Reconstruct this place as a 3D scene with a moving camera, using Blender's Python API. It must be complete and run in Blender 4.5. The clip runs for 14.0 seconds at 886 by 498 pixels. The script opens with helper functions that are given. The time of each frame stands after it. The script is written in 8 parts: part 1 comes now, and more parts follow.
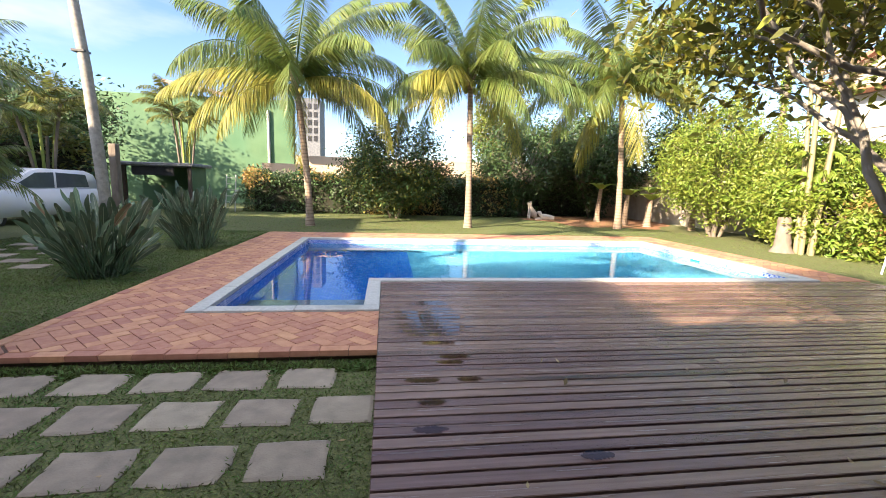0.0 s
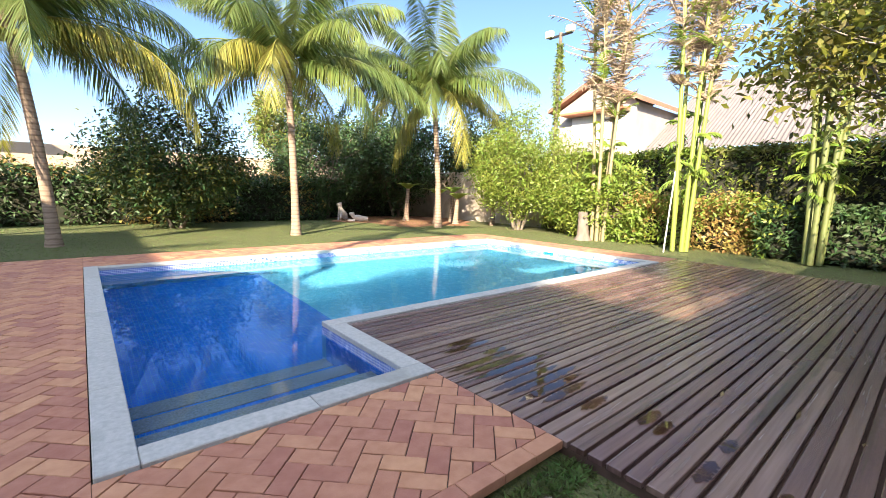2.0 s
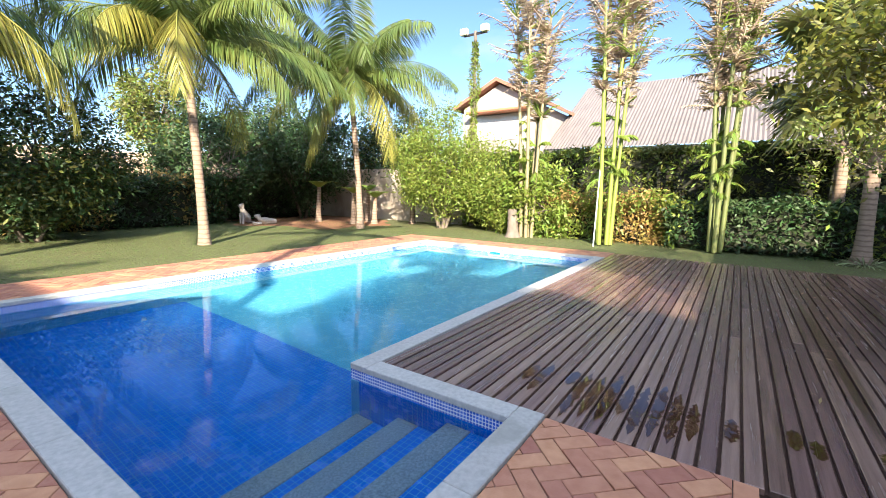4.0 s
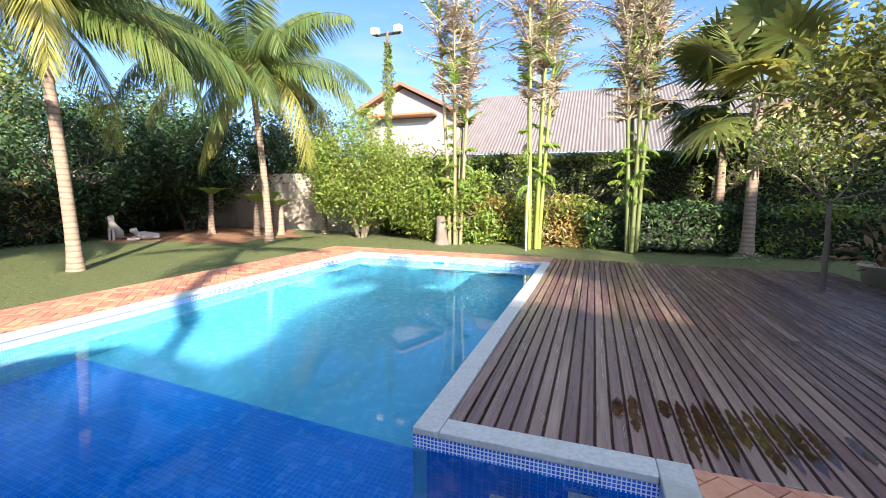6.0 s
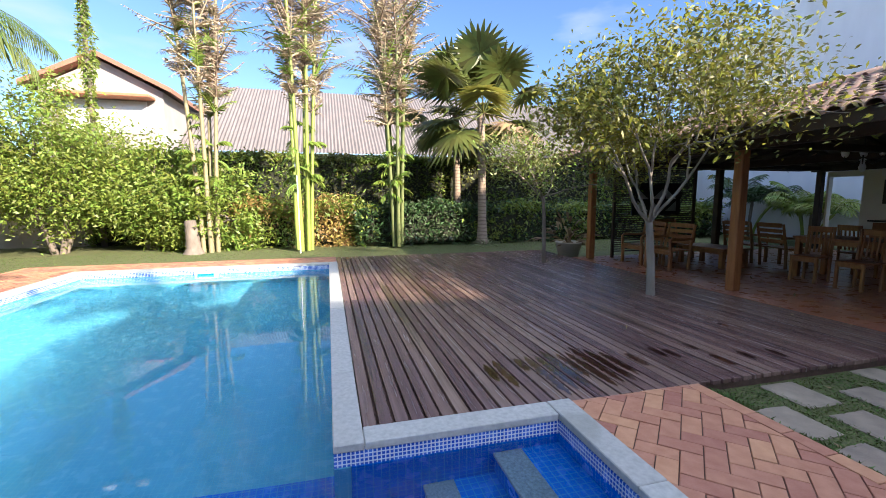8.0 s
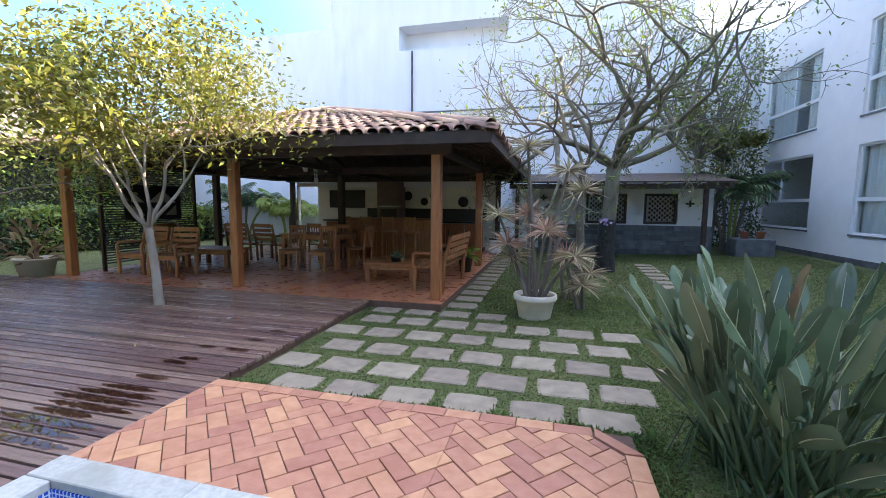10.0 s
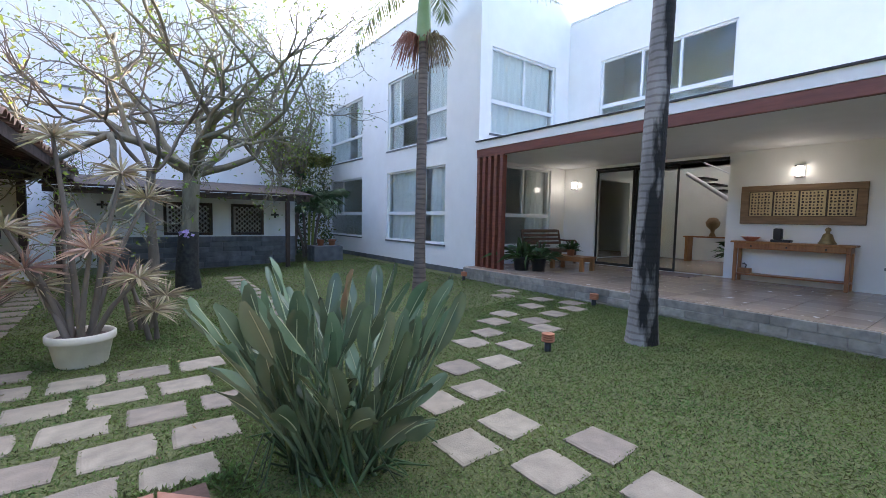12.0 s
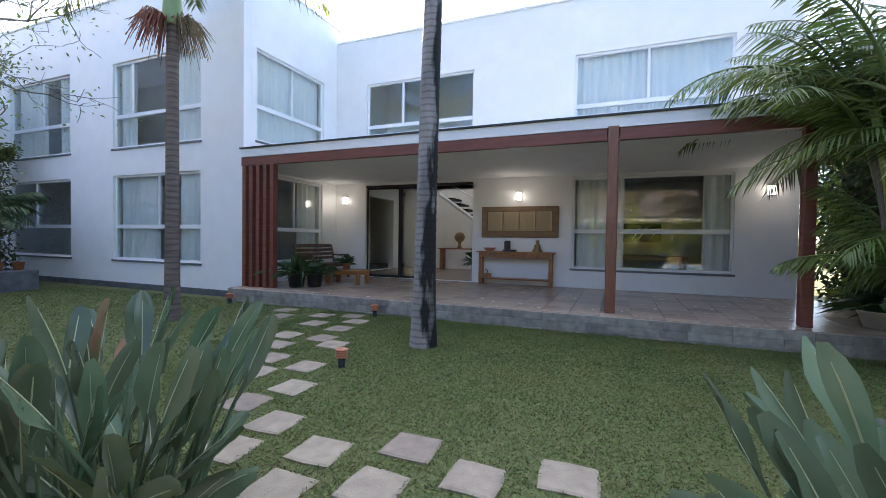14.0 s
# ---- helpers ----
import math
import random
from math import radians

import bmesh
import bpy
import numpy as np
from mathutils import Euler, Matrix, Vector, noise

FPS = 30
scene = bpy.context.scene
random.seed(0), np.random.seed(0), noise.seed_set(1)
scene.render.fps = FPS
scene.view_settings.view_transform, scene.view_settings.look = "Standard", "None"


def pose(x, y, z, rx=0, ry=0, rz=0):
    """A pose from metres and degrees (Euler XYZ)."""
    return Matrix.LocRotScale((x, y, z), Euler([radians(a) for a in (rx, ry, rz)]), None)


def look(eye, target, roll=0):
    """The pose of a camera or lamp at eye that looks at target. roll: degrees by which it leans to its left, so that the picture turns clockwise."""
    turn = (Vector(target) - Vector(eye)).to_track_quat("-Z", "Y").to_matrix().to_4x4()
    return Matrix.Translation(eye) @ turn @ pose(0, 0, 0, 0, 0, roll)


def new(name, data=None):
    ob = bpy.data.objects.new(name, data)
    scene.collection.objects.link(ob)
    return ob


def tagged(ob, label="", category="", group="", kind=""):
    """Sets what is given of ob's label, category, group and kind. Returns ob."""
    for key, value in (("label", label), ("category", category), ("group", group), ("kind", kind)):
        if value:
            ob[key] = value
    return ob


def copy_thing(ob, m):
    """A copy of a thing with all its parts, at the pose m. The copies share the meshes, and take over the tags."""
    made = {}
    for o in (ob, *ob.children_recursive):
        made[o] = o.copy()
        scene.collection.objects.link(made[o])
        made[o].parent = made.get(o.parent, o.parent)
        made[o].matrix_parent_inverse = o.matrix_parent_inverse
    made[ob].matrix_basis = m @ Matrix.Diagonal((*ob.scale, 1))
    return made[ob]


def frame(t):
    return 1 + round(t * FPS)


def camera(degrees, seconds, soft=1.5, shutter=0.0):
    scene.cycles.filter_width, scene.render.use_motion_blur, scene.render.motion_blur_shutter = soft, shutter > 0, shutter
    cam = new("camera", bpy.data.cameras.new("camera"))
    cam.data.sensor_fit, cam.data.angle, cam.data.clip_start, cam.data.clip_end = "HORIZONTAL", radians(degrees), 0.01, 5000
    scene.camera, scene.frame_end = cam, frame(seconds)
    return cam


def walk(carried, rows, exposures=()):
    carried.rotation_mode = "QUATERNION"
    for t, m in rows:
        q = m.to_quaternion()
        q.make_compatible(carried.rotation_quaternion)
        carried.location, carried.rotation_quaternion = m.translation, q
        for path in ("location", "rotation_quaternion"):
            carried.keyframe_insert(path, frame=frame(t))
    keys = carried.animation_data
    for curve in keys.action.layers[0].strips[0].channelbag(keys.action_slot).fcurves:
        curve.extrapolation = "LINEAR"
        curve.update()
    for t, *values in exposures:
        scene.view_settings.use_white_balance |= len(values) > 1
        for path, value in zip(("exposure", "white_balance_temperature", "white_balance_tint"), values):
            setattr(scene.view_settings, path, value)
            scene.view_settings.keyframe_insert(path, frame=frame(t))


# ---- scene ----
cam = camera(92.3, 14.0, 0.75)
PATH = [
    (0, (0.063, -0.344, 1.425), (0.331, 1.616, 1.135), 1.7),
    (0.5, (-0.453, 0.188, 1.393), (-0.199, 2.152, 1.116), 1.3),
    (1, (-0.853, 0.766, 1.355), (-0.258, 2.654, 1.073), 1.8),
    (1.5, (-1.39, 1.407, 1.366), (-0.344, 3.089, 1.096), 1.8),
    (2, (-2.03, 1.97, 1.397), (-0.746, 3.48, 1.133), 1.5),
    (2.2, (-2.181, 2.152, 1.403), (-0.857, 3.628, 1.143), 1.7),
    (4.3, (-2.616, 3.678, 1.524), (-0.936, 4.731, 1.256), 0.7),
    (4.5, (-2.623, 3.826, 1.536), (-0.912, 4.83, 1.277), 0.6),
    (5, (-2.613, 4.2, 1.561), (-0.845, 5.098, 1.3), 0.4),
    (5.5, (-2.604, 4.585, 1.578), (-0.793, 5.395, 1.322), 0.2),
    (6, (-2.643, 5.009, 1.559), (-0.771, 5.668, 1.309), 0.4),
    (6.5, (-2.661, 5.437, 1.528), (-0.737, 5.923, 1.281), 0.3),
    (7, (-2.682, 5.789, 1.508), (-0.712, 6.036, 1.27), 0.5),
    (7.2, (-2.685, 5.878, 1.503), (-0.703, 5.993, 1.265), 0.3),
    (9.3, (-2.497, 6.126, 1.438), (-1.299, 4.538, 1.221), 0.4),
    (9.5, (-2.522, 6.128, 1.442), (-1.515, 4.413, 1.228), 0.5),
    (10, (-2.662, 6.095, 1.462), (-2.168, 4.169, 1.254), 0.5),
    (10.5, (-2.793, 6.045, 1.469), (-2.866, 4.056, 1.27), 0.6),
    (11, (-2.794, 5.971, 1.48), (-3.417, 4.08, 1.296), 1.0),
    (11.5, (-2.862, 5.922, 1.483), (-3.787, 4.156, 1.322), 1.1),
    (12, (-2.884, 5.904, 1.482), (-4.072, 4.3, 1.347), 1.1),
    (12.5, (-2.871, 5.863, 1.473), (-4.296, 4.465, 1.361), 1.0),
    (13, (-2.825, 5.788, 1.472), (-4.453, 4.63, 1.384), 1.0),
    (13.5, (-2.771, 5.708, 1.467), (-4.538, 4.772, 1.403), 0.9),
    (14, (-2.737, 5.617, 1.466), (-4.588, 4.86, 1.419), 0.8),
]
walk(cam, [(t, look(eye, target, roll)) for t, eye, target, roll in PATH],
     [(0.0, 2.3, 6450, 16), (2.0, 2.15, 6150, 15), (5.0, 2.0, 5700, 14), (7.0, 1.85, 5550, 15), (9.5, 2.66, 6000, 16), (10.0, 2.98, 6000, 16), (12.0, 3.12, 6200, 18), (14.0, 2.96, 6200, 18)])

# ---- light ----
SUN_TO = Vector((-0.80, -0.60, 0.468)).normalized()
world = bpy.data.worlds.new("sky")
scene.world = world
world.use_nodes = True
wn, wl = world.node_tree.nodes, world.node_tree.links
sky = wn.new("ShaderNodeTexSky")
sky.sky_type, sky.sun_disc = "NISHITA", False
sky.sun_elevation = math.asin(SUN_TO.z)
sky.sun_rotation = math.atan2(SUN_TO.x, SUN_TO.y)
sky.altitude, sky.dust_density, sky.ozone_density = 700, 1.0, 3.0
cl_geo = wn.new("ShaderNodeTexCoord")
cl_map = wn.new("ShaderNodeMapping")
cl_map.inputs["Scale"].default_value = (1.2, 1.2, 4.0)
cl_noise = wn.new("ShaderNodeTexNoise")
cl_noise.inputs["Scale"].default_value, cl_noise.inputs["Detail"].default_value = 2.2, 7.0
cl_ramp = wn.new("ShaderNodeValToRGB")
cl_ramp.color_ramp.elements[0].position, cl_ramp.color_ramp.elements[1].position = 0.56, 0.85
cl_mix = wn.new("ShaderNodeMix")
cl_mix.data_type = "RGBA"
cl_mix.inputs["B"].default_value = (3.7, 3.9, 4.3, 1)
wl.new(cl_geo.outputs["Generated"], cl_map.inputs["Vector"])
wl.new(cl_map.outputs["Vector"], cl_noise.inputs["Vector"])
wl.new(cl_noise.outputs["Fac"], cl_ramp.inputs["Fac"])
wl.new(cl_ramp.outputs["Color"], cl_mix.inputs["Factor"])
wl.new(sky.outputs["Color"], cl_mix.inputs["A"])
# bright haze on the sun's side, stretched to the zenith to fill the shade
haze_fill_dot = wn.new("ShaderNodeVectorMath")
haze_fill_dot.operation = "DOT_PRODUCT"
haze_fill_dot.inputs[1].default_value = (Vector((SUN_TO.x, SUN_TO.y, 0)).normalized() * 0.62 + Vector((0, 0, 0.78))).normalized()
haze_fill_ramp = wn.new("ShaderNodeMapRange")
haze_fill_ramp.interpolation_type = "SMOOTHSTEP"
haze_fill_ramp.inputs["From Min"].default_value, haze_fill_ramp.inputs["From Max"].default_value = 0.25, 1.0
haze_fill_mix = wn.new("ShaderNodeMix")
haze_fill_mix.data_type, haze_fill_mix.blend_type = "RGBA", "ADD"
haze_fill_mix.inputs["B"].default_value = (6.4, 6.35, 6.45, 1)
wl.new(cl_geo.outputs["Generated"], haze_fill_dot.inputs[0])
wl.new(haze_fill_dot.outputs["Value"], haze_fill_ramp.inputs["Value"])
wl.new(haze_fill_ramp.outputs["Result"], haze_fill_mix.inputs["Factor"])
wl.new(cl_mix.outputs["Result"], haze_fill_mix.inputs["A"])
wl.new(haze_fill_mix.outputs["Result"], wn["Background"].inputs["Color"])
wn["Background"].inputs["Strength"].default_value = 0.07
sun_data = bpy.data.lights.new("sun", "SUN")
sun_data.energy, sun_data.angle, sun_data.color = 5.0, radians(0.6), (1.0, 0.82, 0.58)
sun = new("sun", sun_data)
sun.matrix_world = look(SUN_TO * 60, (0, 0, 0))

# ---- helpers for building ----
RNG = np.random.default_rng(7)


def surf(name, c1, c2=None, scale=6.0, rough=0.6, bump=0.2, bump_scale=60.0, metal=0.0, vary=0.0, spec=0.5,
         stretch=(1, 1, 1), stain=None, stain_scale=0.8, stain_at=(0.5, 0.75), island=False, sheen_rough=0.15, through_light=0.0, wet=False, y_side_shift=0.0, rings=0.0):
    """A surface: two colours mixed by noise, a stain at a larger scale, fine relief, and piece to piece variation."""
    m = bpy.data.materials.new(name)
    m.use_nodes = True
    n, l = m.node_tree.nodes, m.node_tree.links
    b = n["Principled BSDF"]
    c2 = c2 or tuple(x * 0.75 for x in c1)
    tc = n.new("ShaderNodeTexCoord")
    mp = n.new("ShaderNodeMapping")
    mp.inputs["Scale"].default_value = stretch
    geo = n.new("ShaderNodeNewGeometry")
    l.new(geo.outputs["Position"], mp.inputs["Vector"])
    nz = n.new("ShaderNodeTexNoise")
    nz.inputs["Scale"].default_value, nz.inputs["Detail"].default_value = scale, 6
    l.new(mp.outputs["Vector"], nz.inputs["Vector"])
    rp = n.new("ShaderNodeValToRGB")
    rp.color_ramp.elements[0].position, rp.color_ramp.elements[1].position = 0.3, 0.7
    rp.color_ramp.elements[0].color, rp.color_ramp.elements[1].color = (*c1, 1), (*c2, 1)
    l.new(nz.outputs["Fac"], rp.inputs["Fac"])
    col = rp.outputs["Color"]
    if stain:
        ns = n.new("ShaderNodeTexNoise")
        ns.inputs["Scale"].default_value, ns.inputs["Detail"].default_value = stain_scale, 5
        l.new(mp.outputs["Vector"], ns.inputs["Vector"])
        rs = n.new("ShaderNodeValToRGB")
        rs.color_ramp.elements[0].position, rs.color_ramp.elements[1].position = stain_at
        # shifts the second colour towards faces that look along +y
        if y_side_shift:
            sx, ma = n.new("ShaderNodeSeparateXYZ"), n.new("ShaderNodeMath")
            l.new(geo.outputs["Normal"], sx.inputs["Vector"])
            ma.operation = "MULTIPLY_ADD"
            ma.inputs[1].default_value = y_side_shift
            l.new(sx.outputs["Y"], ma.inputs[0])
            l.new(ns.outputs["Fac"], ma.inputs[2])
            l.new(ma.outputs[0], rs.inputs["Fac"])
        else:
            l.new(ns.outputs["Fac"], rs.inputs["Fac"])
        mx = n.new("ShaderNodeMix")
        mx.data_type = "RGBA"
        l.new(rs.outputs["Color"], mx.inputs["Factor"])
        l.new(col, mx.inputs["A"])
        mx.inputs["B"].default_value = (*stain, 1)
        col = mx.outputs["Result"]
    if vary:
        if island:
            rnd = geo.outputs["Random Per Island"]
        else:
            rnd = n.new("ShaderNodeObjectInfo").outputs["Random"]
        mr = n.new("ShaderNodeMapRange")
        mr.inputs["To Min"].default_value, mr.inputs["To Max"].default_value = 1 - vary, 1 + vary
        l.new(rnd, mr.inputs["Value"])
        hs = n.new("ShaderNodeHueSaturation")
        l.new(mr.outputs["Result"], hs.inputs["Value"])
        mh = n.new("ShaderNodeMapRange")
        mh.inputs["To Min"].default_value, mh.inputs["To Max"].default_value = 0.5 - vary * 0.06, 0.5 + vary * 0.06
        l.new(rnd, mh.inputs["Value"])
        l.new(mh.outputs["Result"], hs.inputs["Hue"])
        l.new(col, hs.inputs["Color"])
        col = hs.outputs["Color"]
    if rings:
        wv, wr, wx = n.new("ShaderNodeTexWave"), n.new("ShaderNodeValToRGB"), n.new("ShaderNodeMix")
        wv.bands_direction = "Z"
        wv.inputs["Scale"].default_value, wv.inputs["Distortion"].default_value = 0.314 / rings, 1.6
        wv.inputs["Detail"].default_value, wv.inputs["Detail Scale"].default_value = 3, 2.5
        l.new(geo.outputs["Position"], wv.inputs["Vector"])
        wr.color_ramp.elements[0].position, wr.color_ramp.elements[1].position = 0.05, 0.32
        wr.color_ramp.elements[0].color = (0.66, 0.64, 0.62, 1)
        l.new(wv.outputs["Fac"], wr.inputs["Fac"])
        wx.data_type, wx.blend_type = "RGBA", "MULTIPLY"
        wx.inputs["Factor"].default_value = 1.0
        l.new(col, wx.inputs["A"])
        l.new(wr.outputs["Color"], wx.inputs["B"])
        col = wx.outputs["Result"]
    l.new(col, b.inputs["Base Color"])
    b.inputs["Metallic"].default_value = metal
    b.inputs["Specular IOR Level"].default_value = spec
    rr = n.new("ShaderNodeMapRange")
    rr.inputs["To Min"].default_value, rr.inputs["To Max"].default_value = max(0.02, rough - sheen_rough), min(1, rough + sheen_rough)
    l.new(nz.outputs["Fac"], rr.inputs["Value"])
    ro = rr.outputs["Result"]
    if wet and stain:
        wm = n.new("ShaderNodeMix")
        l.new(rs.outputs["Color"], wm.inputs["Factor"])
        l.new(ro, wm.inputs["A"])
        wm.inputs["B"].default_value = 0.08
        ro = wm.outputs["Result"]
    l.new(ro, b.inputs["Roughness"])
    if bump:
        nb = n.new("ShaderNodeTexNoise")
        nb.inputs["Scale"].default_value, nb.inputs["Detail"].default_value = bump_scale, 4
        l.new(mp.outputs["Vector"], nb.inputs["Vector"])
        bp = n.new("ShaderNodeBump")
        bp.inputs["Strength"].default_value, bp.inputs["Distance"].default_value = bump, 0.01
        l.new(nb.outputs["Fac"], bp.inputs["Height"])
        l.new(bp.outputs["Normal"], b.inputs["Normal"])
    if through_light:
        tr = n.new("ShaderNodeBsdfTranslucent")
        l.new(col, tr.inputs["Color"])
        ms = n.new("ShaderNodeMixShader")
        ms.inputs["Fac"].default_value = through_light
        l.new(b.outputs["BSDF"], ms.inputs[1])
        l.new(tr.outputs["BSDF"], ms.inputs[2])
        l.new(ms.outputs["Shader"], n["Material Output"].inputs["Surface"])
    return m


def clear(name, tint, ior=1.45, rough=0.0, wave=0.0, wave_scale=3.0, refract=False):
    """A clear pane or water surface: see-through, with a gloss that grows towards grazing views."""
    m = bpy.data.materials.new(name)
    m.use_nodes = True
    n, l = m.node_tree.nodes, m.node_tree.links
    n.remove(n["Principled BSDF"])
    g, x = n.new("ShaderNodeBsdfGlossy"), n.new("ShaderNodeMixShader")
    t = n.new("ShaderNodeBsdfRefraction" if refract else "ShaderNodeBsdfTransparent")
    t.inputs["Color"].default_value = (*tint, 1)
    g.inputs["Roughness"].default_value = rough
    if refract:
        t.inputs["IOR"].default_value = ior
        t.inputs["Roughness"].default_value = 0.0
        f = n.new("ShaderNodeFresnel")
        f.inputs["IOR"].default_value = ior
        fac = f.outputs["Fac"]
    else:
        f = n.new("ShaderNodeLayerWeight")
        f.inputs["Blend"].default_value = 0.5
        pw = n.new("ShaderNodeMath")
        pw.operation = "POWER"
        pw.inputs[1].default_value = 4.0
        l.new(f.outputs["Facing"], pw.inputs[0])
        sc = n.new("ShaderNodeMath")
        sc.operation = "MULTIPLY_ADD"
        sc.inputs[1].default_value, sc.inputs[2].default_value = 0.9, ((ior - 1) / (ior + 1)) ** 2
        l.new(pw.outputs[0], sc.inputs[0])
        fac = sc.outputs[0]
    if wave:
        geo, nz, bp = n.new("ShaderNodeNewGeometry"), n.new("ShaderNodeTexNoise"), n.new("ShaderNodeBump")
        nz.inputs["Scale"].default_value, nz.inputs["Detail"].default_value = wave_scale, 3
        bp.inputs["Strength"].default_value, bp.inputs["Distance"].default_value = wave, 0.02
        l.new(geo.outputs["Position"], nz.inputs["Vector"])
        l.new(nz.outputs["Fac"], bp.inputs["Height"])
        for node in (g, f, t):
            if "Normal" in node.inputs:
                l.new(bp.outputs["Normal"], node.inputs["Normal"])
    l.new(fac, x.inputs["Fac"])
    l.new(t.outputs["BSDF"], x.inputs[1])
    l.new(g.outputs["BSDF"], x.inputs[2])
    l.new(x.outputs["Shader"], n["Material Output"].inputs["Surface"])
    return m


def mesh_of(name, verts, faces):
    """A mesh from arrays; all faces have the same number of corners."""
    verts, faces = np.asarray(verts, np.float32).reshape(-1, 3), np.asarray(faces, np.int32)
    me = bpy.data.meshes.new(name)
    k = faces.shape[1]
    me.vertices.add(len(verts))
    me.vertices.foreach_set("co", verts.ravel())
    me.loops.add(faces.size)
    me.loops.foreach_set("vertex_index", faces.ravel())
    me.polygons.add(len(faces))
    me.polygons.foreach_set("loop_start", np.arange(0, faces.size, k, dtype=np.int32))
    me.update(calc_edges=True)
    me.validate()
    return me


def set_mesh(name, me, material, parent=None, label="", smooth=False):
    me.materials.append(material)
    if smooth:
        me.polygons.foreach_set("use_smooth", np.ones(len(me.polygons), bool))
    ob = new(name, me)
    if parent:
        ob.parent = parent
    if label:
        tagged(ob, label)
    return ob


def part(name, bm, material, parent=None, label="", smooth=False):
    """Links a bmesh as one mesh object, under a thing or a part."""
    me = bpy.data.meshes.new(name)
    bmesh.ops.recalc_face_normals(bm, faces=bm.faces[:])
    bm.to_mesh(me)
    bm.free()
    return set_mesh(name, me, material, parent, label, smooth)


def thing(name, at, label, category, group="", turn=0.0, kind=""):
    e = new(name)
    e.empty_display_size = 0.1
    e.matrix_basis = pose(*at, 0, 0, turn)
    return tagged(e, label, category, group, kind)


def setting(ob, label="", category=""):
    return tagged(ob, label, category, "", "structure")


def box(bm, x0, x1, y0, y1, z0, z1, bevel=0.0):
    r = bmesh.ops.create_cube(bm, size=1.0)
    for v in r["verts"]:
        v.co = Vector(((x0 + x1) / 2 + v.co.x * (x1 - x0), (y0 + y1) / 2 + v.co.y * (y1 - y0), (z0 + z1) / 2 + v.co.z * (z1 - z0)))
    if bevel:
        edges = list({e for v in r["verts"] for e in v.link_edges})
        bmesh.ops.bevel(bm, geom=edges, offset=bevel, segments=1, affect="EDGES", profile=0.5)
    return bm


def cuboid(x0, x1, y0, y1, z0, z1, bevel=0.0):
    return box(bmesh.new(), x0, x1, y0, y1, z0, z1, bevel)


def tube_arrays(points, radii, sides=8):
    """Rings along a line, as arrays of corners and four-sided faces."""
    p = [Vector(q) for q in points]
    vs, fs = [], []
    side = Vector((1, 0, 0))
    for i, q in enumerate(p):
        d = (p[min(i + 1, len(p) - 1)] - p[max(i - 1, 0)]).normalized()
        if abs(d.dot(side)) > 0.95:
            side = Vector((0, 1, 0))
        a = (side - d * side.dot(d)).normalized()
        b = d.cross(a)
        side = a
        for k in range(sides):
            w = 2 * math.pi * k / sides
            vs.append(q + (a * math.cos(w) + b * math.sin(w)) * radii[i])
    for i in range(len(p) - 1):
        for k in range(sides):
            k2 = (k + 1) % sides
            fs.append((i * sides + k, i * sides + k2, (i + 1) * sides + k2, (i + 1) * sides + k))
    return [tuple(v) for v in vs], fs


def tubes(lines, sides=8):
    """Many tubes joined: lines of (points, radii)."""
    vs, fs = [], []
    for pts, rad in lines:
        v, f = tube_arrays(pts, rad, sides)
        o = len(vs)
        vs += v
        fs += [tuple(i + o for i in q) for q in f]
    return vs, fs


def lathe(profile, sides=28, wobble=0.0):
    """A turned body from rows of (radius, height)."""
    vs, fs = [], []
    for r, z in profile:
        for k in range(sides):
            w = 2 * math.pi * k / sides
            rr = r * (1 + wobble * math.sin(k * 3.1))
            vs.append((rr * math.cos(w), rr * math.sin(w), z))
    for i in range(len(profile) - 1):
        for k in range(sides):
            k2 = (k + 1) % sides
            fs.append((i * sides + k, i * sides + k2, (i + 1) * sides + k2, (i + 1) * sides + k))
    return mesh_of("turned", vs, fs)


def blades(base, along, side, length, width, bend=0.35, rows=3):
    """Arrays of leaf blades: base, direction and side vectors (N x 3), length and width (N)."""
    base, along, side = (np.asarray(a, float) for a in (base, along, side))
    n = len(base)
    length, width = np.broadcast_to(length, n), np.broadcast_to(width, n)
    prof = {2: [0.12, 1.0, 0.05], 3: [0.2, 1.0, 0.75, 0.04]}[rows]
    vs = np.zeros((n, rows + 1, 2, 3))
    for i in range(rows + 1):
        s = i / rows
        c = base + along * (length * s)[:, None]
        c[:, 2] -= bend * length * s * s
        w = (width * prof[i] * 0.5)[:, None] * side
        vs[:, i, 0], vs[:, i, 1] = c - w, c + w
    k = np.arange(n)[:, None, None] * (rows + 1) * 2 + np.arange(rows)[None, :, None] * 2 + np.array([0, 1, 3, 2])[None, None, :]
    return vs.reshape(-1, 3), k.reshape(-1, 4)


def leaf_cloud(centres, size, up=0.4, bend=0.25, narrow=0.45):
    """Small leaves at the given centres, turned every way."""
    c = np.asarray(centres)
    n = len(c)
    a = RNG.normal(size=(n, 3))
    a[:, 2] = a[:, 2] * 0.6 - 0.1
    a /= np.linalg.norm(a, axis=1)[:, None]
    s = np.cross(a, RNG.normal(size=(n, 3)) * (1 - up) + np.array([0, 0, 1.0]) * up)
    s /= np.linalg.norm(s, axis=1)[:, None] + 1e-9
    ln = size * RNG.uniform(0.65, 1.35, n)
    return blades(c, a, s, ln, ln * narrow, bend, 2)


def joined(*arrays):
    vs, fs, o = [], [], 0
    for v, f in arrays:
        v, f = np.asarray(v).reshape(-1, 3), np.asarray(f)
        vs.append(v)
        fs.append(f + o)
        o += len(v)
    return np.concatenate(vs), np.concatenate(fs)


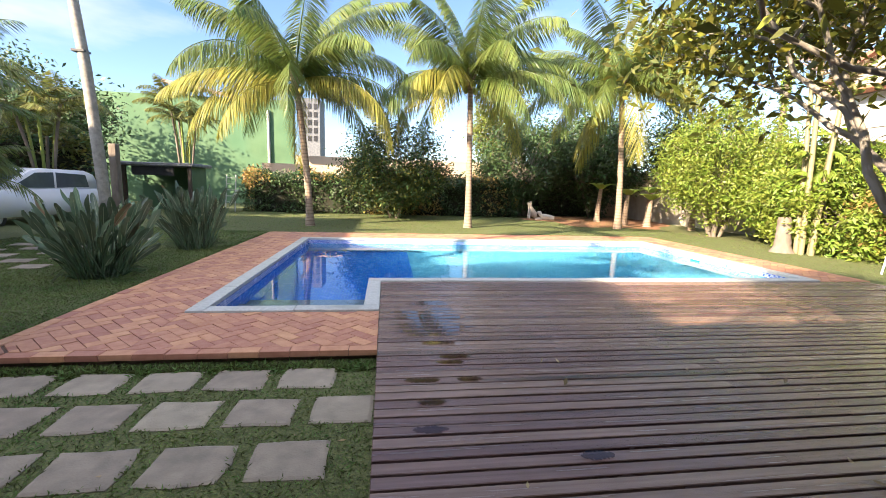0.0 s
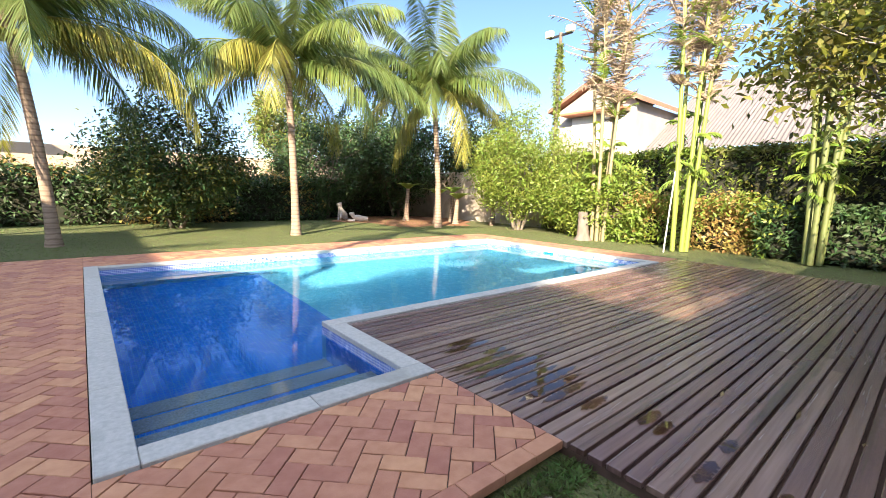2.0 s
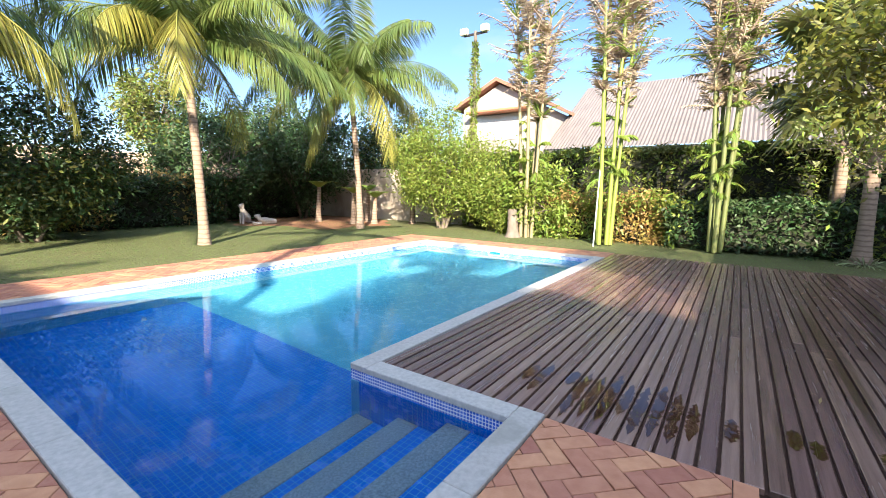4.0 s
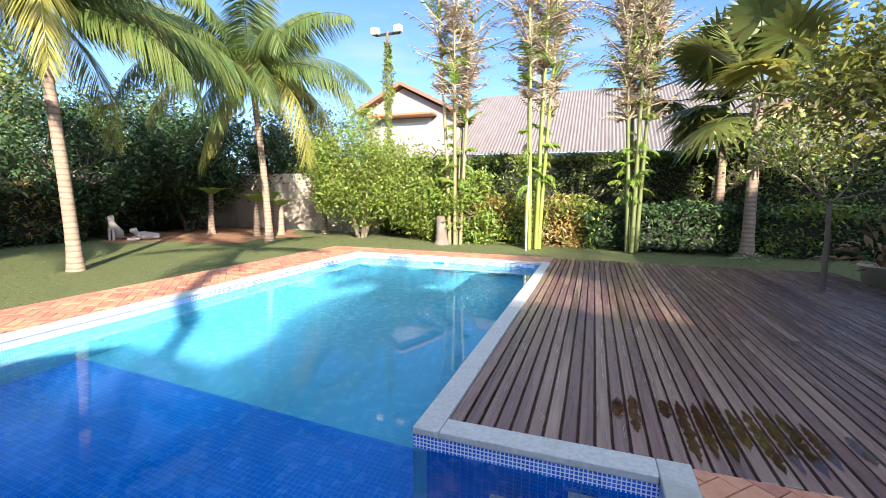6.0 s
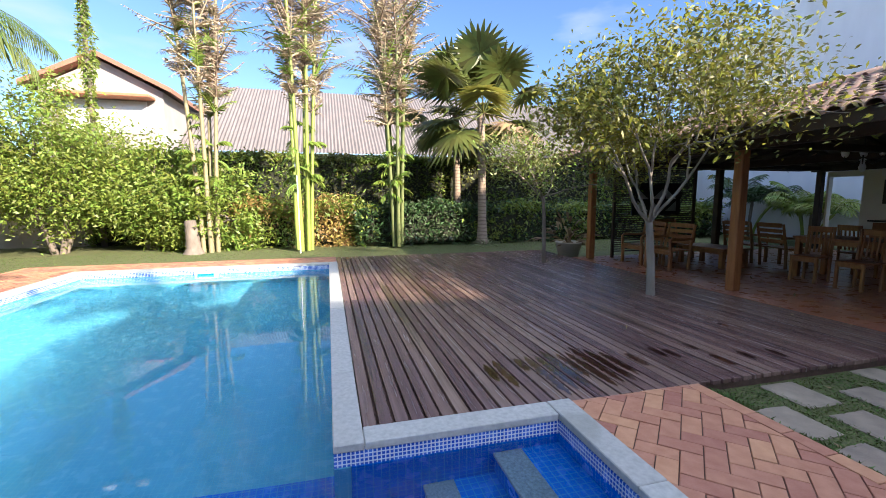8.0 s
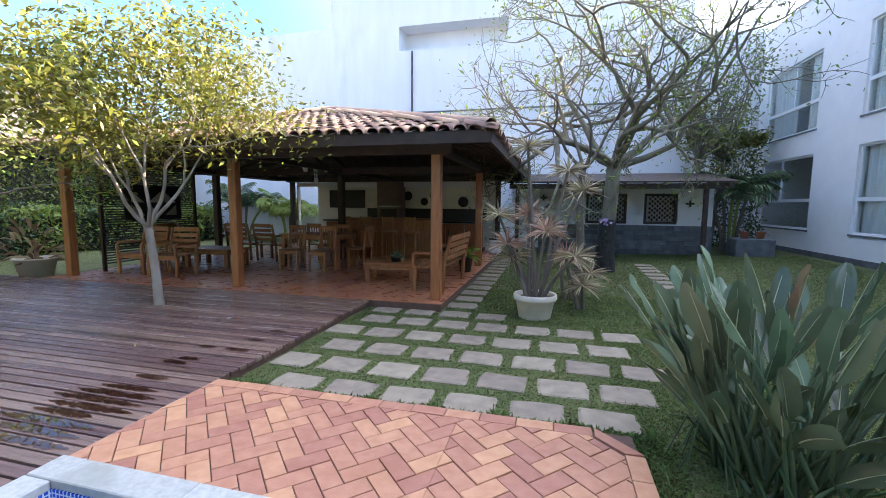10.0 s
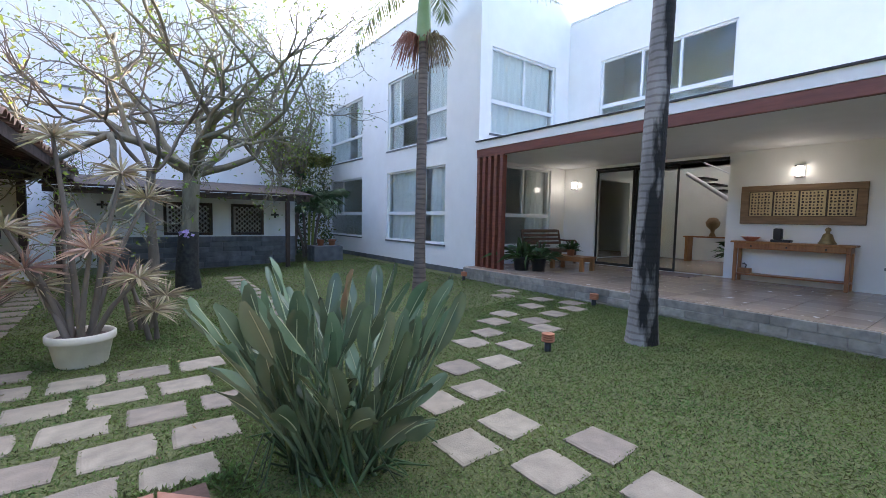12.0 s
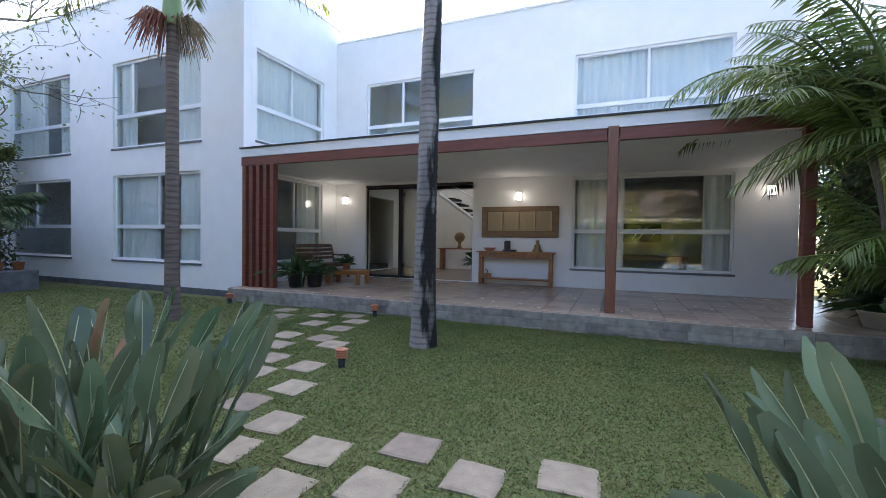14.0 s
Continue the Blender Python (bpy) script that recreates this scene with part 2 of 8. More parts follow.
def grid_wall(along, pos, thick, a0, a1, z0, z1, holes=()):
    """A wall along 'x' or 'y' at pos (its face) with thickness, with true openings (a0, a1, z0, z1)."""
    bm = bmesh.new()
    xs = sorted({a0, a1, *[h[0] for h in holes], *[h[1] for h in holes]})
    zs = sorted({z0, z1, *[h[2] for h in holes], *[h[3] for h in holes]})
    for i in range(len(xs) - 1):
        run = None
        for j in range(len(zs) - 1):
            cx, cz = (xs[i] + xs[i + 1]) / 2, (zs[j] + zs[j + 1]) / 2
            solid = not any(h[0] < cx < h[1] and h[2] < cz < h[3] for h in holes)
            if solid:
                run = (run[0], zs[j + 1]) if run else (zs[j], zs[j + 1])
            if run and (not solid or j == len(zs) - 2):
                p0, p1 = min(pos, pos + thick), max(pos, pos + thick)
                if along == "y":
                    box(bm, p0, p1, xs[i], xs[i + 1], *run)
                else:
                    box(bm, xs[i], xs[i + 1], p0, p1, *run)
                run = None
    bmesh.ops.remove_doubles(bm, verts=bm.verts[:], dist=0.0005)
    return bm

# ---- materials ----
M_GRASS_SOIL = surf("lawn_soil", (0.046, 0.064, 0.02), (0.155, 0.165, 0.052), 70, 0.95, 1.0, 120, stain=(0.17, 0.14, 0.06), stain_scale=0.5, stain_at=(0.6, 0.9))
M_GRASS = surf("grass_blades", (0.072, 0.125, 0.028), (0.15, 0.185, 0.048), 1.6, 0.7, 0, vary=0.7, island=True, through_light=0.4, stain=(0.18, 0.15, 0.065), stain_scale=0.9, stain_at=(0.58, 0.95))
M_EARTH = surf("bare_earth", (0.28, 0.13, 0.06), (0.2, 0.1, 0.05), 3, 0.95, 0.6, 30)
M_DECK = surf("deck_board", (0.215, 0.135, 0.112), (0.125, 0.075, 0.062), 4, 0.24, 0.25, 40, vary=0.32, stretch=(0.25, 6, 1), stain=(0.06, 0.032, 0.022), stain_scale=0.5, stain_at=(0.60, 0.68), wet=True, spec=0.7)
M_BRICK = surf("terracotta_paver", (0.45, 0.22, 0.13), (0.37, 0.165, 0.095), 12, 0.6, 0.25, 120, vary=0.22, stain=(0.33, 0.14, 0.06), stain_scale=0.9, stain_at=(0.6, 0.85))
M_JOINT = surf("sand_joint", (0.12, 0.07, 0.05), (0.08, 0.05, 0.035), 20, 0.95, 0.3)
M_COPING = surf("coping_stone", (0.46, 0.465, 0.43), (0.35, 0.36, 0.33), 30, 0.7, 0.35, 180, stain=(0.3, 0.31, 0.27), stain_scale=1.5, stain_at=(0.6, 0.7), vary=0.05)
M_SLAB = surf("path_slab", (0.30, 0.25, 0.185), (0.20, 0.17, 0.13), 8, 0.85, 0.5, 90, vary=0.14, stain=(0.24, 0.2, 0.15), stain_scale=3)
M_POOL_DARK = surf("pool_floor_dark", (0.004, 0.14, 0.38), (0.006, 0.17, 0.45), 8, 0.3, 0)
M_POOL_LIGHT = surf("pool_floor_light", (0.05, 0.45, 0.72), (0.06, 0.5, 0.78), 4, 0.3, 0)
M_WATER = clear("water", (0.82, 0.965, 0.995), 1.33, 0.0, 0.035, 2.5, True)
M_GLASS = clear("window_glass", (0.93, 0.955, 0.95), 1.52)
M_WHITE = surf("white_render", (0.80, 0.80, 0.79), (0.76, 0.76, 0.75), 2.5, 0.85, 0.12, 120, stain=(0.66, 0.66, 0.64), stain_scale=0.35, stain_at=(0.55, 0.9))
M_WALL_OLD = surf("weathered_render", (0.78, 0.79, 0.80), (0.72, 0.73, 0.74), 2, 0.9, 0.15, 90, stain=(0.5, 0.5, 0.49), stain_scale=0.5, stain_at=(0.6, 0.85), stretch=(1, 1, 0.25))
M_CREAM = surf("cream_paint", (0.80, 0.77, 0.66), (0.75, 0.72, 0.61), 3, 0.8, 0.1)
M_ROOM = surf("room_paint", (0.74, 0.74, 0.70), (0.68, 0.68, 0.64), 2, 0.9, 0)
M_WOOD = surf("varnished_post", (0.34, 0.135, 0.045), (0.24, 0.085, 0.03), 7, 0.4, 0.25, 40, stretch=(4, 4, 0.5), vary=0.1)
M_WOOD_RED = surf("stained_beam", (0.20, 0.06, 0.035), (0.13, 0.04, 0.025), 6, 0.5, 0.2, 40, stretch=(1, 0.4, 4), vary=0.08)
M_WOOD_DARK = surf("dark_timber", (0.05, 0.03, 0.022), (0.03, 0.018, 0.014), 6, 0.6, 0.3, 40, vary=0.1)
M_WOOD_FURN = surf("furniture_wood", (0.36, 0.155, 0.055), (0.25, 0.10, 0.035), 8, 0.42, 0.2, 50, stretch=(3, 3, 0.6), vary=0.1)
M_ALU = surf("white_frame", (0.78, 0.79, 0.79), (0.74, 0.75, 0.75), 5, 0.4, 0)
M_DARK = surf("dark_metal", (0.03, 0.03, 0.032), (0.02, 0.02, 0.02), 5, 0.45, 0.1, metal=0.3)
M_STONE_PALE = surf("grey_edge_stone", (0.35, 0.325, 0.28), (0.22, 0.205, 0.18), 9, 0.85, 0.7, 40, vary=0.16, stain=(0.15, 0.14, 0.12), stain_scale=2.2, stain_at=(0.5, 0.75))
M_POST_RED = surf("reddish_post", (0.22, 0.09, 0.05), (0.15, 0.06, 0.035), 7, 0.45, 0.25, 40, stretch=(4, 4, 0.5))
M_STONE = surf("slate_stone", (0.17, 0.18, 0.19), (0.10, 0.105, 0.115), 5, 0.75, 0.6, 40, vary=0.3)
M_TILE_ROOF = surf("clay_roof_tile", (0.46, 0.29, 0.205), (0.31, 0.21, 0.155), 5, 0.85, 0.4, 50, vary=0.35, island=True, stain=(0.13, 0.11, 0.10), stain_scale=1.6, stain_at=(0.5, 0.75))
M_PORCH = surf("porch_tile", (0.46, 0.35, 0.27), (0.37, 0.28, 0.21), 6, 0.22, 0.08, 60, vary=0.12)
M_FLOOR_PAV = surf("pavilion_tile", (0.46, 0.19, 0.10), (0.37, 0.15, 0.08), 5, 0.3, 0.1, 50, vary=0.12)
M_CURTAIN = surf("sheer_curtain", (0.90, 0.90, 0.88), (0.84, 0.85, 0.84), 4, 0.9, 0, through_light=0.15, stretch=(1, 1, 0.2))
M_LEAF_DARK = surf("dark_leaves", (0.030, 0.062, 0.018), (0.052, 0.095, 0.026), 2, 0.55, 0, vary=0.5, island=True, through_light=0.15)
M_LEAF_YELLOW = surf("yellow_green_leaves", (0.21, 0.27, 0.035), (0.13, 0.21, 0.03), 1.2, 0.5, 0, vary=0.4, island=True, through_light=0.35)
M_LEAF_BRIGHT = surf("bright_leaves", (0.145, 0.22, 0.032), (0.245, 0.28, 0.045), 1.5, 0.5, 0, vary=0.35, island=True, through_light=0.35)
M_LEAF_OLIVE = surf("olive_leaves", (0.10, 0.125, 0.03), (0.19, 0.19, 0.04), 1.5, 0.5, 0, vary=0.45, island=True, through_light=0.3)
M_FROND = surf("palm_frond", (0.075, 0.13, 0.03), (0.155, 0.19, 0.042), 1.2, 0.42, 0, vary=0.3, island=True, through_light=0.35)
M_FROND_YELLOW = surf("yellowing_frond", (0.32, 0.295, 0.05), (0.22, 0.235, 0.048), 2, 0.5, 0, vary=0.25, island=True, through_light=0.35)
M_BARK = surf("grey_bark", (0.20, 0.165, 0.13), (0.12, 0.10, 0.08), 7, 0.9, 0.9, 30, stretch=(1, 1, 0.4))
M_BARK_PALM = surf("palm_bark", (0.33, 0.25, 0.18), (0.22, 0.165, 0.12), 5, 0.9, 0.9, 25, stretch=(1, 1, 3), rings=0.12)
M_BIRD = surf("strelitzia_leaf", (0.082, 0.135, 0.074), (0.175, 0.225, 0.135), 2.5, 0.22, 0.05, 30, vary=0.4, island=True, through_light=0.12)
M_RENDER_GREEN = surf("green_wall_paint", (0.085, 0.165, 0.08), (0.065, 0.135, 0.068), 1.5, 0.85, 0.1, 60, stain=(0.06, 0.15, 0.08), stain_scale=0.4)
M_TAN = surf("tan_wall", (0.50, 0.38, 0.27), (0.42, 0.32, 0.23), 1, 0.9, 0.2, 40)
M_POT = surf("cream_pot", (0.72, 0.67, 0.55), (0.62, 0.57, 0.46), 7, 0.7, 0.2, 60)
M_TERRA = surf("terracotta_pot", (0.44, 0.17, 0.085), (0.36, 0.14, 0.07), 9, 0.7, 0.2, 60)
M_BLACKPOT = surf("black_plastic", (0.018, 0.018, 0.018), (0.026, 0.026, 0.026), 9, 0.5, 0)

# ---- ground ----


def ground_z(x, y):
    """The lawn lies a little under the paving and rises gently to the house."""
    low = -0.105 + 0.045 * min(max((y - 5.0) / 5.0, 0), 1)
    return low + (0.05 - low) * min(max((-4.5 - x) / 4.0, 0), 1)


POOL = (-1.89, 7.30, 4.59, 10.87)
NEAR_X = [-3.23 + i * 0.5 for i in range(-26, 0)]
bm = bmesh.new()
gx = sorted({-2000, -400, -90, -40, *np.arange(-22, -2.3, 0.5).round(2).tolist(), -2.05, -0.05, 7.45, *np.arange(9, 30, 1.5).round(2).tolist(), 45, 90, 400, 2000})
gy = sorted({-2000, -400, -90, -40, *np.arange(-20, 4, 0.75).round(2).tolist(), 4.45, 5.95, 11.0, *np.arange(12, 30, 1.0).round(2).tolist(), 45, 90, 400, 2000})
gv = [[bm.verts.new((x, y, ground_z(x, y))) for y in gy] for x in gx]
for i in range(len(gx) - 1):
    for j in range(len(gy) - 1):
        cx, cy = (gx[i] + gx[i + 1]) / 2, (gy[j] + gy[j + 1]) / 2
        in_pool = -2.05 < cx < 7.45 and 4.45 < cy < 11.0 and not (cx > -0.05 and cy < 5.95)
        if not in_pool:
            bm.faces.new((gv[i][j], gv[i + 1][j], gv[i + 1][j + 1], gv[i][j + 1]))
setting(part("ground", bm, M_GRASS_SOIL), "garden lawn of short green grass over soil", "lawn")

# ---- pool ----
WATER_Z = -0.13


def tiled(name, c1, c2, joint, size, rough=0.25, jw=0.12):
    """Glass mosaic: small square tiles with pale joints."""
    m = surf(name, c1, c2, 9, rough, 0.15, 60)
    n, l = m.node_tree.nodes, m.node_tree.links
    b = n["Principled BSDF"]
    geo = n.new("ShaderNodeNewGeometry")
    fac = None
    for k in range(3):
        sp = n.new("ShaderNodeSeparateXYZ")
        l.new(geo.outputs["Position"], sp.inputs[0])
        w = n.new("ShaderNodeMath")
        w.operation = "PINGPONG"
        w.inputs[1].default_value = size / 2
        l.new(sp.outputs[k], w.inputs[0])
        c = n.new("ShaderNodeMath")
        c.operation = "LESS_THAN"
        c.inputs[1].default_value = size * jw / 2
        l.new(w.outputs[0], c.inputs[0])
        a = n.new("ShaderNodeSeparateXYZ")
        l.new(geo.outputs["True Normal"], a.inputs[0])
        ab = n.new("ShaderNodeMath")
        ab.operation = "ABSOLUTE"
        l.new(a.outputs[k], ab.inputs[0])
        lt = n.new("ShaderNodeMath")
        lt.operation = "LESS_THAN"
        lt.inputs[1].default_value = 0.5
        l.new(ab.outputs[0], lt.inputs[0])
        mu = n.new("ShaderNodeMath")
        mu.operation = "MULTIPLY"
        l.new(c.outputs[0], mu.inputs[0])
        l.new(lt.outputs[0], mu.inputs[1])
        if fac is None:
            fac = mu.outputs[0]
        else:
            mx = n.new("ShaderNodeMath")
            mx.operation = "MAXIMUM"
            l.new(fac, mx.inputs[0])
            l.new(mu.outputs[0], mx.inputs[1])
            fac = mx.outputs[0]
    old = b.inputs["Base Color"].links[0].from_socket
    mix = n.new("ShaderNodeMix")
    mix.data_type = "RGBA"
    l.new(fac, mix.inputs["Factor"])
    l.new(old, mix.inputs["A"])
    mix.inputs["B"].default_value = (*joint, 1)
    l.new(mix.outputs["Result"], b.inputs["Base Color"])
    return m


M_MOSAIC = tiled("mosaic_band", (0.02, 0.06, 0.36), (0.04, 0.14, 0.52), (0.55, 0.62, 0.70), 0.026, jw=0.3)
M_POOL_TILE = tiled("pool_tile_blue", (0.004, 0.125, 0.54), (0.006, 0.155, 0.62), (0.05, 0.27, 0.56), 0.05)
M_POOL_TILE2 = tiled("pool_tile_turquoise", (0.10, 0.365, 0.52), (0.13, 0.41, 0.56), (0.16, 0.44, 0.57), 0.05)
PX0, PX1, PY0, PY1 = -1.89, 7.30, 4.59, 10.87
DX, DY = -0.18, 6.08
pool = thing("swimming_pool", (0, 0, 0), "L-shaped swimming pool with blue mosaic tiles and pale stone coping", "pool")
FLOOR_W, FLOOR_E = -1.20, -1.25
bm = bmesh.new()
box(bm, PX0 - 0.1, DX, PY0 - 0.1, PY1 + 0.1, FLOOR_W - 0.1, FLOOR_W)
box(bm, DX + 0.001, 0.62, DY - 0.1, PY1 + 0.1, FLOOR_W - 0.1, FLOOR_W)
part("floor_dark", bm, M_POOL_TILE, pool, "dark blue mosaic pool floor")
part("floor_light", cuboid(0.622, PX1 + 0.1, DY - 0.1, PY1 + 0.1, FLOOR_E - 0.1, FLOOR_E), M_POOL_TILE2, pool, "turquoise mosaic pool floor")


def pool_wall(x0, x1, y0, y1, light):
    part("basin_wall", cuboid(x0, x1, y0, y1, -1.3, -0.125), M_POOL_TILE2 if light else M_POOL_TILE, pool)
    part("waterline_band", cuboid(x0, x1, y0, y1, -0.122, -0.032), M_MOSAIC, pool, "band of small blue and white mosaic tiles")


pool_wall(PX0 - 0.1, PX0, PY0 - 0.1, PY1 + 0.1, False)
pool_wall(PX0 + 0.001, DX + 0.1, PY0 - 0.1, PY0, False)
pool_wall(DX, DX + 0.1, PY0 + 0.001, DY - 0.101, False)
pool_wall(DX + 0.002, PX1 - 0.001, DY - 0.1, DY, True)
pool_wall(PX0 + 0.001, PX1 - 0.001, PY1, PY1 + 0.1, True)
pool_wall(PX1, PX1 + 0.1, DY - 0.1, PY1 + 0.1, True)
M_STEP = surf("step_edge_stone", (0.30, 0.33, 0.36), (0.16, 0.18, 0.21), 60, 0.8, 0.4, 120)
for i, z in enumerate((-0.24, -0.48, -0.74)):
    step = part("pool_step", cuboid(PX0 + 0.002, DX - 0.002, PY0 + 0.002 + (0.47 * i if i else 0), PY0 + 0.47 * (i + 1), FLOOR_W + 0.001, z), M_POOL_TILE, pool)
    part("step_nosing", cuboid(PX0 + 0.004, DX - 0.004, PY0 + 0.47 * (i + 1) - 0.19, PY0 + 0.47 * (i + 1) + 0.012, z - 0.03, z + 0.012, 0.006), M_STEP, step, "rough grey stone step edge")
bm = bmesh.new()
wv = [bm.verts.new((x, y, WATER_Z)) for x, y in ((PX0, PY0), (DX, PY0), (DX, DY), (PX1, DY), (PX1, PY1), (PX0, PY1))]
bm.faces.new(wv)
tagged(part("water", bm, M_WATER), "still clear blue water filling the pool", "water", "", "structure").visible_shadow = False
CW = 0.185
for along, a0, a1, b0 in (("y", 4.41, 11.05, -2.075), ("x", -1.888, 0.0, 4.405), ("x", -1.888, 7.485, 10.868), ("x", -0.185, 7.485, 5.898), ("y", 6.085, 10.866, 7.3), ("y", 4.592, 5.896, -0.185)):
    count = max(1, round((a1 - a0) / 1.05))
    for i in range(count):
        p0, p1 = a0 + (a1 - a0) * i / count + 0.0015, a0 + (a1 - a0) * (i + 1) / count - 0.0015
        dims = (b0, b0 + CW, p0, p1) if along == "y" else (p0, p1, b0, b0 + CW)
        part("coping_slab", cuboid(*dims, -0.03, 0.022 + 0.002 * (i % 2), 0.006), M_COPING, pool)
skim = thing("pool_skimmer", (7.26, 8.6, -0.08), "white plastic skimmer mouth in the pool edge", "skimmer")
part("frame", cuboid(-0.02, 0.06, -0.22, 0.22, -0.08, 0.02, 0.01), M_ALU, skim)
part("flap", cuboid(-0.03, -0.022, -0.16, 0.16, -0.07, -0.01), M_POOL_TILE, skim)

# ---- house ----
FZ = 0.34


def window(name, along, pos, a0, a1, z0, z1, inward, bars=(), rail=None, curtain=(), label="", parent=None):
    """A white-framed window set in an opening; inward: the direction into the house (+1 or -1)."""
    w = setting(new(name), label or "large white-framed sliding window with glass panes", "window")
    d0, d1 = pos + inward * 0.06, pos + inward * 0.13

    def piece(nm, u0, u1, w0, w1, mat, da=d0, db=d1, bevel=0.004):
        lo, hi = min(da, db), max(da, db)
        dims = (lo, hi, u0, u1) if along == "y" else (u0, u1, lo, hi)
        return part(nm, cuboid(*dims, w0, w1, bevel), mat, w)
    f = 0.055
    piece("frame_side", a0, a0 + f, z0, z1, M_ALU)
    piece("frame_side", a1 - f, a1, z0, z1, M_ALU)
    piece("frame_head", a0 + f, a1 - f, z1 - f, z1, M_ALU)
    piece("frame_sill", a0 + f, a1 - f, z0, z0 + f, M_ALU)
    piece("outer_sill", a0 - 0.04, a1 + 0.04, z0 - 0.05, z0 - 0.002, M_STONE, pos - inward * 0.03, pos + inward * 0.05)
    if rail:
        piece("rail", a0 + f, a1 - f, rail - 0.05, rail + 0.05, M_ALU)
    for b in bars:
        piece("mullion", b - 0.03, b + 0.03, (rail + 0.05) if rail else z0 + f, z1 - f, M_ALU)
    edges = [a0 + f, *bars, a1 - f]
    mid = pos + inward * 0.095
    for i in range(len(edges) - 1):
        piece("pane", edges[i] + 0.002, edges[i + 1] - 0.002, (rail + 0.05) if rail else z0 + f, z1 - f, M_GLASS, mid - 0.003, mid + 0.003, 0).visible_shadow = False
    if rail:
        piece("pane", a0 + f, a1 - f, z0 + f, rail - 0.05, M_GLASS, mid - 0.003, mid + 0.003, 0).visible_shadow = False
    for c0, c1 in curtain:
        n = max(8, int((c1 - c0) / 0.045))
        vs, fs = [], []
        for i in range(n + 1):
            u = c0 + (c1 - c0) * i / n
            v = pos + inward * (0.20 + 0.045 * math.sin(i * 1.35) + 0.02 * math.sin(i * 0.37 + c0))
            for z in (z0 - 0.1, z1 + 0.1):
                vs.append((v, u, z) if along == "y" else (u, v, z))
        fs = [(2 * i, 2 * i + 2, 2 * i + 3, 2 * i + 1) for i in range(n)]
        set_mesh("curtain", mesh_of("curtain", vs, fs), M_CURTAIN, w, "hanging pale sheer curtain", True)
    return w


def wall(name, bm, mat, label):
    return setting(part(name, bm, mat), label, "wall")


WX, MX, WY = -9.98, -13.41, -2.26
W_HOLES = [(-6.94, -3.63, 0.8, 3.03), (-6.94, -3.63, 3.75, 6.0), (-12.0, -8.85, 0.8, 3.03), (-12.0, -8.85, 3.75, 6.0)]
S_HOLES = [(-17.0, -14.0, FZ, 2.9), (-12.83, -10.36, 3.72, 5.88), (-12.78, -10.55, 0.82, 2.97)]
M_HOLES = [(-1.2, 2.08, FZ, 2.98), (4.6, 7.9, 0.8, 2.98), (-1.2, 2.07, 4.42, 5.91), (4.6, 7.85, 4.42, 5.9)]
wall("wall_wing", grid_wall("y", WX, -0.22, -12.6, WY, 0.2, 7.65, W_HOLES), M_WHITE, "white rendered two-storey house wall with windows")
wall("wall_wing_side", grid_wall("x", WY, -0.22, MX - 4, WX - 0.222, 0.2, 7.65, S_HOLES), M_WHITE, "white rendered side wall of the house wing")
wall("wall_main", grid_wall("y", MX, -0.22, WY + 0.002, 9.0, 0.2, 7.2, M_HOLES), M_WHITE, "white rendered main house wall over the porch")
wall("wall_main_end", cuboid(-19.5, MX - 0.222, 8.78, 9.0, 0.2, 7.2), M_WHITE, "white rendered end wall of the house")
wall("wall_house_back", cuboid(-19.7, -19.5, -12.6, 9.0, 0.0, 7.2), M_WHITE, "white rendered back wall of the house")
wall("wall_wing_end", cuboid(-19.5, WX - 0.222, -12.6, -12.4, 0.2, 7.65), M_WHITE, "white rendered end wall of the wing")
wall("plinth_wing", cuboid(WX - 0.2, WX + 0.02, -12.6, WY - 0.02, -0.05, 0.2), M_STONE, "dark stone plinth under the house wing")
for nm, d in (("roof_main", (-19.5, MX - 0.225, 3.5, 8.77)), ("roof_main_south", (-19.5, MX - 0.225, WY + 0.01, -1.75)), ("roof_main_middle", (-19.5, -17.0, -1.748, 3.498)), ("roof_gallery", (-15.3, MX - 0.225, -1.748, 3.498))):
    setting(part(nm, cuboid(*d, 6.85, 7.0), M_WHITE), "flat concrete roof of the house", "roof")
# skylight out of view, added to bring daylight down onto the stairs
setting(part("window_skylight", cuboid(-16.998, -15.302, -1.748, 3.498, 6.97, 6.99), M_GLASS), "glass skylight over the stairs, unseen and added for light", "skylight").visible_shadow = False
setting(part("roof_wing", cuboid(-19.5, WX - 0.225, -12.39, WY - 0.23, 7.2, 7.35), M_WHITE), "flat concrete roof of the wing", "roof")
for nm, d in (("coping_wing", (WX - 0.26, WX + 0.04, -12.6, WY + 0.04, 7.652, 7.70)), ("coping_wing_side", (-17.4, WX - 0.27, WY - 0.26, WY + 0.04, 7.652, 7.70)), ("coping_main", (MX - 0.26, MX + 0.04, WY + 0.05, 9.04, 7.202, 7.25))):
    setting(part(nm, cuboid(*d), M_ALU), "thin metal capping on the parapet", "trim")
for nm, d in (("upper_floor", (-19.49, MX - 0.225, 3.5, 8.77)), ("upper_floor_south", (-19.49, MX - 0.225, -12.39, -1.75)), ("upper_floor_middle", (-19.49, -17.9, -1.748, 3.498)), ("upper_floor_gallery", (-15.3, MX - 0.225, -1.648, 3.398))):
    setting(part(nm, cuboid(*d, 3.35, 3.6), M_ROOM), "floor slab between the storeys", "floor")
setting(part("upper_floor_wing", cuboid(MX - 0.22, WX - 0.225, -12.39, WY - 0.23, 3.35, 3.6), M_ROOM), "floor slab between the storeys of the wing", "floor")
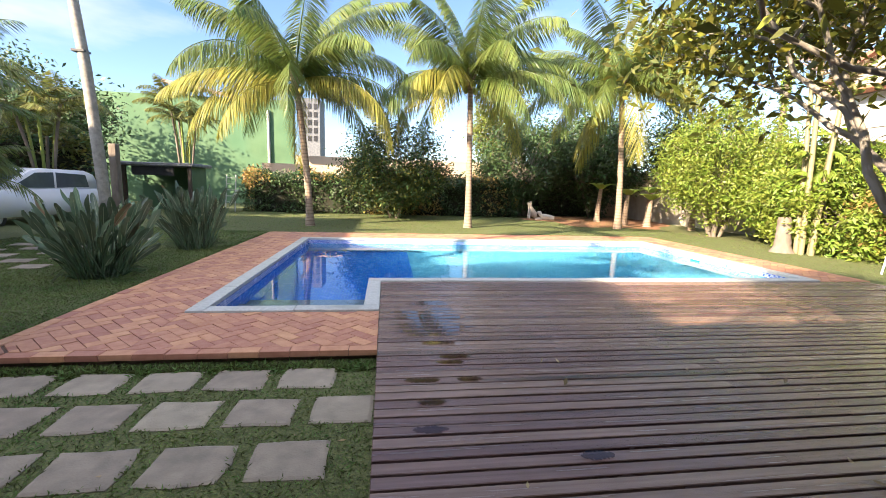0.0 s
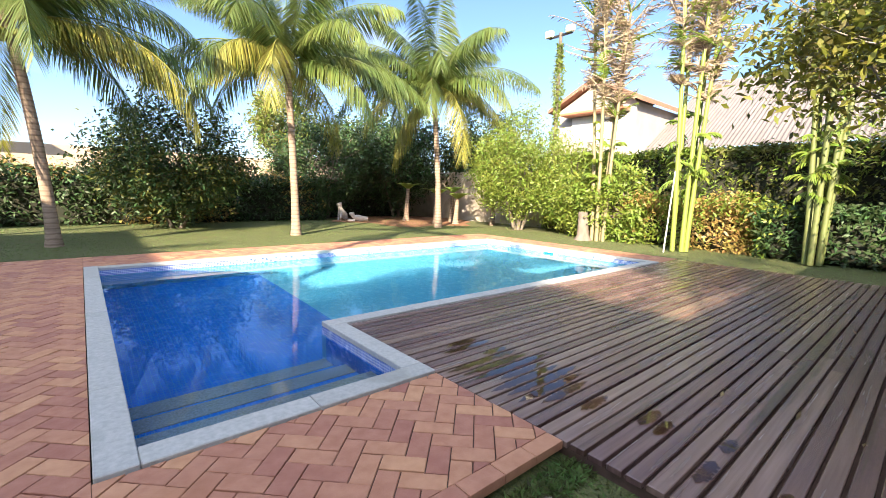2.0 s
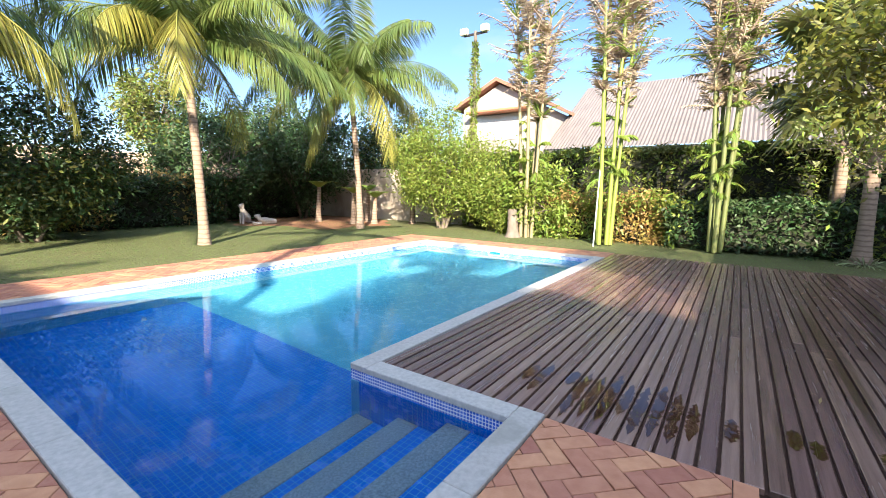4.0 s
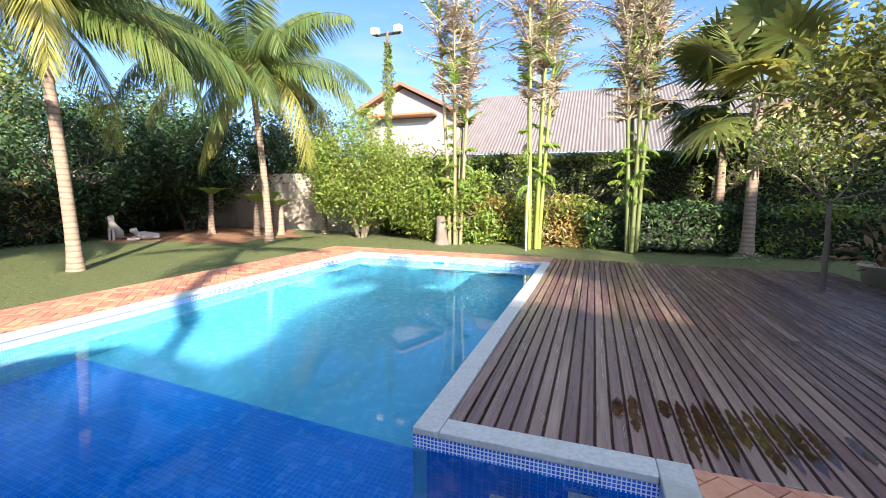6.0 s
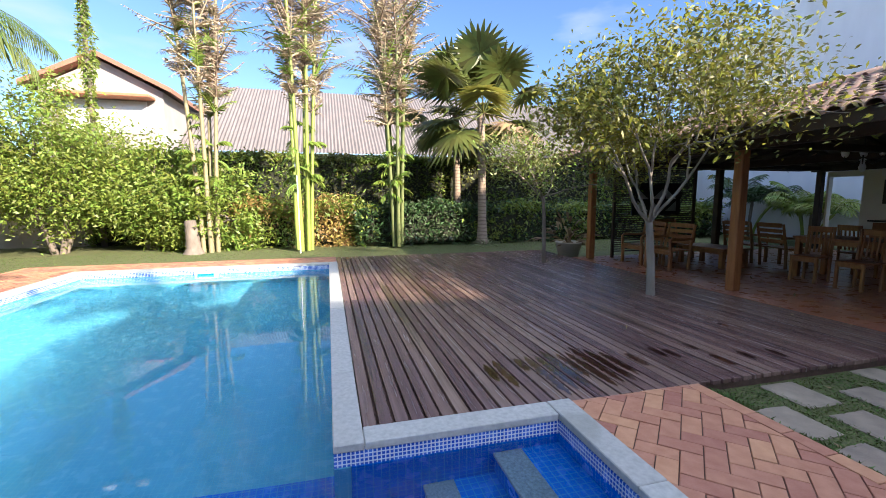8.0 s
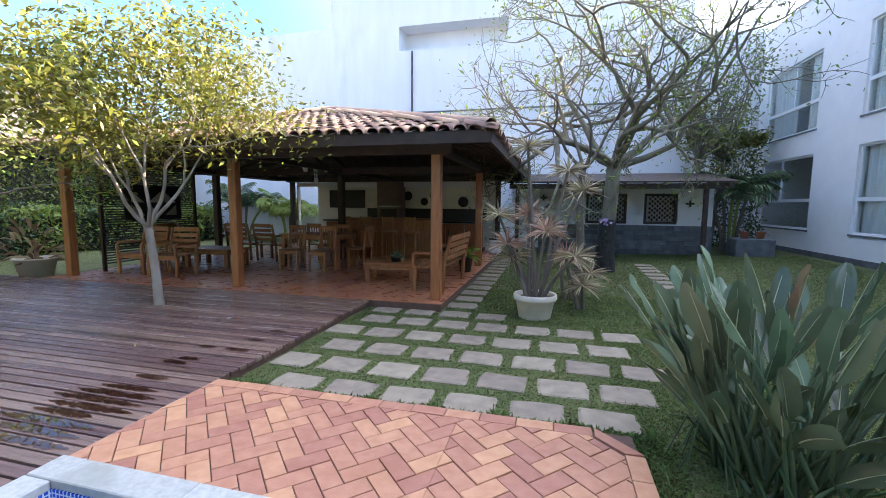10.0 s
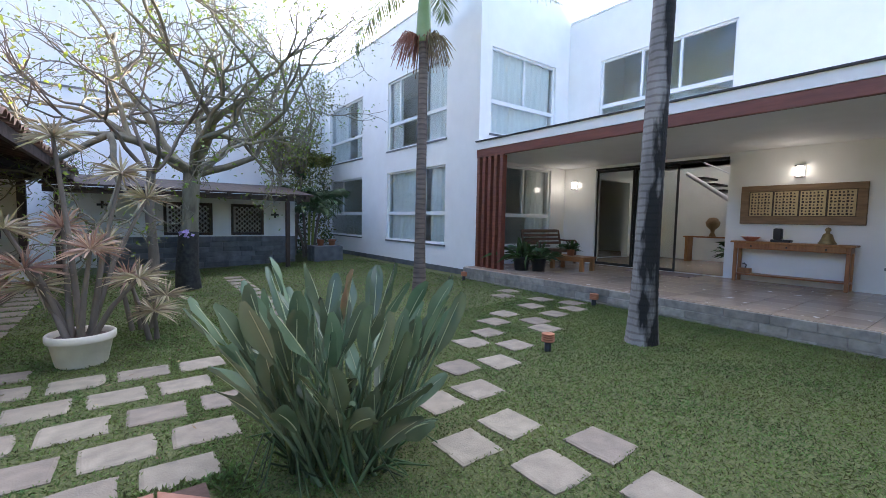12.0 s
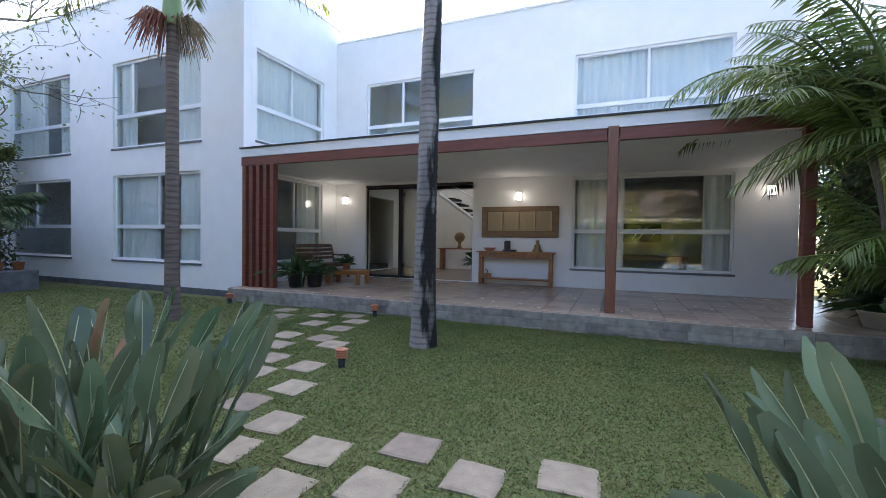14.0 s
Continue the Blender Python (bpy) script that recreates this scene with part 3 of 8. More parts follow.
setting(part("ground_floor", cuboid(-19.49, MX - 0.225, -12.39, 8.77, 0.1, FZ - 0.01), M_PORCH), "tiled ground floor inside the house", "floor")
setting(part("ground_floor_wing", cuboid(MX - 0.22, WX - 0.225, -12.39, WY - 0.23, 0.1, FZ - 0.01), M_PORCH), "tiled ground floor inside the wing", "floor")
# the gallery partition is added to keep the skylight off the upper window
for nm, d in (("partition_living", (-18.0, -17.9, WY, 8.77, FZ, 3.34)), ("partition_upper", (-16.6, -16.5, 3.51, 8.77, 3.61, 6.84)), ("partition_stair_north", (-17.9, MX - 0.23, 3.4, 3.5, 3.36, 6.84)), ("partition_stair_south", (-17.9, MX - 0.23, -1.75, -1.65, 3.36, 6.84)), ("partition_stair_back", (-18.0, -17.9, -1.64, 3.39, 3.36, 6.84)), ("partition_gallery", (-15.4, -15.3, -1.64, 3.39, 3.36, 6.84)), ("partition_wing", (-13.9, -13.8, -12.39, -2.5, FZ, 3.34)), ("partition_wing_upper", (-13.9, -13.8, -12.39, -2.5, 3.61, 7.19)),
              ("partition_hall", (-17.9, MX - 0.23, 3.4, 3.5, FZ, 3.34)), ("partition_hall_far", (-17.9, -13.91, -8.1, -8.0, FZ, 3.34))):
    setting(part(nm, cuboid(*d), M_ROOM), "plain painted wall inside the house", "wall")

window("window_1", "y", WX, -6.94, -3.63, 0.8, 3.03, -1, (-5.2, -4.75), 1.68, ((-6.85, -5.35), (-4.6, -3.7)), "white sliding window with pale curtains, ground floor")
window("window_2", "y", WX, -6.94, -3.63, 3.75, 6.0, -1, (-6.2, -4.75), 4.6, ((-6.85, -6.2), (-4.75, -3.7)), "white sliding window with half-drawn pale curtains, upper floor")
window("window_3", "y", WX, -12.0, -8.85, 0.8, 3.03, -1, (-10.7,), 1.68, (), "white sliding window with dark glass, ground floor")
window("window_4", "y", WX, -12.0, -8.85, 3.75, 6.0, -1, (-10.3,), 4.6, ((-11.9, -10.4), (-9.7, -8.95)), "white sliding window with pale curtains at the wing's end")
window("window_5", "x", WY, -12.83, -10.36, 3.72, 5.88, -1, (-11.6,), 4.55, ((-12.75, -10.45),), "white window with closed sheer curtains")
window("window_6", "x", WY, -12.78, -10.55, 0.82, 2.97, -1, (-11.7,), 1.65, ((-12.7, -11.9),), "white window beside the porch with a pale curtain")
window("window_7", "y", MX, 4.6, 7.9, 0.8, 2.98, -1, (5.7,), 1.7, ((4.7, 5.75), (7.35, 7.85)), "wide white-framed living room window with drawn-back curtains")
window("window_8", "y", MX, -1.2, 2.07, 4.42, 5.91, -1, (-0.05, 0.9), 4.68, (), "upper window with dark reflecting glass")
window("window_9", "y", MX, 4.6, 7.85, 4.42, 5.9, -1, (6.2,), 4.68, ((4.65, 7.8),), "upper window with closed pale curtains")

door = setting(new("door_1"), "wide glass sliding doors standing half open onto the porch", "door")
for a0, a1, dx in ((-1.2, -0.1, -0.06), (-0.12, 0.98, -0.12)):
    for nm, d in (("stile", (a0, a0 + 0.05, FZ, 2.93)), ("stile", (a1 - 0.05, a1, FZ, 2.93)), ("top_rail", (a0 + 0.05, a1 - 0.05, 2.87, 2.93)), ("bottom_rail", (a0 + 0.05, a1 - 0.05, FZ, FZ + 0.07))):
        part(nm, cuboid(MX + dx - 0.03, MX + dx, *d, 0.003), M_DARK, door)
    part("pane", cuboid(MX + dx - 0.018, MX + dx - 0.012, a0 + 0.05, a1 - 0.05, FZ + 0.07, 2.87), M_GLASS, door).visible_shadow = False
part("head_track", cuboid(MX - 0.2, MX + 0.005, -1.2, 2.08, 2.93, 2.98), M_DARK, door)

# the porch
setting(part("porch_slab", cuboid(MX + 0.002, -9.60, WY + 0.002, 9.6, -0.05, FZ - 0.02), M_STONE_PALE), "raised porch platform with a grey stone edge", "platform")
pr = setting(part("porch_ceiling", cuboid(MX + 0.002, -9.96, WY + 0.002, 9.0, 3.05, 3.12), M_WHITE), "smooth white porch ceiling", "ceiling")
setting(part("porch_roof", cuboid(MX + 0.002, -9.90, WY + 0.002, 9.04, 3.24, 3.42), M_WHITE), "flat white porch roof with a thin metal edge", "roof")
setting(part("porch_roof_edge", cuboid(-9.93, -9.86, WY + 0.002, 9.06, 3.422, 3.45), M_DARK), "dark metal drip edge of the porch roof", "trim")
beam = thing("porch_beam", (0, 0, 0), "long reddish stained timber beam under the porch roof", "beam")
part("beam_run", cuboid(-9.99, -9.91, WY + 0.01, 5.44, 3.04, 3.235, 0.006), M_WOOD_RED, beam)
part("beam_run", cuboid(-9.99, -9.91, 5.62, 9.0, 3.04, 3.235, 0.006), M_WOOD_RED, beam)
for y in (5.53, 8.0):
    post = thing("porch_post", (-9.95, y, FZ), "reddish brown timber post carrying the porch roof", "post", "porch posts")
    w = 0.08 if y < 6 else 0.075
    # the end post gets the darker beam wood for the shade around it
    part("shaft", cuboid(-w, w, -w, w, 0, 2.92 if y < 6 else 2.69, 0.012), M_WOOD_RED if y > 6 else M_POST_RED, post)
screen = thing("slat_screen", (-9.95, 0, FZ), "screen of upright dark red timber slats", "screen")
for i in range(5):
    part("slat", cuboid(-0.09, 0.05, WY + 0.05 + i * 0.2, WY + 0.15 + i * 0.2, 0, 2.695, 0.005), M_WOOD_RED, screen)

# lamps on the porch wall
M_LAMP = bpy.data.materials.new("lamp_glow")
M_LAMP.use_nodes = True
M_LAMP.node_tree.nodes["Principled BSDF"].inputs["Emission Color"].default_value = (1.0, 0.93, 0.75, 1)
M_LAMP.node_tree.nodes["Principled BSDF"].inputs["Emission Strength"].default_value = 1.3
for y in (-1.87, 3.31, 8.52):
    lamp = thing("wall_lamp", (MX + 0.003, y, 2.56), "small lit square wall lamp with frosted glass", "lamp", "porch wall lamps")
    part("back_plate", cuboid(0, 0.02, -0.075, 0.075, -0.13, 0.13, 0.004), M_ALU, lamp)
    part("diffuser", cuboid(0.022, 0.10, -0.055, 0.055, -0.10, 0.10, 0.012), M_LAMP, lamp, "glowing frosted diffuser")
    for z in (-0.115, 0.10):
        part("cap", cuboid(0.021, 0.115, -0.07, 0.07, z, z + 0.014), M_DARK, lamp)
    ld = bpy.data.lights.new("wall_lamp_light", "POINT")
    ld.energy, ld.color, ld.shadow_soft_size = 0.5, (1.0, 0.92, 0.78), 0.1
    new("wall_lamp_light", ld).location = (MX + 0.55, y, 2.45)

# carved panel
panel = thing("carved_panel", (MX + 0.003, 3.32, 1.53), "wide carved openwork wooden panel in a rustic frame", "wall panel")
for nm, d in (("frame_top", (-0.97, 0.97, 0.66, 0.78)), ("frame_bottom", (-0.97, 0.97, 0.0, 0.16)), ("frame_side", (-0.97, -0.83, 0.16, 0.66)), ("frame_side", (0.83, 0.97, 0.16, 0.66))):
    part(nm, cuboid(0.0, 0.05, *d, 0.008), surf("weathered_frame_wood", (0.25, 0.16, 0.09), (0.17, 0.11, 0.065), 12, 0.8, 0.4, 60, stretch=(1, 0.3, 2)), panel)
M_CARVE = surf("pale_carving", (0.55, 0.43, 0.24), (0.46, 0.35, 0.19), 20, 0.7, 0.3)
part("backing", cuboid(0.001, 0.012, -0.83, 0.83, 0.16, 0.66), M_WOOD_DARK, panel)
for k in range(4):
    cy = -0.62 + k * 0.415
    gaps = [(cy - 0.17 + i * 0.057, cy - 0.13 + i * 0.057 - 0.012 * (j % 2), 0.185 + j * 0.058, 0.225 + j * 0.058 - 0.012 * (i % 2)) for i in range(6) for j in range(8)]
    bm = grid_wall("y", 0.013, 0.015, cy - 0.19, cy + 0.19, 0.17, 0.65, gaps)
    part("carving", bm, M_CARVE, panel, "pale carved lattice")

# console table
con = thing("console_table", (MX + 0.03, 3.28, FZ), "long narrow wooden console table with drawers and a low shelf", "table")
part("tabletop", cuboid(0, 0.36, -0.96, 0.96, 0.80, 0.835, 0.008), M_WOOD_FURN, con)
part("apron", cuboid(0.03, 0.33, -0.9, 0.9, 0.68, 0.80), M_WOOD_FURN, con)
for i in range(3):
    dr = part("drawer", cuboid(0.331, 0.345, -0.86 + i * 0.58, -0.32 + i * 0.58, 0.695, 0.785, 0.004), M_WOOD_FURN, con)
    part("knob", cuboid(0.346, 0.362, -0.605 + i * 0.58, -0.575 + i * 0.58, 0.725, 0.755, 0.006), M_DARK, dr)
for y in (-0.9, 0.84):
    for x in (0.02, 0.28):
        part("leg", cuboid(x, x + 0.06, y, y + 0.06, 0, 0.68, 0.006), M_WOOD_FURN, con)
part("shelf", cuboid(0.03, 0.33, -0.9, 0.9, 0.14, 0.17, 0.005), M_WOOD_FURN, con)


def turned(name, at, profile, mat, label, category, turn=0.0, sides=24):
    t = tagged(set_mesh(name, lathe(profile, sides), mat, None, "", True), label, category)
    t.matrix_basis = pose(*at, 0, 0, turn)
    return t


turned("fruit_bowl", (MX + 0.2, 2.62, FZ + 0.836), [(0.001, 0.0), (0.06, 0.0), (0.09, 0.02), (0.17, 0.085), (0.18, 0.09), (0.16, 0.085), (0.08, 0.03), (0.001, 0.025)], surf("red_bowl", (0.5, 0.10, 0.05), (0.6, 0.3, 0.2), 20, 0.5, 0.1), "shallow red and cream bowl on the console", "bowl")
turned("brass_bell", (MX + 0.2, 3.82, FZ + 0.836), [(0.001, 0.0), (0.13, 0.0), (0.135, 0.02), (0.10, 0.07), (0.075, 0.16), (0.06, 0.19), (0.03, 0.2), (0.03, 0.23), (0.05, 0.26), (0.03, 0.3), (0.001, 0.31)], surf("old_brass", (0.36, 0.26, 0.12), (0.25, 0.18, 0.09), 15, 0.4, 0.2, metal=0.7), "old brass bell standing on the console", "bell")
tel = thing("black_box", (MX + 0.18, 3.12, FZ + 0.836), "small black antique object on the console", "ornament")
part("base", cuboid(-0.09, 0.09, -0.15, 0.17, 0, 0.05, 0.01), M_DARK, tel)
part("upright", cuboid(-0.06, 0.06, -0.12, 0.02, 0.051, 0.27, 0.02), M_DARK, tel)
cras = thing("small_wooden_box", (MX + 0.18, 2.55, FZ + 0.171), "little wooden box with a curved handle on the shelf", "box")
part("body", cuboid(-0.07, 0.07, -0.1, 0.1, 0, 0.1, 0.006), M_WOOD_FURN, cras)
v, f = tube_arrays([(0, 0.0, 0.1), (0, 0.02, 0.16), (0, -0.02, 0.2), (0, -0.05, 0.18)], [0.012] * 4, 6)
set_mesh("handle", mesh_of("handle", v, f), M_DARK, cras, "", True)


def slat_bench(at, turn, length, label, mat, group="", arms=True, name="garden_bench"):
    """A wooden bench or armchair: slatted seat and back, legs and arms. It faces local -y."""
    b = thing(name, at, label, "bench" if length > 0.9 else "chair", group, turn)
    h = length / 2
    for i in range(5):
        part("seat_slat", cuboid(-h, h, -0.25 + i * 0.1, -0.17 + i * 0.1, 0.40, 0.425, 0.004), mat, b)
    for sx in (-h, h - 0.06):
        part("front_leg", cuboid(sx, sx + 0.06, -0.27, -0.21, 0, 0.40, 0.008), mat, b)
        bm = bmesh.new()
        vs, fs = tube_arrays([(sx + 0.03, 0.24, 0), (sx + 0.03, 0.26, 0.42), (sx + 0.03, 0.37, 0.92)], [0.04, 0.04, 0.032], 4)
        set_mesh("back_leg", mesh_of("back_leg", vs, fs), mat, b)
        if arms:
            vs, fs = tube_arrays([(sx + 0.03, -0.25, 0.40), (sx + 0.03, -0.27, 0.60), (sx + 0.03, -0.22, 0.645), (sx + 0.03, 0.08, 0.63), (sx + 0.03, 0.29, 0.64)], [0.028] * 5, 6)
            set_mesh("armrest", mesh_of("armrest", vs, fs), mat, b, "", True)
    for i in range(4):
        z = 0.52 + i * 0.11
        yb = 0.29 + i * 0.026
        bm = cuboid(-h + 0.06, h - 0.06, yb, yb + 0.022, z, z + (0.075 if i < 3 else 0.09), 0.005)
        part("back_slat", bm, mat, b)
    part("front_rail", cuboid(-h + 0.06, h - 0.06, -0.265, -0.235, 0.33, 0.40), mat, b)
    return b


def low_table(at, turn, lx, ly, h, label, mat, name="coffee_table"):
    t = thing(name, at, label, "table", "", turn)
    n = 6
    for i in range(n):
        y0 = -ly / 2 + ly * i / n
        part("top_plank", cuboid(-lx / 2, lx / 2, y0, y0 + ly / n - 0.004, h - 0.045, h, 0.004), mat, t)
    part("apron", cuboid(-lx / 2 + 0.05, lx / 2 - 0.05, -ly / 2 + 0.05, ly / 2 - 0.05, h - 0.12, h - 0.046), mat, t)
    for x in (-lx / 2 + 0.03, lx / 2 - 0.12):
        for y in (-ly / 2 + 0.03, ly / 2 - 0.12):
            part("leg", cuboid(x, x + 0.09, y, y + 0.09, 0, h - 0.046, 0.008), mat, t)
    return t


slat_bench((-12.2, -1.72, FZ), 180, 1.6, "dark wooden slatted bench on the porch", surf("dark_bench_wood", (0.15, 0.075, 0.045), (0.10, 0.05, 0.03), 8, 0.5, 0.2, 50))
low_table((-11.6, -0.55, FZ), 90, 1.0, 0.55, 0.34, "low honey-coloured wooden coffee table on the porch", M_WOOD_FURN)
rug = setting(part("door_mat", cuboid(MX + 0.1, MX + 0.75, 0.2, 1.7, FZ, FZ + 0.012, 0.004), surf("woven_mat", (0.3, 0.22, 0.2), (0.2, 0.15, 0.15), 40, 0.95, 0.4, 200)), "thin woven mat before the doors", "mat")

# what shows inside the house
stair = thing("staircase", (-16.6, 0.9, FZ), "open staircase with dark treads and a white rail", "stairs")
for i in range(10):
    part("tread", cuboid(-0.4, 0.5, 1.7 - i * 0.27, 2.02 - i * 0.27, 0.75 + i * 0.19, 0.81 + i * 0.19, 0.006), M_DARK, stair)
v, f = tube_arrays([(0.52, 1.95, 0.65), (0.52, -0.9, 2.65)], [0.06, 0.06], 4)
set_mesh("stringer", mesh_of("stringer", v, f), M_ALU, stair)
v, f = tube_arrays([(0.52, 1.95, 1.6), (0.52, -0.6, 3.0)], [0.025, 0.025], 6)
set_mesh("handrail", mesh_of("handrail", v, f), M_ALU, stair)
part("newel", cuboid(0.46, 0.58, 1.85, 1.97, 0, 1.65), M_ALU, stair)
ht = thing("hall_table", (-17.2, 0.3, FZ), "dark wooden hall table", "table")
part("tabletop", cuboid(-0.2, 0.2, -0.7, 0.7, 0.76, 0.8), M_WOOD_FURN, ht)
for y in (-0.65, 0.57):
    part("leg", cuboid(-0.18, 0.18, y, y + 0.08, 0, 0.76), M_WOOD_FURN, ht)
turned("fan_ornament", (-17.2, 0.35, FZ + 0.8), [(0.001, 0), (0.1, 0), (0.05, 0.12), (0.06, 0.2), (0.16, 0.3), (0.2, 0.42), (0.12, 0.55), (0.001, 0.58)], surf("straw_ornament", (0.36, 0.24, 0.12), (0.28, 0.18, 0.09), 20, 0.8, 0.3), "round straw ornament on the hall table", "ornament")
din = low_table((-15.6, 6.3, FZ), 90, 2.0, 1.0, 0.75, "dining table seen through the living room window", M_WOOD_FURN, "dining_table")
art = thing("wall_picture", (-17.88, 6.0, 1.75), "dark picture with pale leafy branches on the inner wall", "picture")
part("canvas", cuboid(0, 0.04, -0.9, 0.9, -0.3, 0.3, 0.004), M_DARK, art)
for i in range(9):
    y, w = -0.72 + i * 0.18, 0.1 * math.sin(i * 2.0)
    v, f = tube_arrays([(0.046, y - 0.12, -0.16 + w), (0.046, y, 0.0 + w * 0.4), (0.046, y + 0.12, 0.12 - w)], [0.008, 0.026, 0.01], 5)
    set_mesh("pale_branch", mesh_of("branch", v, f), M_CREAM, art, "", True)
ac = thing("air_conditioner", (-17.88, 5.6, 2.55), "white wall-mounted air conditioner", "air conditioner")
part("body", cuboid(0, 0.22, -0.45, 0.45, -0.14, 0.14, 0.03), M_ALU, ac)
part("vent", cuboid(0.2, 0.225, -0.38, 0.38, -0.12, -0.08), M_DARK, ac)

# ---- pavilion ----
PVX0, PVX1, PVY0, PVY1 = -1.85, 7.29, -7.9, 0.5
APEX = Vector((2.72, -3.7, 3.66))
EAVE = 2.40
setting(part("pavilion_floor", cuboid(-1.12, 6.75, -7.9, 0.19, -0.2, 0.0), M_JOINT), "low base under the pavilion's tiled floor", "floor")
roof = thing("pavilion_roof", (0, 0, 0), "hipped roof of weathered clay tiles on dark timber", "roof")
corners = [Vector((PVX0, PVY1, EAVE)), Vector((PVX1, PVY1, EAVE)), Vector((PVX1, PVY0, EAVE)), Vector((PVX0, PVY0, EAVE))]
for i in range(4):
    a, b = corners[i], corners[(i + 1) % 4]
    bm = bmesh.new()
    lo = [bm.verts.new(p) for p in (a, b, APEX)]
    hi = [bm.verts.new(p + Vector((0, 0, 0.03))) for p in (a, b, APEX)]
    bm.faces.new(lo)
    bm.faces.new(hi)
    for k in range(3):
        bm.faces.new((lo[k], lo[(k + 1) % 3], hi[(k + 1) % 3], hi[k]))
    part("boarding", bm, M_WOOD_DARK, roof, "dark timber boarding under the tiles")
    along = (b - a).normalized()
    n = int((b - a).length / 0.62)
    mid = (a + b) / 2
    run = (APEX - mid)
    half = (b - a).length / 2
    for k in range(1, n):
        s = -half + 2 * half * k / n
        f = 1 - abs(s) / half
        p, q = mid + along * s, mid + along * s + run * f
        if f < 0.08:
            continue
        v, fc = tube_arrays([p + Vector((0, 0, -0.045)), q + Vector((0, 0, -0.045))], [0.05, 0.05], 4)
        set_mesh("rafter", mesh_of("rafter", v, fc), M_WOOD_DARK, roof)
    fa = a + Vector((0, 0, -0.06))
    fb = b + Vector((0, 0, -0.06))
    inn = (Vector((APEX.x, APEX.y, 0)) - Vector((mid.x, mid.y, 0))).normalized() * 0.05
    bm = bmesh.new()
    pts = [fa + inn, fb + inn, fb - inn * 0.2, fa - inn * 0.2]
    lo = [bm.verts.new(p + Vector((0, 0, -0.07))) for p in pts]
    hi = [bm.verts.new(p + Vector((0, 0, 0.07))) for p in pts]
    bm.faces.new(lo)
    bm.faces.new(hi)
    for k in range(4):
        bm.faces.new((lo[k], lo[(k + 1) % 4], hi[(k + 1) % 4], hi[k]))
    part("fascia", bm, M_WOOD_DARK, roof, "dark timber fascia board")
    v, fc = tube_arrays([a + Vector((0, 0, 0.08)), APEX + Vector((0, 0, 0.10))], [0.10, 0.10], 8)
    set_mesh("hip_capping", mesh_of("hip", v, fc), M_TILE_ROOF, roof, "mossy grey hip tiles", True)

for x in (-0.97, 2.6, 6.42):
    for y in (-0.1, -3.9, -7.5):
        p = thing("pavilion_post", (x, y, 0.0), "square varnished timber post of the pavilion", "post", "pavilion posts")
        # front row and west middle post varnished brown, the rest near-black
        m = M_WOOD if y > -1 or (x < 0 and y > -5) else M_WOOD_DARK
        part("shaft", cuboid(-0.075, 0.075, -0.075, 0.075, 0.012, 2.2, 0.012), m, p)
for y in (-0.1, -3.9, -7.5):
    setting(part("trim_beam_x", cuboid(-1.2, 6.65, y - 0.07, y + 0.07, 2.202, 2.36, 0.006), M_WOOD_DARK), "dark timber tie beam", "beam")
for x in (-0.97, 2.6, 6.42):
    setting(part("trim_beam_y", cuboid(x - 0.06, x + 0.06, -7.42, -0.18, 2.24, 2.35, 0.006), M_WOOD_DARK), "dark timber tie beam across the pavilion", "beam")

# kitchen at the back of the pavilion
wall("wall_kitchen", grid_wall("x", -7.58, -0.15, -0.9, 6.3, 0.0, 2.2, [(5.45, 6.25, 0.0, 2.05)]), M_CREAM, "cream painted wall behind the pavilion kitchen")
# a flat dark panel stands for the shade in the hatch opening
hatch = setting(new("window_hatch"), "serving hatch in the kitchen wall, its shaded opening a dark panel", "window")
part("frame", cuboid(3.55, 5.05, -7.575, -7.55, 1.25, 2.0, 0.01), M_CREAM, hatch)
part("pane", cuboid(3.62, 4.98, -7.548, -7.54, 1.32, 1.93), M_DARK, hatch)
wall("wall_outbuilding", cuboid(-1.3, 13.3, -10.4, -10.2, 0.0, 2.7), M_WALL_OLD, "white wall of the outbuilding behind the pavilion")
setting(part("white_band", cuboid(-0.88, 4.95, -7.42, -7.36, 2.02, 2.199), M_WHITE), "white painted band over the kitchen", "trim")
counter = thing("kitchen_counter", (0, -7.25, 0.0), "kitchen counter with a dark stone top and wooden doors", "counter")
part("worktop", cuboid(-0.6, 4.9, -0.31, 0.32, 0.88, 0.92, 0.006), M_DARK, counter, "black polished stone worktop")
part("backsplash", cuboid(-0.6, 3.55, -0.325, -0.312, 0.921, 1.32), M_DARK, counter, "black tiled backsplash")
for i in range(9):
    d = part("door", cuboid(-0.58 + i * 0.6, -0.0 + i * 0.6, 0.25, 0.28, 0.1, 0.86, 0.006), M_WOOD_FURN, counter)
    part("handle", cuboid(-0.1 + i * 0.6, -0.07 + i * 0.6, 0.281, 0.3, 0.5, 0.66, 0.003), M_DARK, d)
part("plinth", cuboid(-0.58, 4.85, -0.25, 0.24, 0.012, 0.1), M_DARK, counter)
stove = thing("barbecue", (2.55, -7.15, 0.0), "brick barbecue with a dark metal hood", "barbecue")
part("chimney_breast", cuboid(-0.4, 0.4, -0.38, 0.15, 0.93, 2.19, 0.01), surf("grey_brown_render", (0.2, 0.14, 0.11), (0.15, 0.11, 0.09), 6, 0.8, 0.3), stove)
# flat dark plate on the front, with no hollow behind it
part("dark_fire_plate", cuboid(-0.28, 0.28, 0.151, 0.16, 1.0, 1.3), M_DARK, stove)
part("shelf_edge", cuboid(-0.44, 0.44, 0.152, 0.2, 1.36, 1.41), M_COPING, stove)
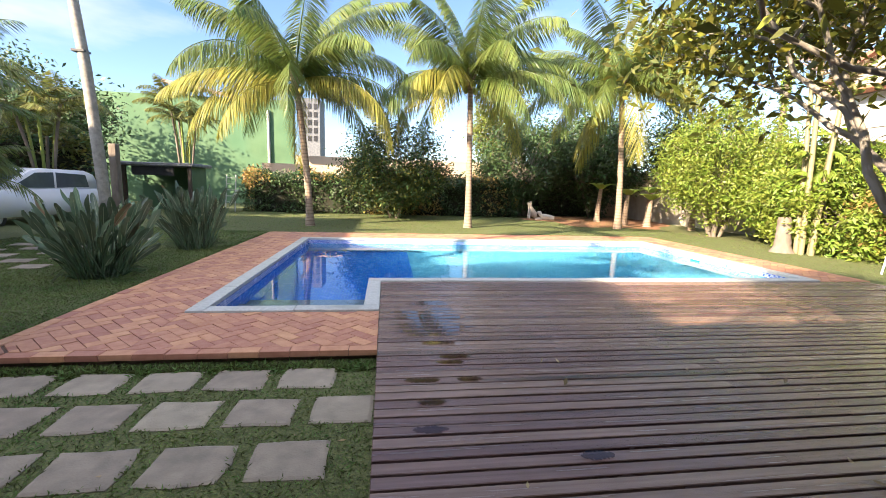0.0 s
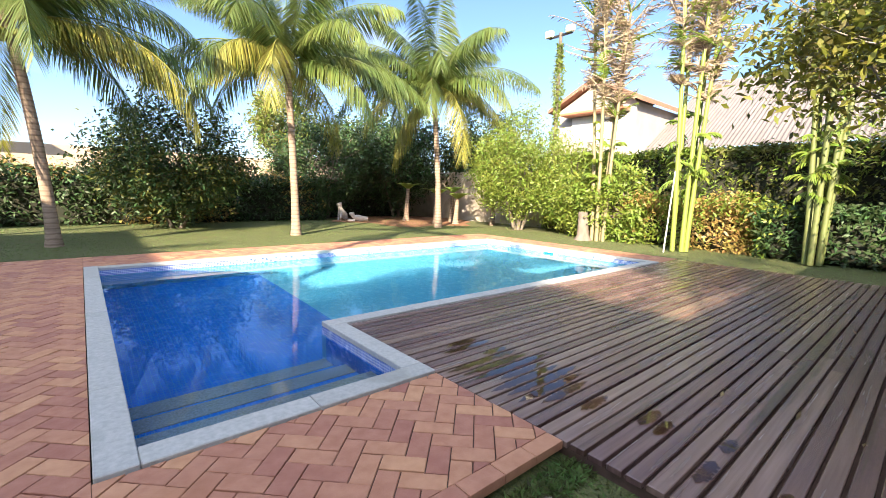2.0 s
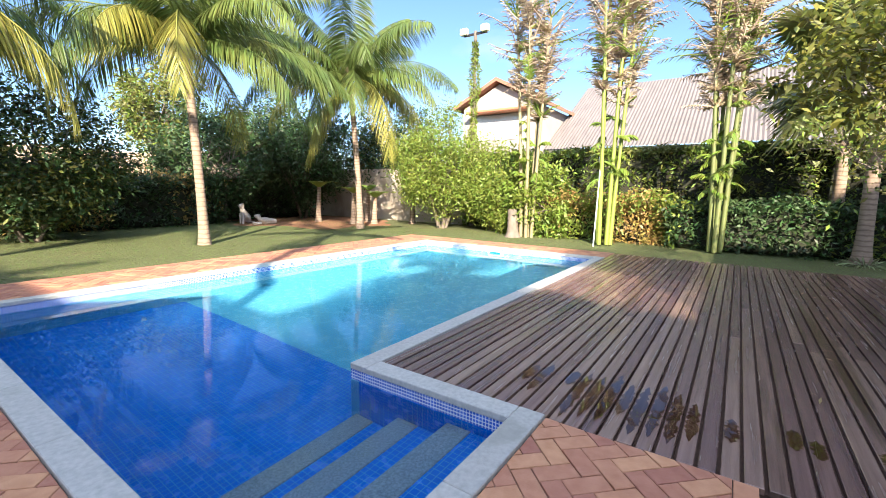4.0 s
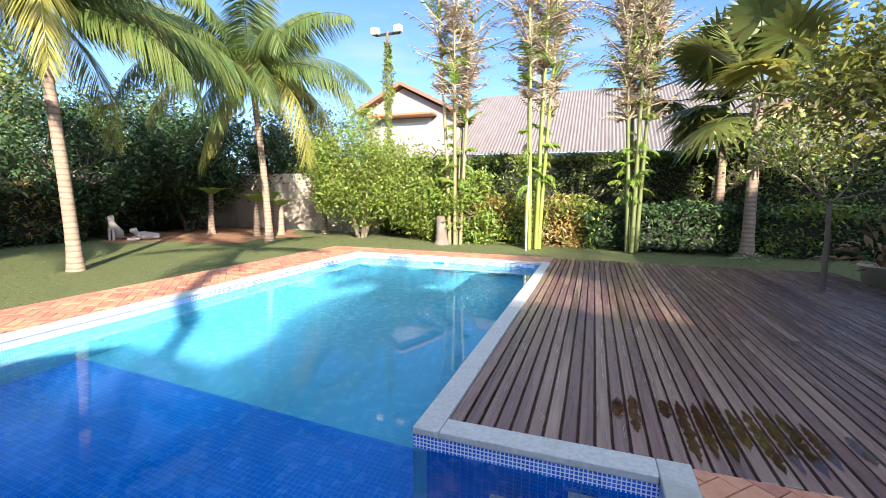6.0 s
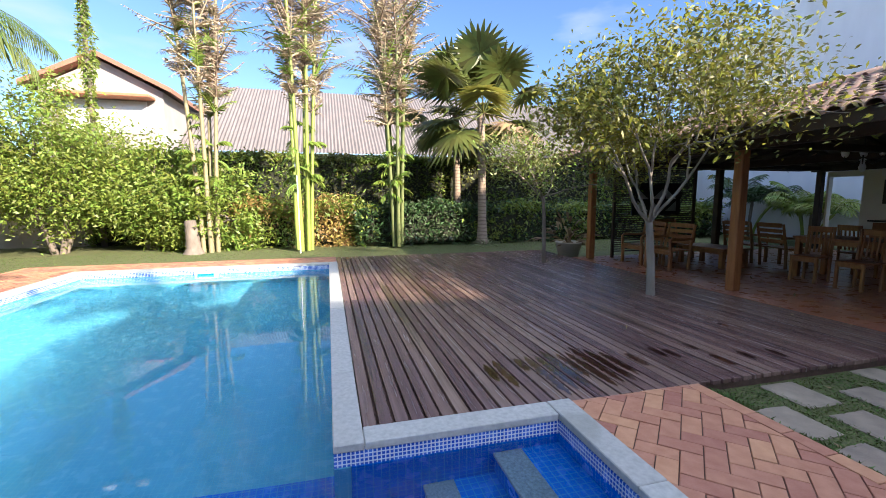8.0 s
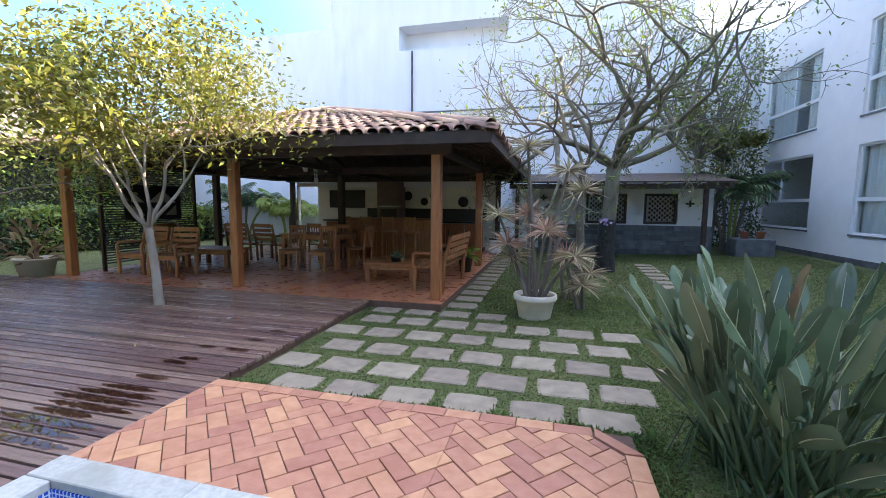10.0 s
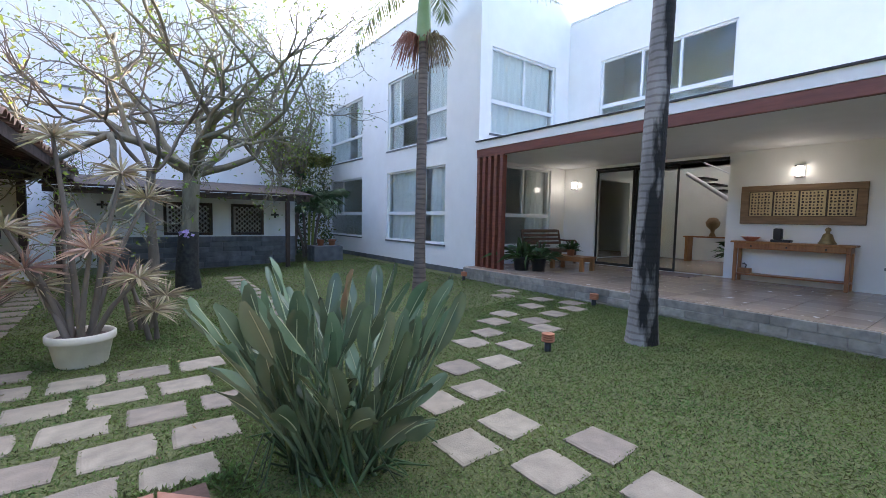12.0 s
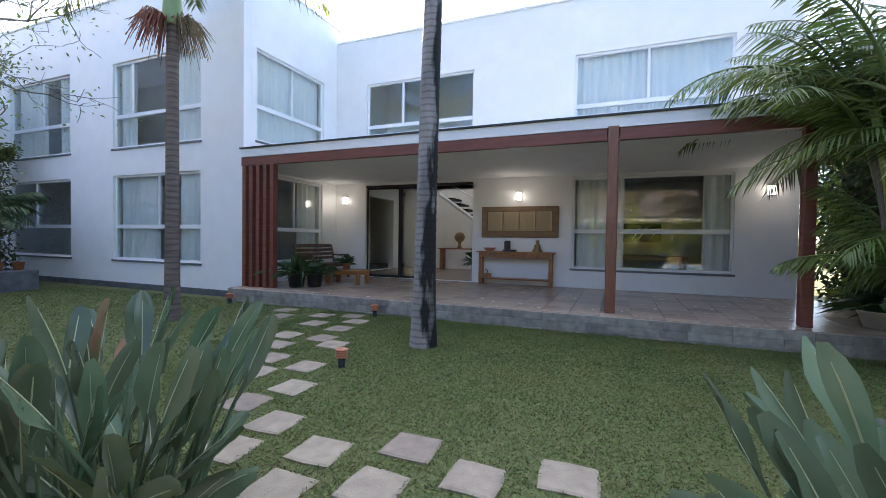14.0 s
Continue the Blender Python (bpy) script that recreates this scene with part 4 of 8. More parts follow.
for x, z, r in ((2.07, 1.74, 0.15), (1.5, 1.55, 0.13), (1.2, 1.76, 0.12), (0.18, 1.55, 0.17)):
    pl = turned("wall_plate", (x, -7.575, z), [(0.001, 0.03), (r * 0.6, 0.028), (r * 0.65, 0.022), (r, 0.012), (r, 0.0), (0.001, 0.0)], M_DARK, "dark round decorative plate on the kitchen wall", "plate")
    tagged(pl, "", "", "wall plates")
    pl.matrix_basis = pose(x, -7.578, z, -90)
bar = thing("bar_counter", (1.7, -5.1, 0.0), "wooden bar counter with plank sides", "bar")
part("top", cuboid(-1.3, 1.3, -0.35, 0.35, 1.02, 1.07, 0.01), M_WOOD_FURN, bar)
for i in range(12):
    part("plank", cuboid(-1.2 + i * 0.2, -1.005 + i * 0.2, 0.2, 0.23, 0.012, 1.02, 0.004), M_WOOD_FURN, bar)
part("carcass", cuboid(-1.2, 1.2, -0.25, 0.199, 0.012, 1.01), M_WOOD_DARK, bar)


def stool(at, turn):
    s = thing("bar_stool", at, "tall dark wooden bar stool with a slatted back", "stool", "bar stools", turn)
    part("seat", cuboid(-0.19, 0.19, -0.19, 0.19, 0.70, 0.74, 0.012), M_WOOD_FURN, s)
    for x in (-0.17, 0.13):
        part("front_leg", cuboid(x, x + 0.04, -0.17, -0.13, 0.0, 0.70, 0.005), M_WOOD_FURN, s)
        part("back_leg", cuboid(x, x + 0.04, 0.13, 0.17, 0.0, 1.12, 0.005), M_WOOD_FURN, s)
    for z in (0.86, 0.98, 1.06):
        part("back_slat", cuboid(-0.13, 0.13, 0.14, 0.16, z, z + 0.05), M_WOOD_FURN, s)
    part("footrest", cuboid(-0.13, 0.13, -0.16, -0.13, 0.25, 0.28), M_WOOD_FURN, s)
    return s


s0 = stool((0.9, -4.45, 0.012), 0)
for x in (1.5, 2.1, 2.7):
    copy_thing(s0, pose(x, -4.42, 0.012, 0, 0, 6 * math.sin(x * 9)))


def dining_chair(at, turn):
    c = thing("dining_chair", at, "wooden dining chair with upright back slats", "chair", "chairs round the dining table", turn)
    part("seat", cuboid(-0.22, 0.22, -0.22, 0.22, 0.43, 0.46, 0.012), M_WOOD_FURN, c)
    for x in (-0.21, 0.165):
        part("front_leg", cuboid(x, x + 0.045, -0.21, -0.165, 0.0, 0.43, 0.006), M_WOOD_FURN, c)
        v, f = tube_arrays([(x + 0.022, 0.19, 0), (x + 0.022, 0.19, 0.45), (x + 0.022, 0.25, 0.96)], [0.028, 0.028, 0.024], 4)
        set_mesh("back_leg", mesh_of("back_leg", v, f), M_WOOD_FURN, c)
    for i in range(5):
        x = -0.14 + i * 0.07
        v, f = tube_arrays([(x, 0.205, 0.5), (x, 0.24, 0.88)], [0.018, 0.018], 4)
        set_mesh("back_slat", mesh_of("back_slat", v, f), M_WOOD_FURN, c)
    part("top_rail", cuboid(-0.165, 0.165, 0.225, 0.265, 0.86, 0.96, 0.01), M_WOOD_FURN, c)
    part("apron", cuboid(-0.165, 0.165, -0.2, -0.18, 0.36, 0.43), M_WOOD_FURN, c)
    return c


low_table((2.6, -2.75, 0.012), 0, 1.5, 0.85, 0.76, "square wooden dining table in the pavilion", M_WOOD_FURN, "dining_table")
c0 = dining_chair((2.85, -2.1, 0.012), 186)
for x, y, r in ((2.1, -2.05, 175), (2.2, -3.4, 4), (2.95, -3.42, -5), (1.55, -2.75, 88)):
    copy_thing(c0, pose(x, y, 0.012, 0, 0, r))
slat_bench((-0.72, -1.3, 0.012), 88, 1.45, "honey-coloured wooden bench with curved arms", M_WOOD_FURN)
low_table((0.25, -1.45, 0.012), 5, 1.0, 0.6, 0.36, "low plank-topped wooden coffee table", M_WOOD_FURN)
for x, y, r in ((5.45, -0.75, 180), (4.65, -0.72, 184), (4.2, -3.3, -8), (5.1, -3.35, 6), (6.0, -2.2, -90)):
    slat_bench((x, y, 0.012), r, 0.68, "wooden armchair with a slatted back and seat", M_WOOD_FURN, "armchairs in the pavilion", True, "armchair")
low_table((4.8, -2.05, 0.012), 0, 1.2, 0.75, 0.42, "dark plank coffee table among the armchairs", M_WOOD_FURN)

screen2 = thing("slatted_screen", (6.42, 0, 0.0), "dark screen of level timber slats with a geometric panel", "screen")
for y in (-0.75, -3.15):
    part("upright", cuboid(-0.03, 0.03, y, y + 0.06, 0.012, 2.2), M_WOOD_DARK, screen2)
for i in range(38):
    part("slat", cuboid(-0.012, 0.012, -3.09, -0.75, 0.15 + i * 0.054, 0.178 + i * 0.054), M_WOOD_DARK, screen2)
bm = bmesh.new()
for i in range(6):
    z = 1.15 + 0.3 * (i % 2)
    y = -2.55 + 0.42 * (i // 2)
    q = [bm.verts.new((-0.05, y + 0.04, z)), bm.verts.new((-0.05, y + 0.36, z)), bm.verts.new((-0.05, y + (0.36 if i % 3 else 0.04), z + 0.26))]
    bm.faces.new(q)
pan = part("panel_board", cuboid(-0.045, -0.014, -2.65, -1.2, 1.05, 1.85, 0.004), M_DARK, screen2)
part("pale_triangles", bm, M_COPING, pan)

ch = thing("chandelier", (2.9, -3.2, 2.05), "hanging chandelier with glass cups", "lamp")
v, f = tube_arrays([(0, 0, 0), (0, 0, 1.55)], [0.012, 0.012], 6)
set_mesh("stem", mesh_of("stem", v, f), M_DARK, ch)
for i in range(6):
    a = i * math.pi / 3
    v, f = tube_arrays([(0, 0, 0.1), (0.15 * math.cos(a), 0.15 * math.sin(a), 0.02), (0.28 * math.cos(a), 0.28 * math.sin(a), 0.1), (0.28 * math.cos(a), 0.28 * math.sin(a), 0.16)], [0.01] * 4, 6)
    arm = set_mesh("arm", mesh_of("arm", v, f), M_DARK, ch, "", True)
    me = lathe([(0.02, 0), (0.05, 0.03), (0.06, 0.12), (0.055, 0.12), (0.04, 0.03)], 12)
    cup = set_mesh("glass_cup", me, M_CURTAIN, arm, "", True)
    cup.location = (0.28 * math.cos(a), 0.28 * math.sin(a), 0.16)
me = lathe([(0.001, -0.12), (0.04, -0.1), (0.055, -0.04), (0.03, 0.05), (0.05, 0.1), (0.001, 0.14)], 14)
set_mesh("body", me, M_CURTAIN, ch, "", True)
bin_ = thing("waste_bin", (-1.0, -6.7, 0.0), "white plastic bin with a dark lid", "bin")
part("body", cuboid(-0.16, 0.16, -0.16, 0.16, 0.0, 0.42, 0.03), M_ALU, bin_)
part("lid", cuboid(-0.17, 0.17, -0.17, 0.17, 0.422, 0.47, 0.02), M_DARK, bin_)

# ---- the tall white building and the garden shed ----
BY = -12.62
wall("wall_building", grid_wall("x", BY, -0.4, -7.6, 7.6, -0.2, 12.4, [(-0.6, 4.25, 8.25, 9.3)]), M_WALL_OLD, "tall white rendered wall of the next building")
wall("wall_building_recess", cuboid(-0.7, 4.35, BY - 1.2, BY - 1.0, 8.0, 9.6), M_WALL_OLD, "back of the recessed opening in the white wall")
wall("wall_building_recess_side", cuboid(-0.9, -0.6, BY - 1.0, BY - 0.41, 7.9, 9.7), M_WALL_OLD, "side of the recessed opening")
wall("wall_building_recess_far_side", cuboid(4.25, 4.5, BY - 1.0, BY - 0.41, 7.9, 9.7), M_WALL_OLD, "far side of the recessed opening")
wall("wall_building_recess_floor", cuboid(-0.59, 4.24, BY - 0.99, BY - 0.41, 8.1, 8.24), M_WALL_OLD, "floor of the recessed opening")
wall("wall_building_recess_head", cuboid(-0.59, 4.24, BY - 0.99, BY - 0.41, 9.31, 9.45), M_WALL_OLD, "head of the recessed opening")
wall("wall_building_east", cuboid(7.602, 12.4, BY - 0.4, BY, -0.2, 9.5), M_WALL_OLD, "lower stepped part of the tall white wall")
wall("wall_building_east_end", cuboid(12.402, 16.5, BY - 0.6, BY - 0.2, -0.2, 8.4), M_WALL_OLD, "lowest part of the tall white wall")
wall("wall_building_west", cuboid(-12.0, -7.602, BY - 0.6, BY - 0.1, -0.2, 8.0), M_WALL_OLD, "white wall between the building and the house")
setting(part("trim_ledge", cuboid(-7.6, 12.4, BY + 0.001, BY + 0.05, 5.52, 5.58), M_STONE), "thin weathered ledge along the white wall", "trim")
v, f = tube_arrays([(3.62, BY + 0.05, 5.6), (3.62, BY + 0.05, 8.2)], [0.035, 0.035], 8)
tagged(set_mesh("drain_pipe", mesh_of("pipe", v, f), M_DARK), "dark drain pipe down the white wall", "pipe")

SY = -8.6
wall("wall_shed", grid_wall("x", SY, -0.2, -7.4, -1.3, 0.86, 2.1, [(-6.42, -5.45, 0.9, 1.86), (-4.95, -3.7, 0.9, 1.86)]), M_WALL_OLD, "white wall of the garden shed with lattice openings")
wall("wall_shed_stone", cuboid(-7.4, -2.2, SY - 0.2, SY + 0.03, -0.1, 0.858), M_STONE, "dark stone base of the garden shed")
wall("wall_shed_back", cuboid(-7.4, -1.3, SY - 1.6, SY - 1.5, -0.1, 2.1), M_ROOM, "back wall of the garden shed")
for x0, x1 in ((-6.42, -5.45), (-4.95, -3.7)):
    lat = setting(new("window_lattice"), "dark wooden lattice window of the shed", "window")
    for d in ((x0, x0 + 0.08, 0.9, 1.86), (x1 - 0.08, x1, 0.9, 1.86)):
        part("frame_side", cuboid(d[0], d[1], SY - 0.14, SY - 0.04, d[2], d[3], 0.004), M_WOOD_DARK, lat)
    for z in (0.9, 1.78):
        part("frame_rail", cuboid(x0 + 0.081, x1 - 0.081, SY - 0.14, SY - 0.04, z, z + 0.08, 0.004), M_WOOD_DARK, lat)
    bm = bmesh.new()
    n = int((x1 - x0 - 0.16) / 0.075)
    for i in range(n):
        for j in range(11):
            xx, zz = x0 + 0.11 + i * 0.075, 1.0 + j * 0.073
            box(bm, xx - 0.026, xx + 0.026, SY - 0.11, SY - 0.095, zz - 0.008, zz + 0.008)
            if (i + j) % 2 == 0:
                box(bm, xx - 0.012, xx + 0.012, SY - 0.112, SY - 0.094, zz, zz + 0.073)
                box(bm, xx - 0.036, xx + 0.036, SY - 0.108, SY - 0.098, zz + 0.02, zz + 0.05)
    part("lattice", bm, M_WOOD_DARK, lat)
shed = thing("shed_roof", (0, 0, 0), "low shed roof of dark timber beams", "roof")
bm = bmesh.new()
q = [(-7.5, -7.05, 2.12), (-1.3, -7.05, 2.12), (-1.3, -10.2, 2.55), (-7.5, -10.2, 2.55)]
lo = [bm.verts.new(p) for p in q]
hi = [bm.verts.new((x, y, z + 0.05)) for x, y, z in q]
bm.faces.new(lo)
bm.faces.new(hi)
for k in range(4):
    bm.faces.new((lo[k], lo[(k + 1) % 4], hi[(k + 1) % 4], hi[k]))
part("roof_sheet", bm, M_WOOD_DARK, shed)
part("front_beam", cuboid(-7.4, -1.35, -7.25, -7.13, 1.96, 2.11, 0.006), M_WOOD_DARK, shed)
for i in range(12):
    part("rafter", cuboid(-7.3 + i * 0.53, -7.22 + i * 0.53, -8.3, -6.95, 2.05, 2.118), M_WOOD_DARK, shed)
for x in (-6.75, -4.1, -1.6):
    sp = thing("shed_post", (x, -7.19, -0.08), "dark round timber post of the shed", "post", "shed posts")
    part("shaft", cuboid(-0.06, 0.06, -0.06, 0.06, 0, 2.04, 0.02), M_WOOD_DARK, sp)
planter = thing("stone_planter", (-8.3, -8.2, 0.0), "low stone planter beside the wing", "planter")
part("body", cuboid(-0.5, 0.5, -0.35, 0.35, -0.1, 0.55, 0.02), M_STONE, planter)
for x in (-8.5, -8.1):
    turned("plant_pot", (x, -8.1, 0.551), [(0.001, 0), (0.09, 0), (0.13, 0.2), (0.14, 0.2), (0.11, 0.19), (0.001, 0.17)], M_TERRA, "small terracotta pot on the planter", "pot")
# small dark ornaments on the shed wall
for x, z in ((-2.35, 1.72), (-2.5, 1.42), (-6.75, 1.55)):
    o = thing("wall_ornament", (x, SY + 0.001, z), "small dark iron wall ornament", "ornament")
    part("plaque", cuboid(-0.12, 0.12, 0, 0.03, -0.03, 0.03, 0.004), M_DARK, o)
    part("cross_bar", cuboid(-0.03, 0.03, 0.031, 0.05, -0.1, 0.1, 0.004), M_DARK, o)

# ---- plants ----


def unit(v):
    return v / (np.linalg.norm(v) + 1e-9)


def frond_arrays(az, elev, length, droop, leaf, count=70, hang=0.45, width=0.04, vee=0.35):
    """One feather frond from the origin: arching rib with hanging leaflets on both sides. Angles in degrees."""
    n = 14
    a = radians(az)
    out = np.array([math.cos(a), math.sin(a), 0.0])
    side0 = np.array([-math.sin(a), math.cos(a), 0.0])
    pts, tan = [np.zeros(3)], []
    for i in range(n):
        s = (i + 0.5) / n
        e = radians(elev - droop * s ** 1.4)
        d = out * math.cos(e) + np.array([0, 0, 1.0]) * math.sin(e)
        tan.append(d)
        pts.append(pts[-1] + d * length / n)
    tan.append(tan[-1])
    pts, tan = np.array(pts), np.array(tan)
    rib = tube_arrays([tuple(p) for p in pts], [0.03 * (1 - 0.85 * i / n) for i in range(n + 1)], 4)
    s = np.linspace(0.10, 0.995, count)
    base = np.stack([np.interp(s, np.linspace(0, 1, n + 1), pts[:, k]) for k in range(3)], 1)
    t = np.stack([np.interp(s, np.linspace(0, 1, n + 1), tan[:, k]) for k in range(3)], 1)
    parts = [rib]
    for sg in (-1, 1):
        jit = RNG.normal(size=(count, 3)) * 0.09
        d = side0 * sg * 0.85 + t * (0.45 + 0.4 * s[:, None]) + np.array([0, 0, -1.0]) * hang + np.cross(t, side0) * 0.0 + np.array([0, 0, vee]) * (1 - s[:, None]) + jit
        d /= np.linalg.norm(d, axis=1)[:, None]
        ln = leaf * np.clip(np.sin(np.pi * (0.12 + 0.84 * s)) ** 0.6, 0.25, 1) * RNG.uniform(0.85, 1.1, count)
        parts.append(blades(base, d, t + RNG.normal(size=(count, 3)) * 0.2, ln, width, 0.38, 3))
    return joined(*parts)


def trunk_arrays(height, r0, r1, lean=(0, 0), rings=26, ridge=0.05, sides=12, flare=1.5):
    pts, rad = [], []
    for i in range(rings * 2 + 1):
        s = i / (rings * 2)
        pts.append((lean[0] * s ** 1.6, lean[1] * s ** 1.6, height * s))
        r = r0 + (r1 - r0) * s
        r *= 1 + (flare - 1) * math.exp(-s * 14) + (ridge if i % 2 else 0)
        rad.append(r)
    return tube_arrays(pts, rad, sides)


def coconut(at, height, lean, seed, label, extra=()):
    """A coconut palm: ringed trunk, arching fronds, a few yellowing ones, and nuts."""
    rng = np.random.default_rng(seed)
    p = thing("coconut_palm", at, label, "palm tree", "coconut palms on the lawn")
    v, f = trunk_arrays(height, 0.118, 0.095, lean, 30, 0.025)
    set_mesh("trunk", mesh_of("trunk", v, f), M_BARK_PALM, p, "", True)
    top = Vector((lean[0], lean[1], height))
    count = 22
    for i in range(count):
        u = i / (count - 1)
        az = i * 137.5 + rng.uniform(-14, 14) + seed * 31
        elev = 80 - 78 * u + rng.uniform(-7, 7)
        droop = 40 + 58 * min(1, u * 1.5) + rng.uniform(-10, 12)
        ln = rng.uniform(4.0, 5.0) * (0.8 if u < 0.15 else 1)
        fr = frond_arrays(az, elev, ln, droop, rng.uniform(0.8, 1.0), 150, rng.uniform(0.75, 1.15), 0.033, 0.3)
        ob = set_mesh("frond", mesh_of("frond", *fr), M_FROND_YELLOW if u > 0.9 else M_FROND, p, "yellowing drooping frond" if u > 0.9 else "")
        ob.location = top
    for az, elev, ln, droop, mat in extra:
        ob = set_mesh("frond", mesh_of("frond", *frond_arrays(az, elev, ln, droop, 0.9, 160, 0.95, 0.036)), mat, p)
        ob.location = top
    for i in range(9):
        a = rng.uniform(0, 6.28)
        me = lathe([(0.001, -0.13), (0.07, -0.1), (0.105, 0.0), (0.08, 0.09), (0.001, 0.13)], 10)
        nut = set_mesh("coconut", me, surf("green_nut", (0.24, 0.28, 0.05), (0.30, 0.25, 0.06), 8, 0.5, 0), p, "", True)
        nut.location = top + Vector((0.22 * math.cos(a), 0.22 * math.sin(a), rng.uniform(-0.4, -0.1)))
    v, f = [], []
    lines = []
    for i in range(14):
        a = i * 2.4
        lines.append(([(0.05 * math.cos(a), 0.05 * math.sin(a), -0.3), (0.13 * math.cos(a), 0.13 * math.sin(a), 0.15), (0.3 * math.cos(a), 0.3 * math.sin(a), 0.4)], [0.05, 0.05, 0.025]))
    sh = set_mesh("frond_bases", mesh_of("bases", *tubes(lines, 6)), M_BARK_PALM, p, "brown fibrous frond bases")
    sh.location = top
    return p


coconut((-2.56, 15.0, -0.07), 4.85, (-0.42, 0.1), 3, "leaning coconut palm with yellowing fronds on the lawn", ((186, 16, 4.4, 62, M_FROND_YELLOW), (222, -8, 3.4, 70, M_FROND_YELLOW), (6, 14, 3.7, 82, M_FROND_YELLOW)))
coconut((3.08, 15.15, -0.07), 5.3, (-0.02, 0.42), 5, "coconut palm with arching green and yellow fronds", ((-28, 16, 4.9, 72, M_FROND), (-60, 2, 3.8, 80, M_FROND), (208, 22, 3.2, 98, M_FROND_YELLOW)))
coconut((9.3, 15.65, -0.07), 5.6, (-0.12, 0.36), 8, "coconut palm with drooping golden fronds and nuts", ((122, -46, 3.6, 36, M_FROND_YELLOW), (165, -40, 3.2, 45, M_FROND_YELLOW), (-22, 26, 2.8, 100, M_FROND_YELLOW), (230, 10, 4.2, 85, M_FROND)))


def fan_palm(at, height, seed, label, count=26):
    rng = np.random.default_rng(seed)
    p = thing("fan_palm", at, label, "palm tree", "fan palms by the hedge")
    v, f = trunk_arrays(height, 0.15, 0.12, (rng.uniform(-0.1, 0.1), 0.05), 22, 0.03)
    set_mesh("trunk", mesh_of("trunk", v, f), M_BARK_PALM, p, "", True)
    for i in range(count):
        u = i / (count - 1)
        az = radians(i * 137.5)
        e = radians(80 - 115 * u + rng.uniform(-8, 8))
        d = np.array([math.cos(az) * math.cos(e), math.sin(az) * math.cos(e), math.sin(e)])
        s = np.array([-math.sin(az), math.cos(az), 0])
        up = np.cross(d, s)
        pl = rng.uniform(1.2, 1.9)
        stem = tube_arrays([(0, 0, 0), tuple(d * pl * 0.5 + np.array([0, 0, 0.05])), tuple(d * pl)], [0.03, 0.022, 0.015], 4)
        n = 44
        w = np.linspace(-2.3, 2.3, n)
        tip = d * pl
        dirs = np.cos(w)[:, None] * d + np.sin(w)[:, None] * s + np.where(np.arange(n) % 2, 0.10, -0.10)[:, None] * up
        ln = 1.12 * (0.75 + 0.25 * np.cos(w * 0.6)) * rng.uniform(0.9, 1.1, n)
        sides = -np.sin(w)[:, None] * d + np.cos(w)[:, None] * s
        fan = blades(np.tile(tip, (n, 1)), dirs, sides, ln, 0.165, 0.12 + 0.3 * u, 3)
        ob = set_mesh("fan_leaf", mesh_of("fan", *joined(stem, fan)), M_FAN if u < 0.6 or i % 3 else (M_DRY if u > 0.85 else M_FROND_YELLOW), p)
        ob.location = (0, 0, height)
    return p


M_FAN = surf("fan_leaf_green", (0.07, 0.10, 0.025), (0.14, 0.15, 0.035), 1.5, 0.4, 0, vary=0.4, island=True, through_light=0.3)
M_DRY = surf("dry_brown_leaves", (0.30, 0.21, 0.11), (0.20, 0.14, 0.075), 3, 0.8, 0, vary=0.4, island=True, through_light=0.2)
fan_palm((11.05, 1.0, -0.07), 4.35, 4, "tall fan palm with a pale ringed trunk", 15)
tuft = np.random.default_rng(3).normal(size=(150, 3))
tuft[:, 2] = np.abs(tuft[:, 2]) * 0.7 + 0.15
tuft /= np.linalg.norm(tuft, axis=1)[:, None]
grass_tuft = tagged(set_mesh("grass_tuft", mesh_of("tuft", *blades(tuft * np.array([0.2, 0.25, 0.0]), tuft, np.cross(tuft, np.random.default_rng(4).normal(size=(150, 3))), 0.42, 0.02, 0.5, 3)), surf("pale_tuft", (0.30, 0.32, 0.17), (0.20, 0.24, 0.10), 6, 0.5, 0, vary=0.4, island=True, through_light=0.2)), "pale striped grass tuft at the foot of the fan palm", "plant")
grass_tuft.location = (10.85, 0.95, -0.07)
fan_palm((13.15, 1.25, -0.07), 4.7, 9, "dark-trunked fan palm with drooping dry leaves", 19)


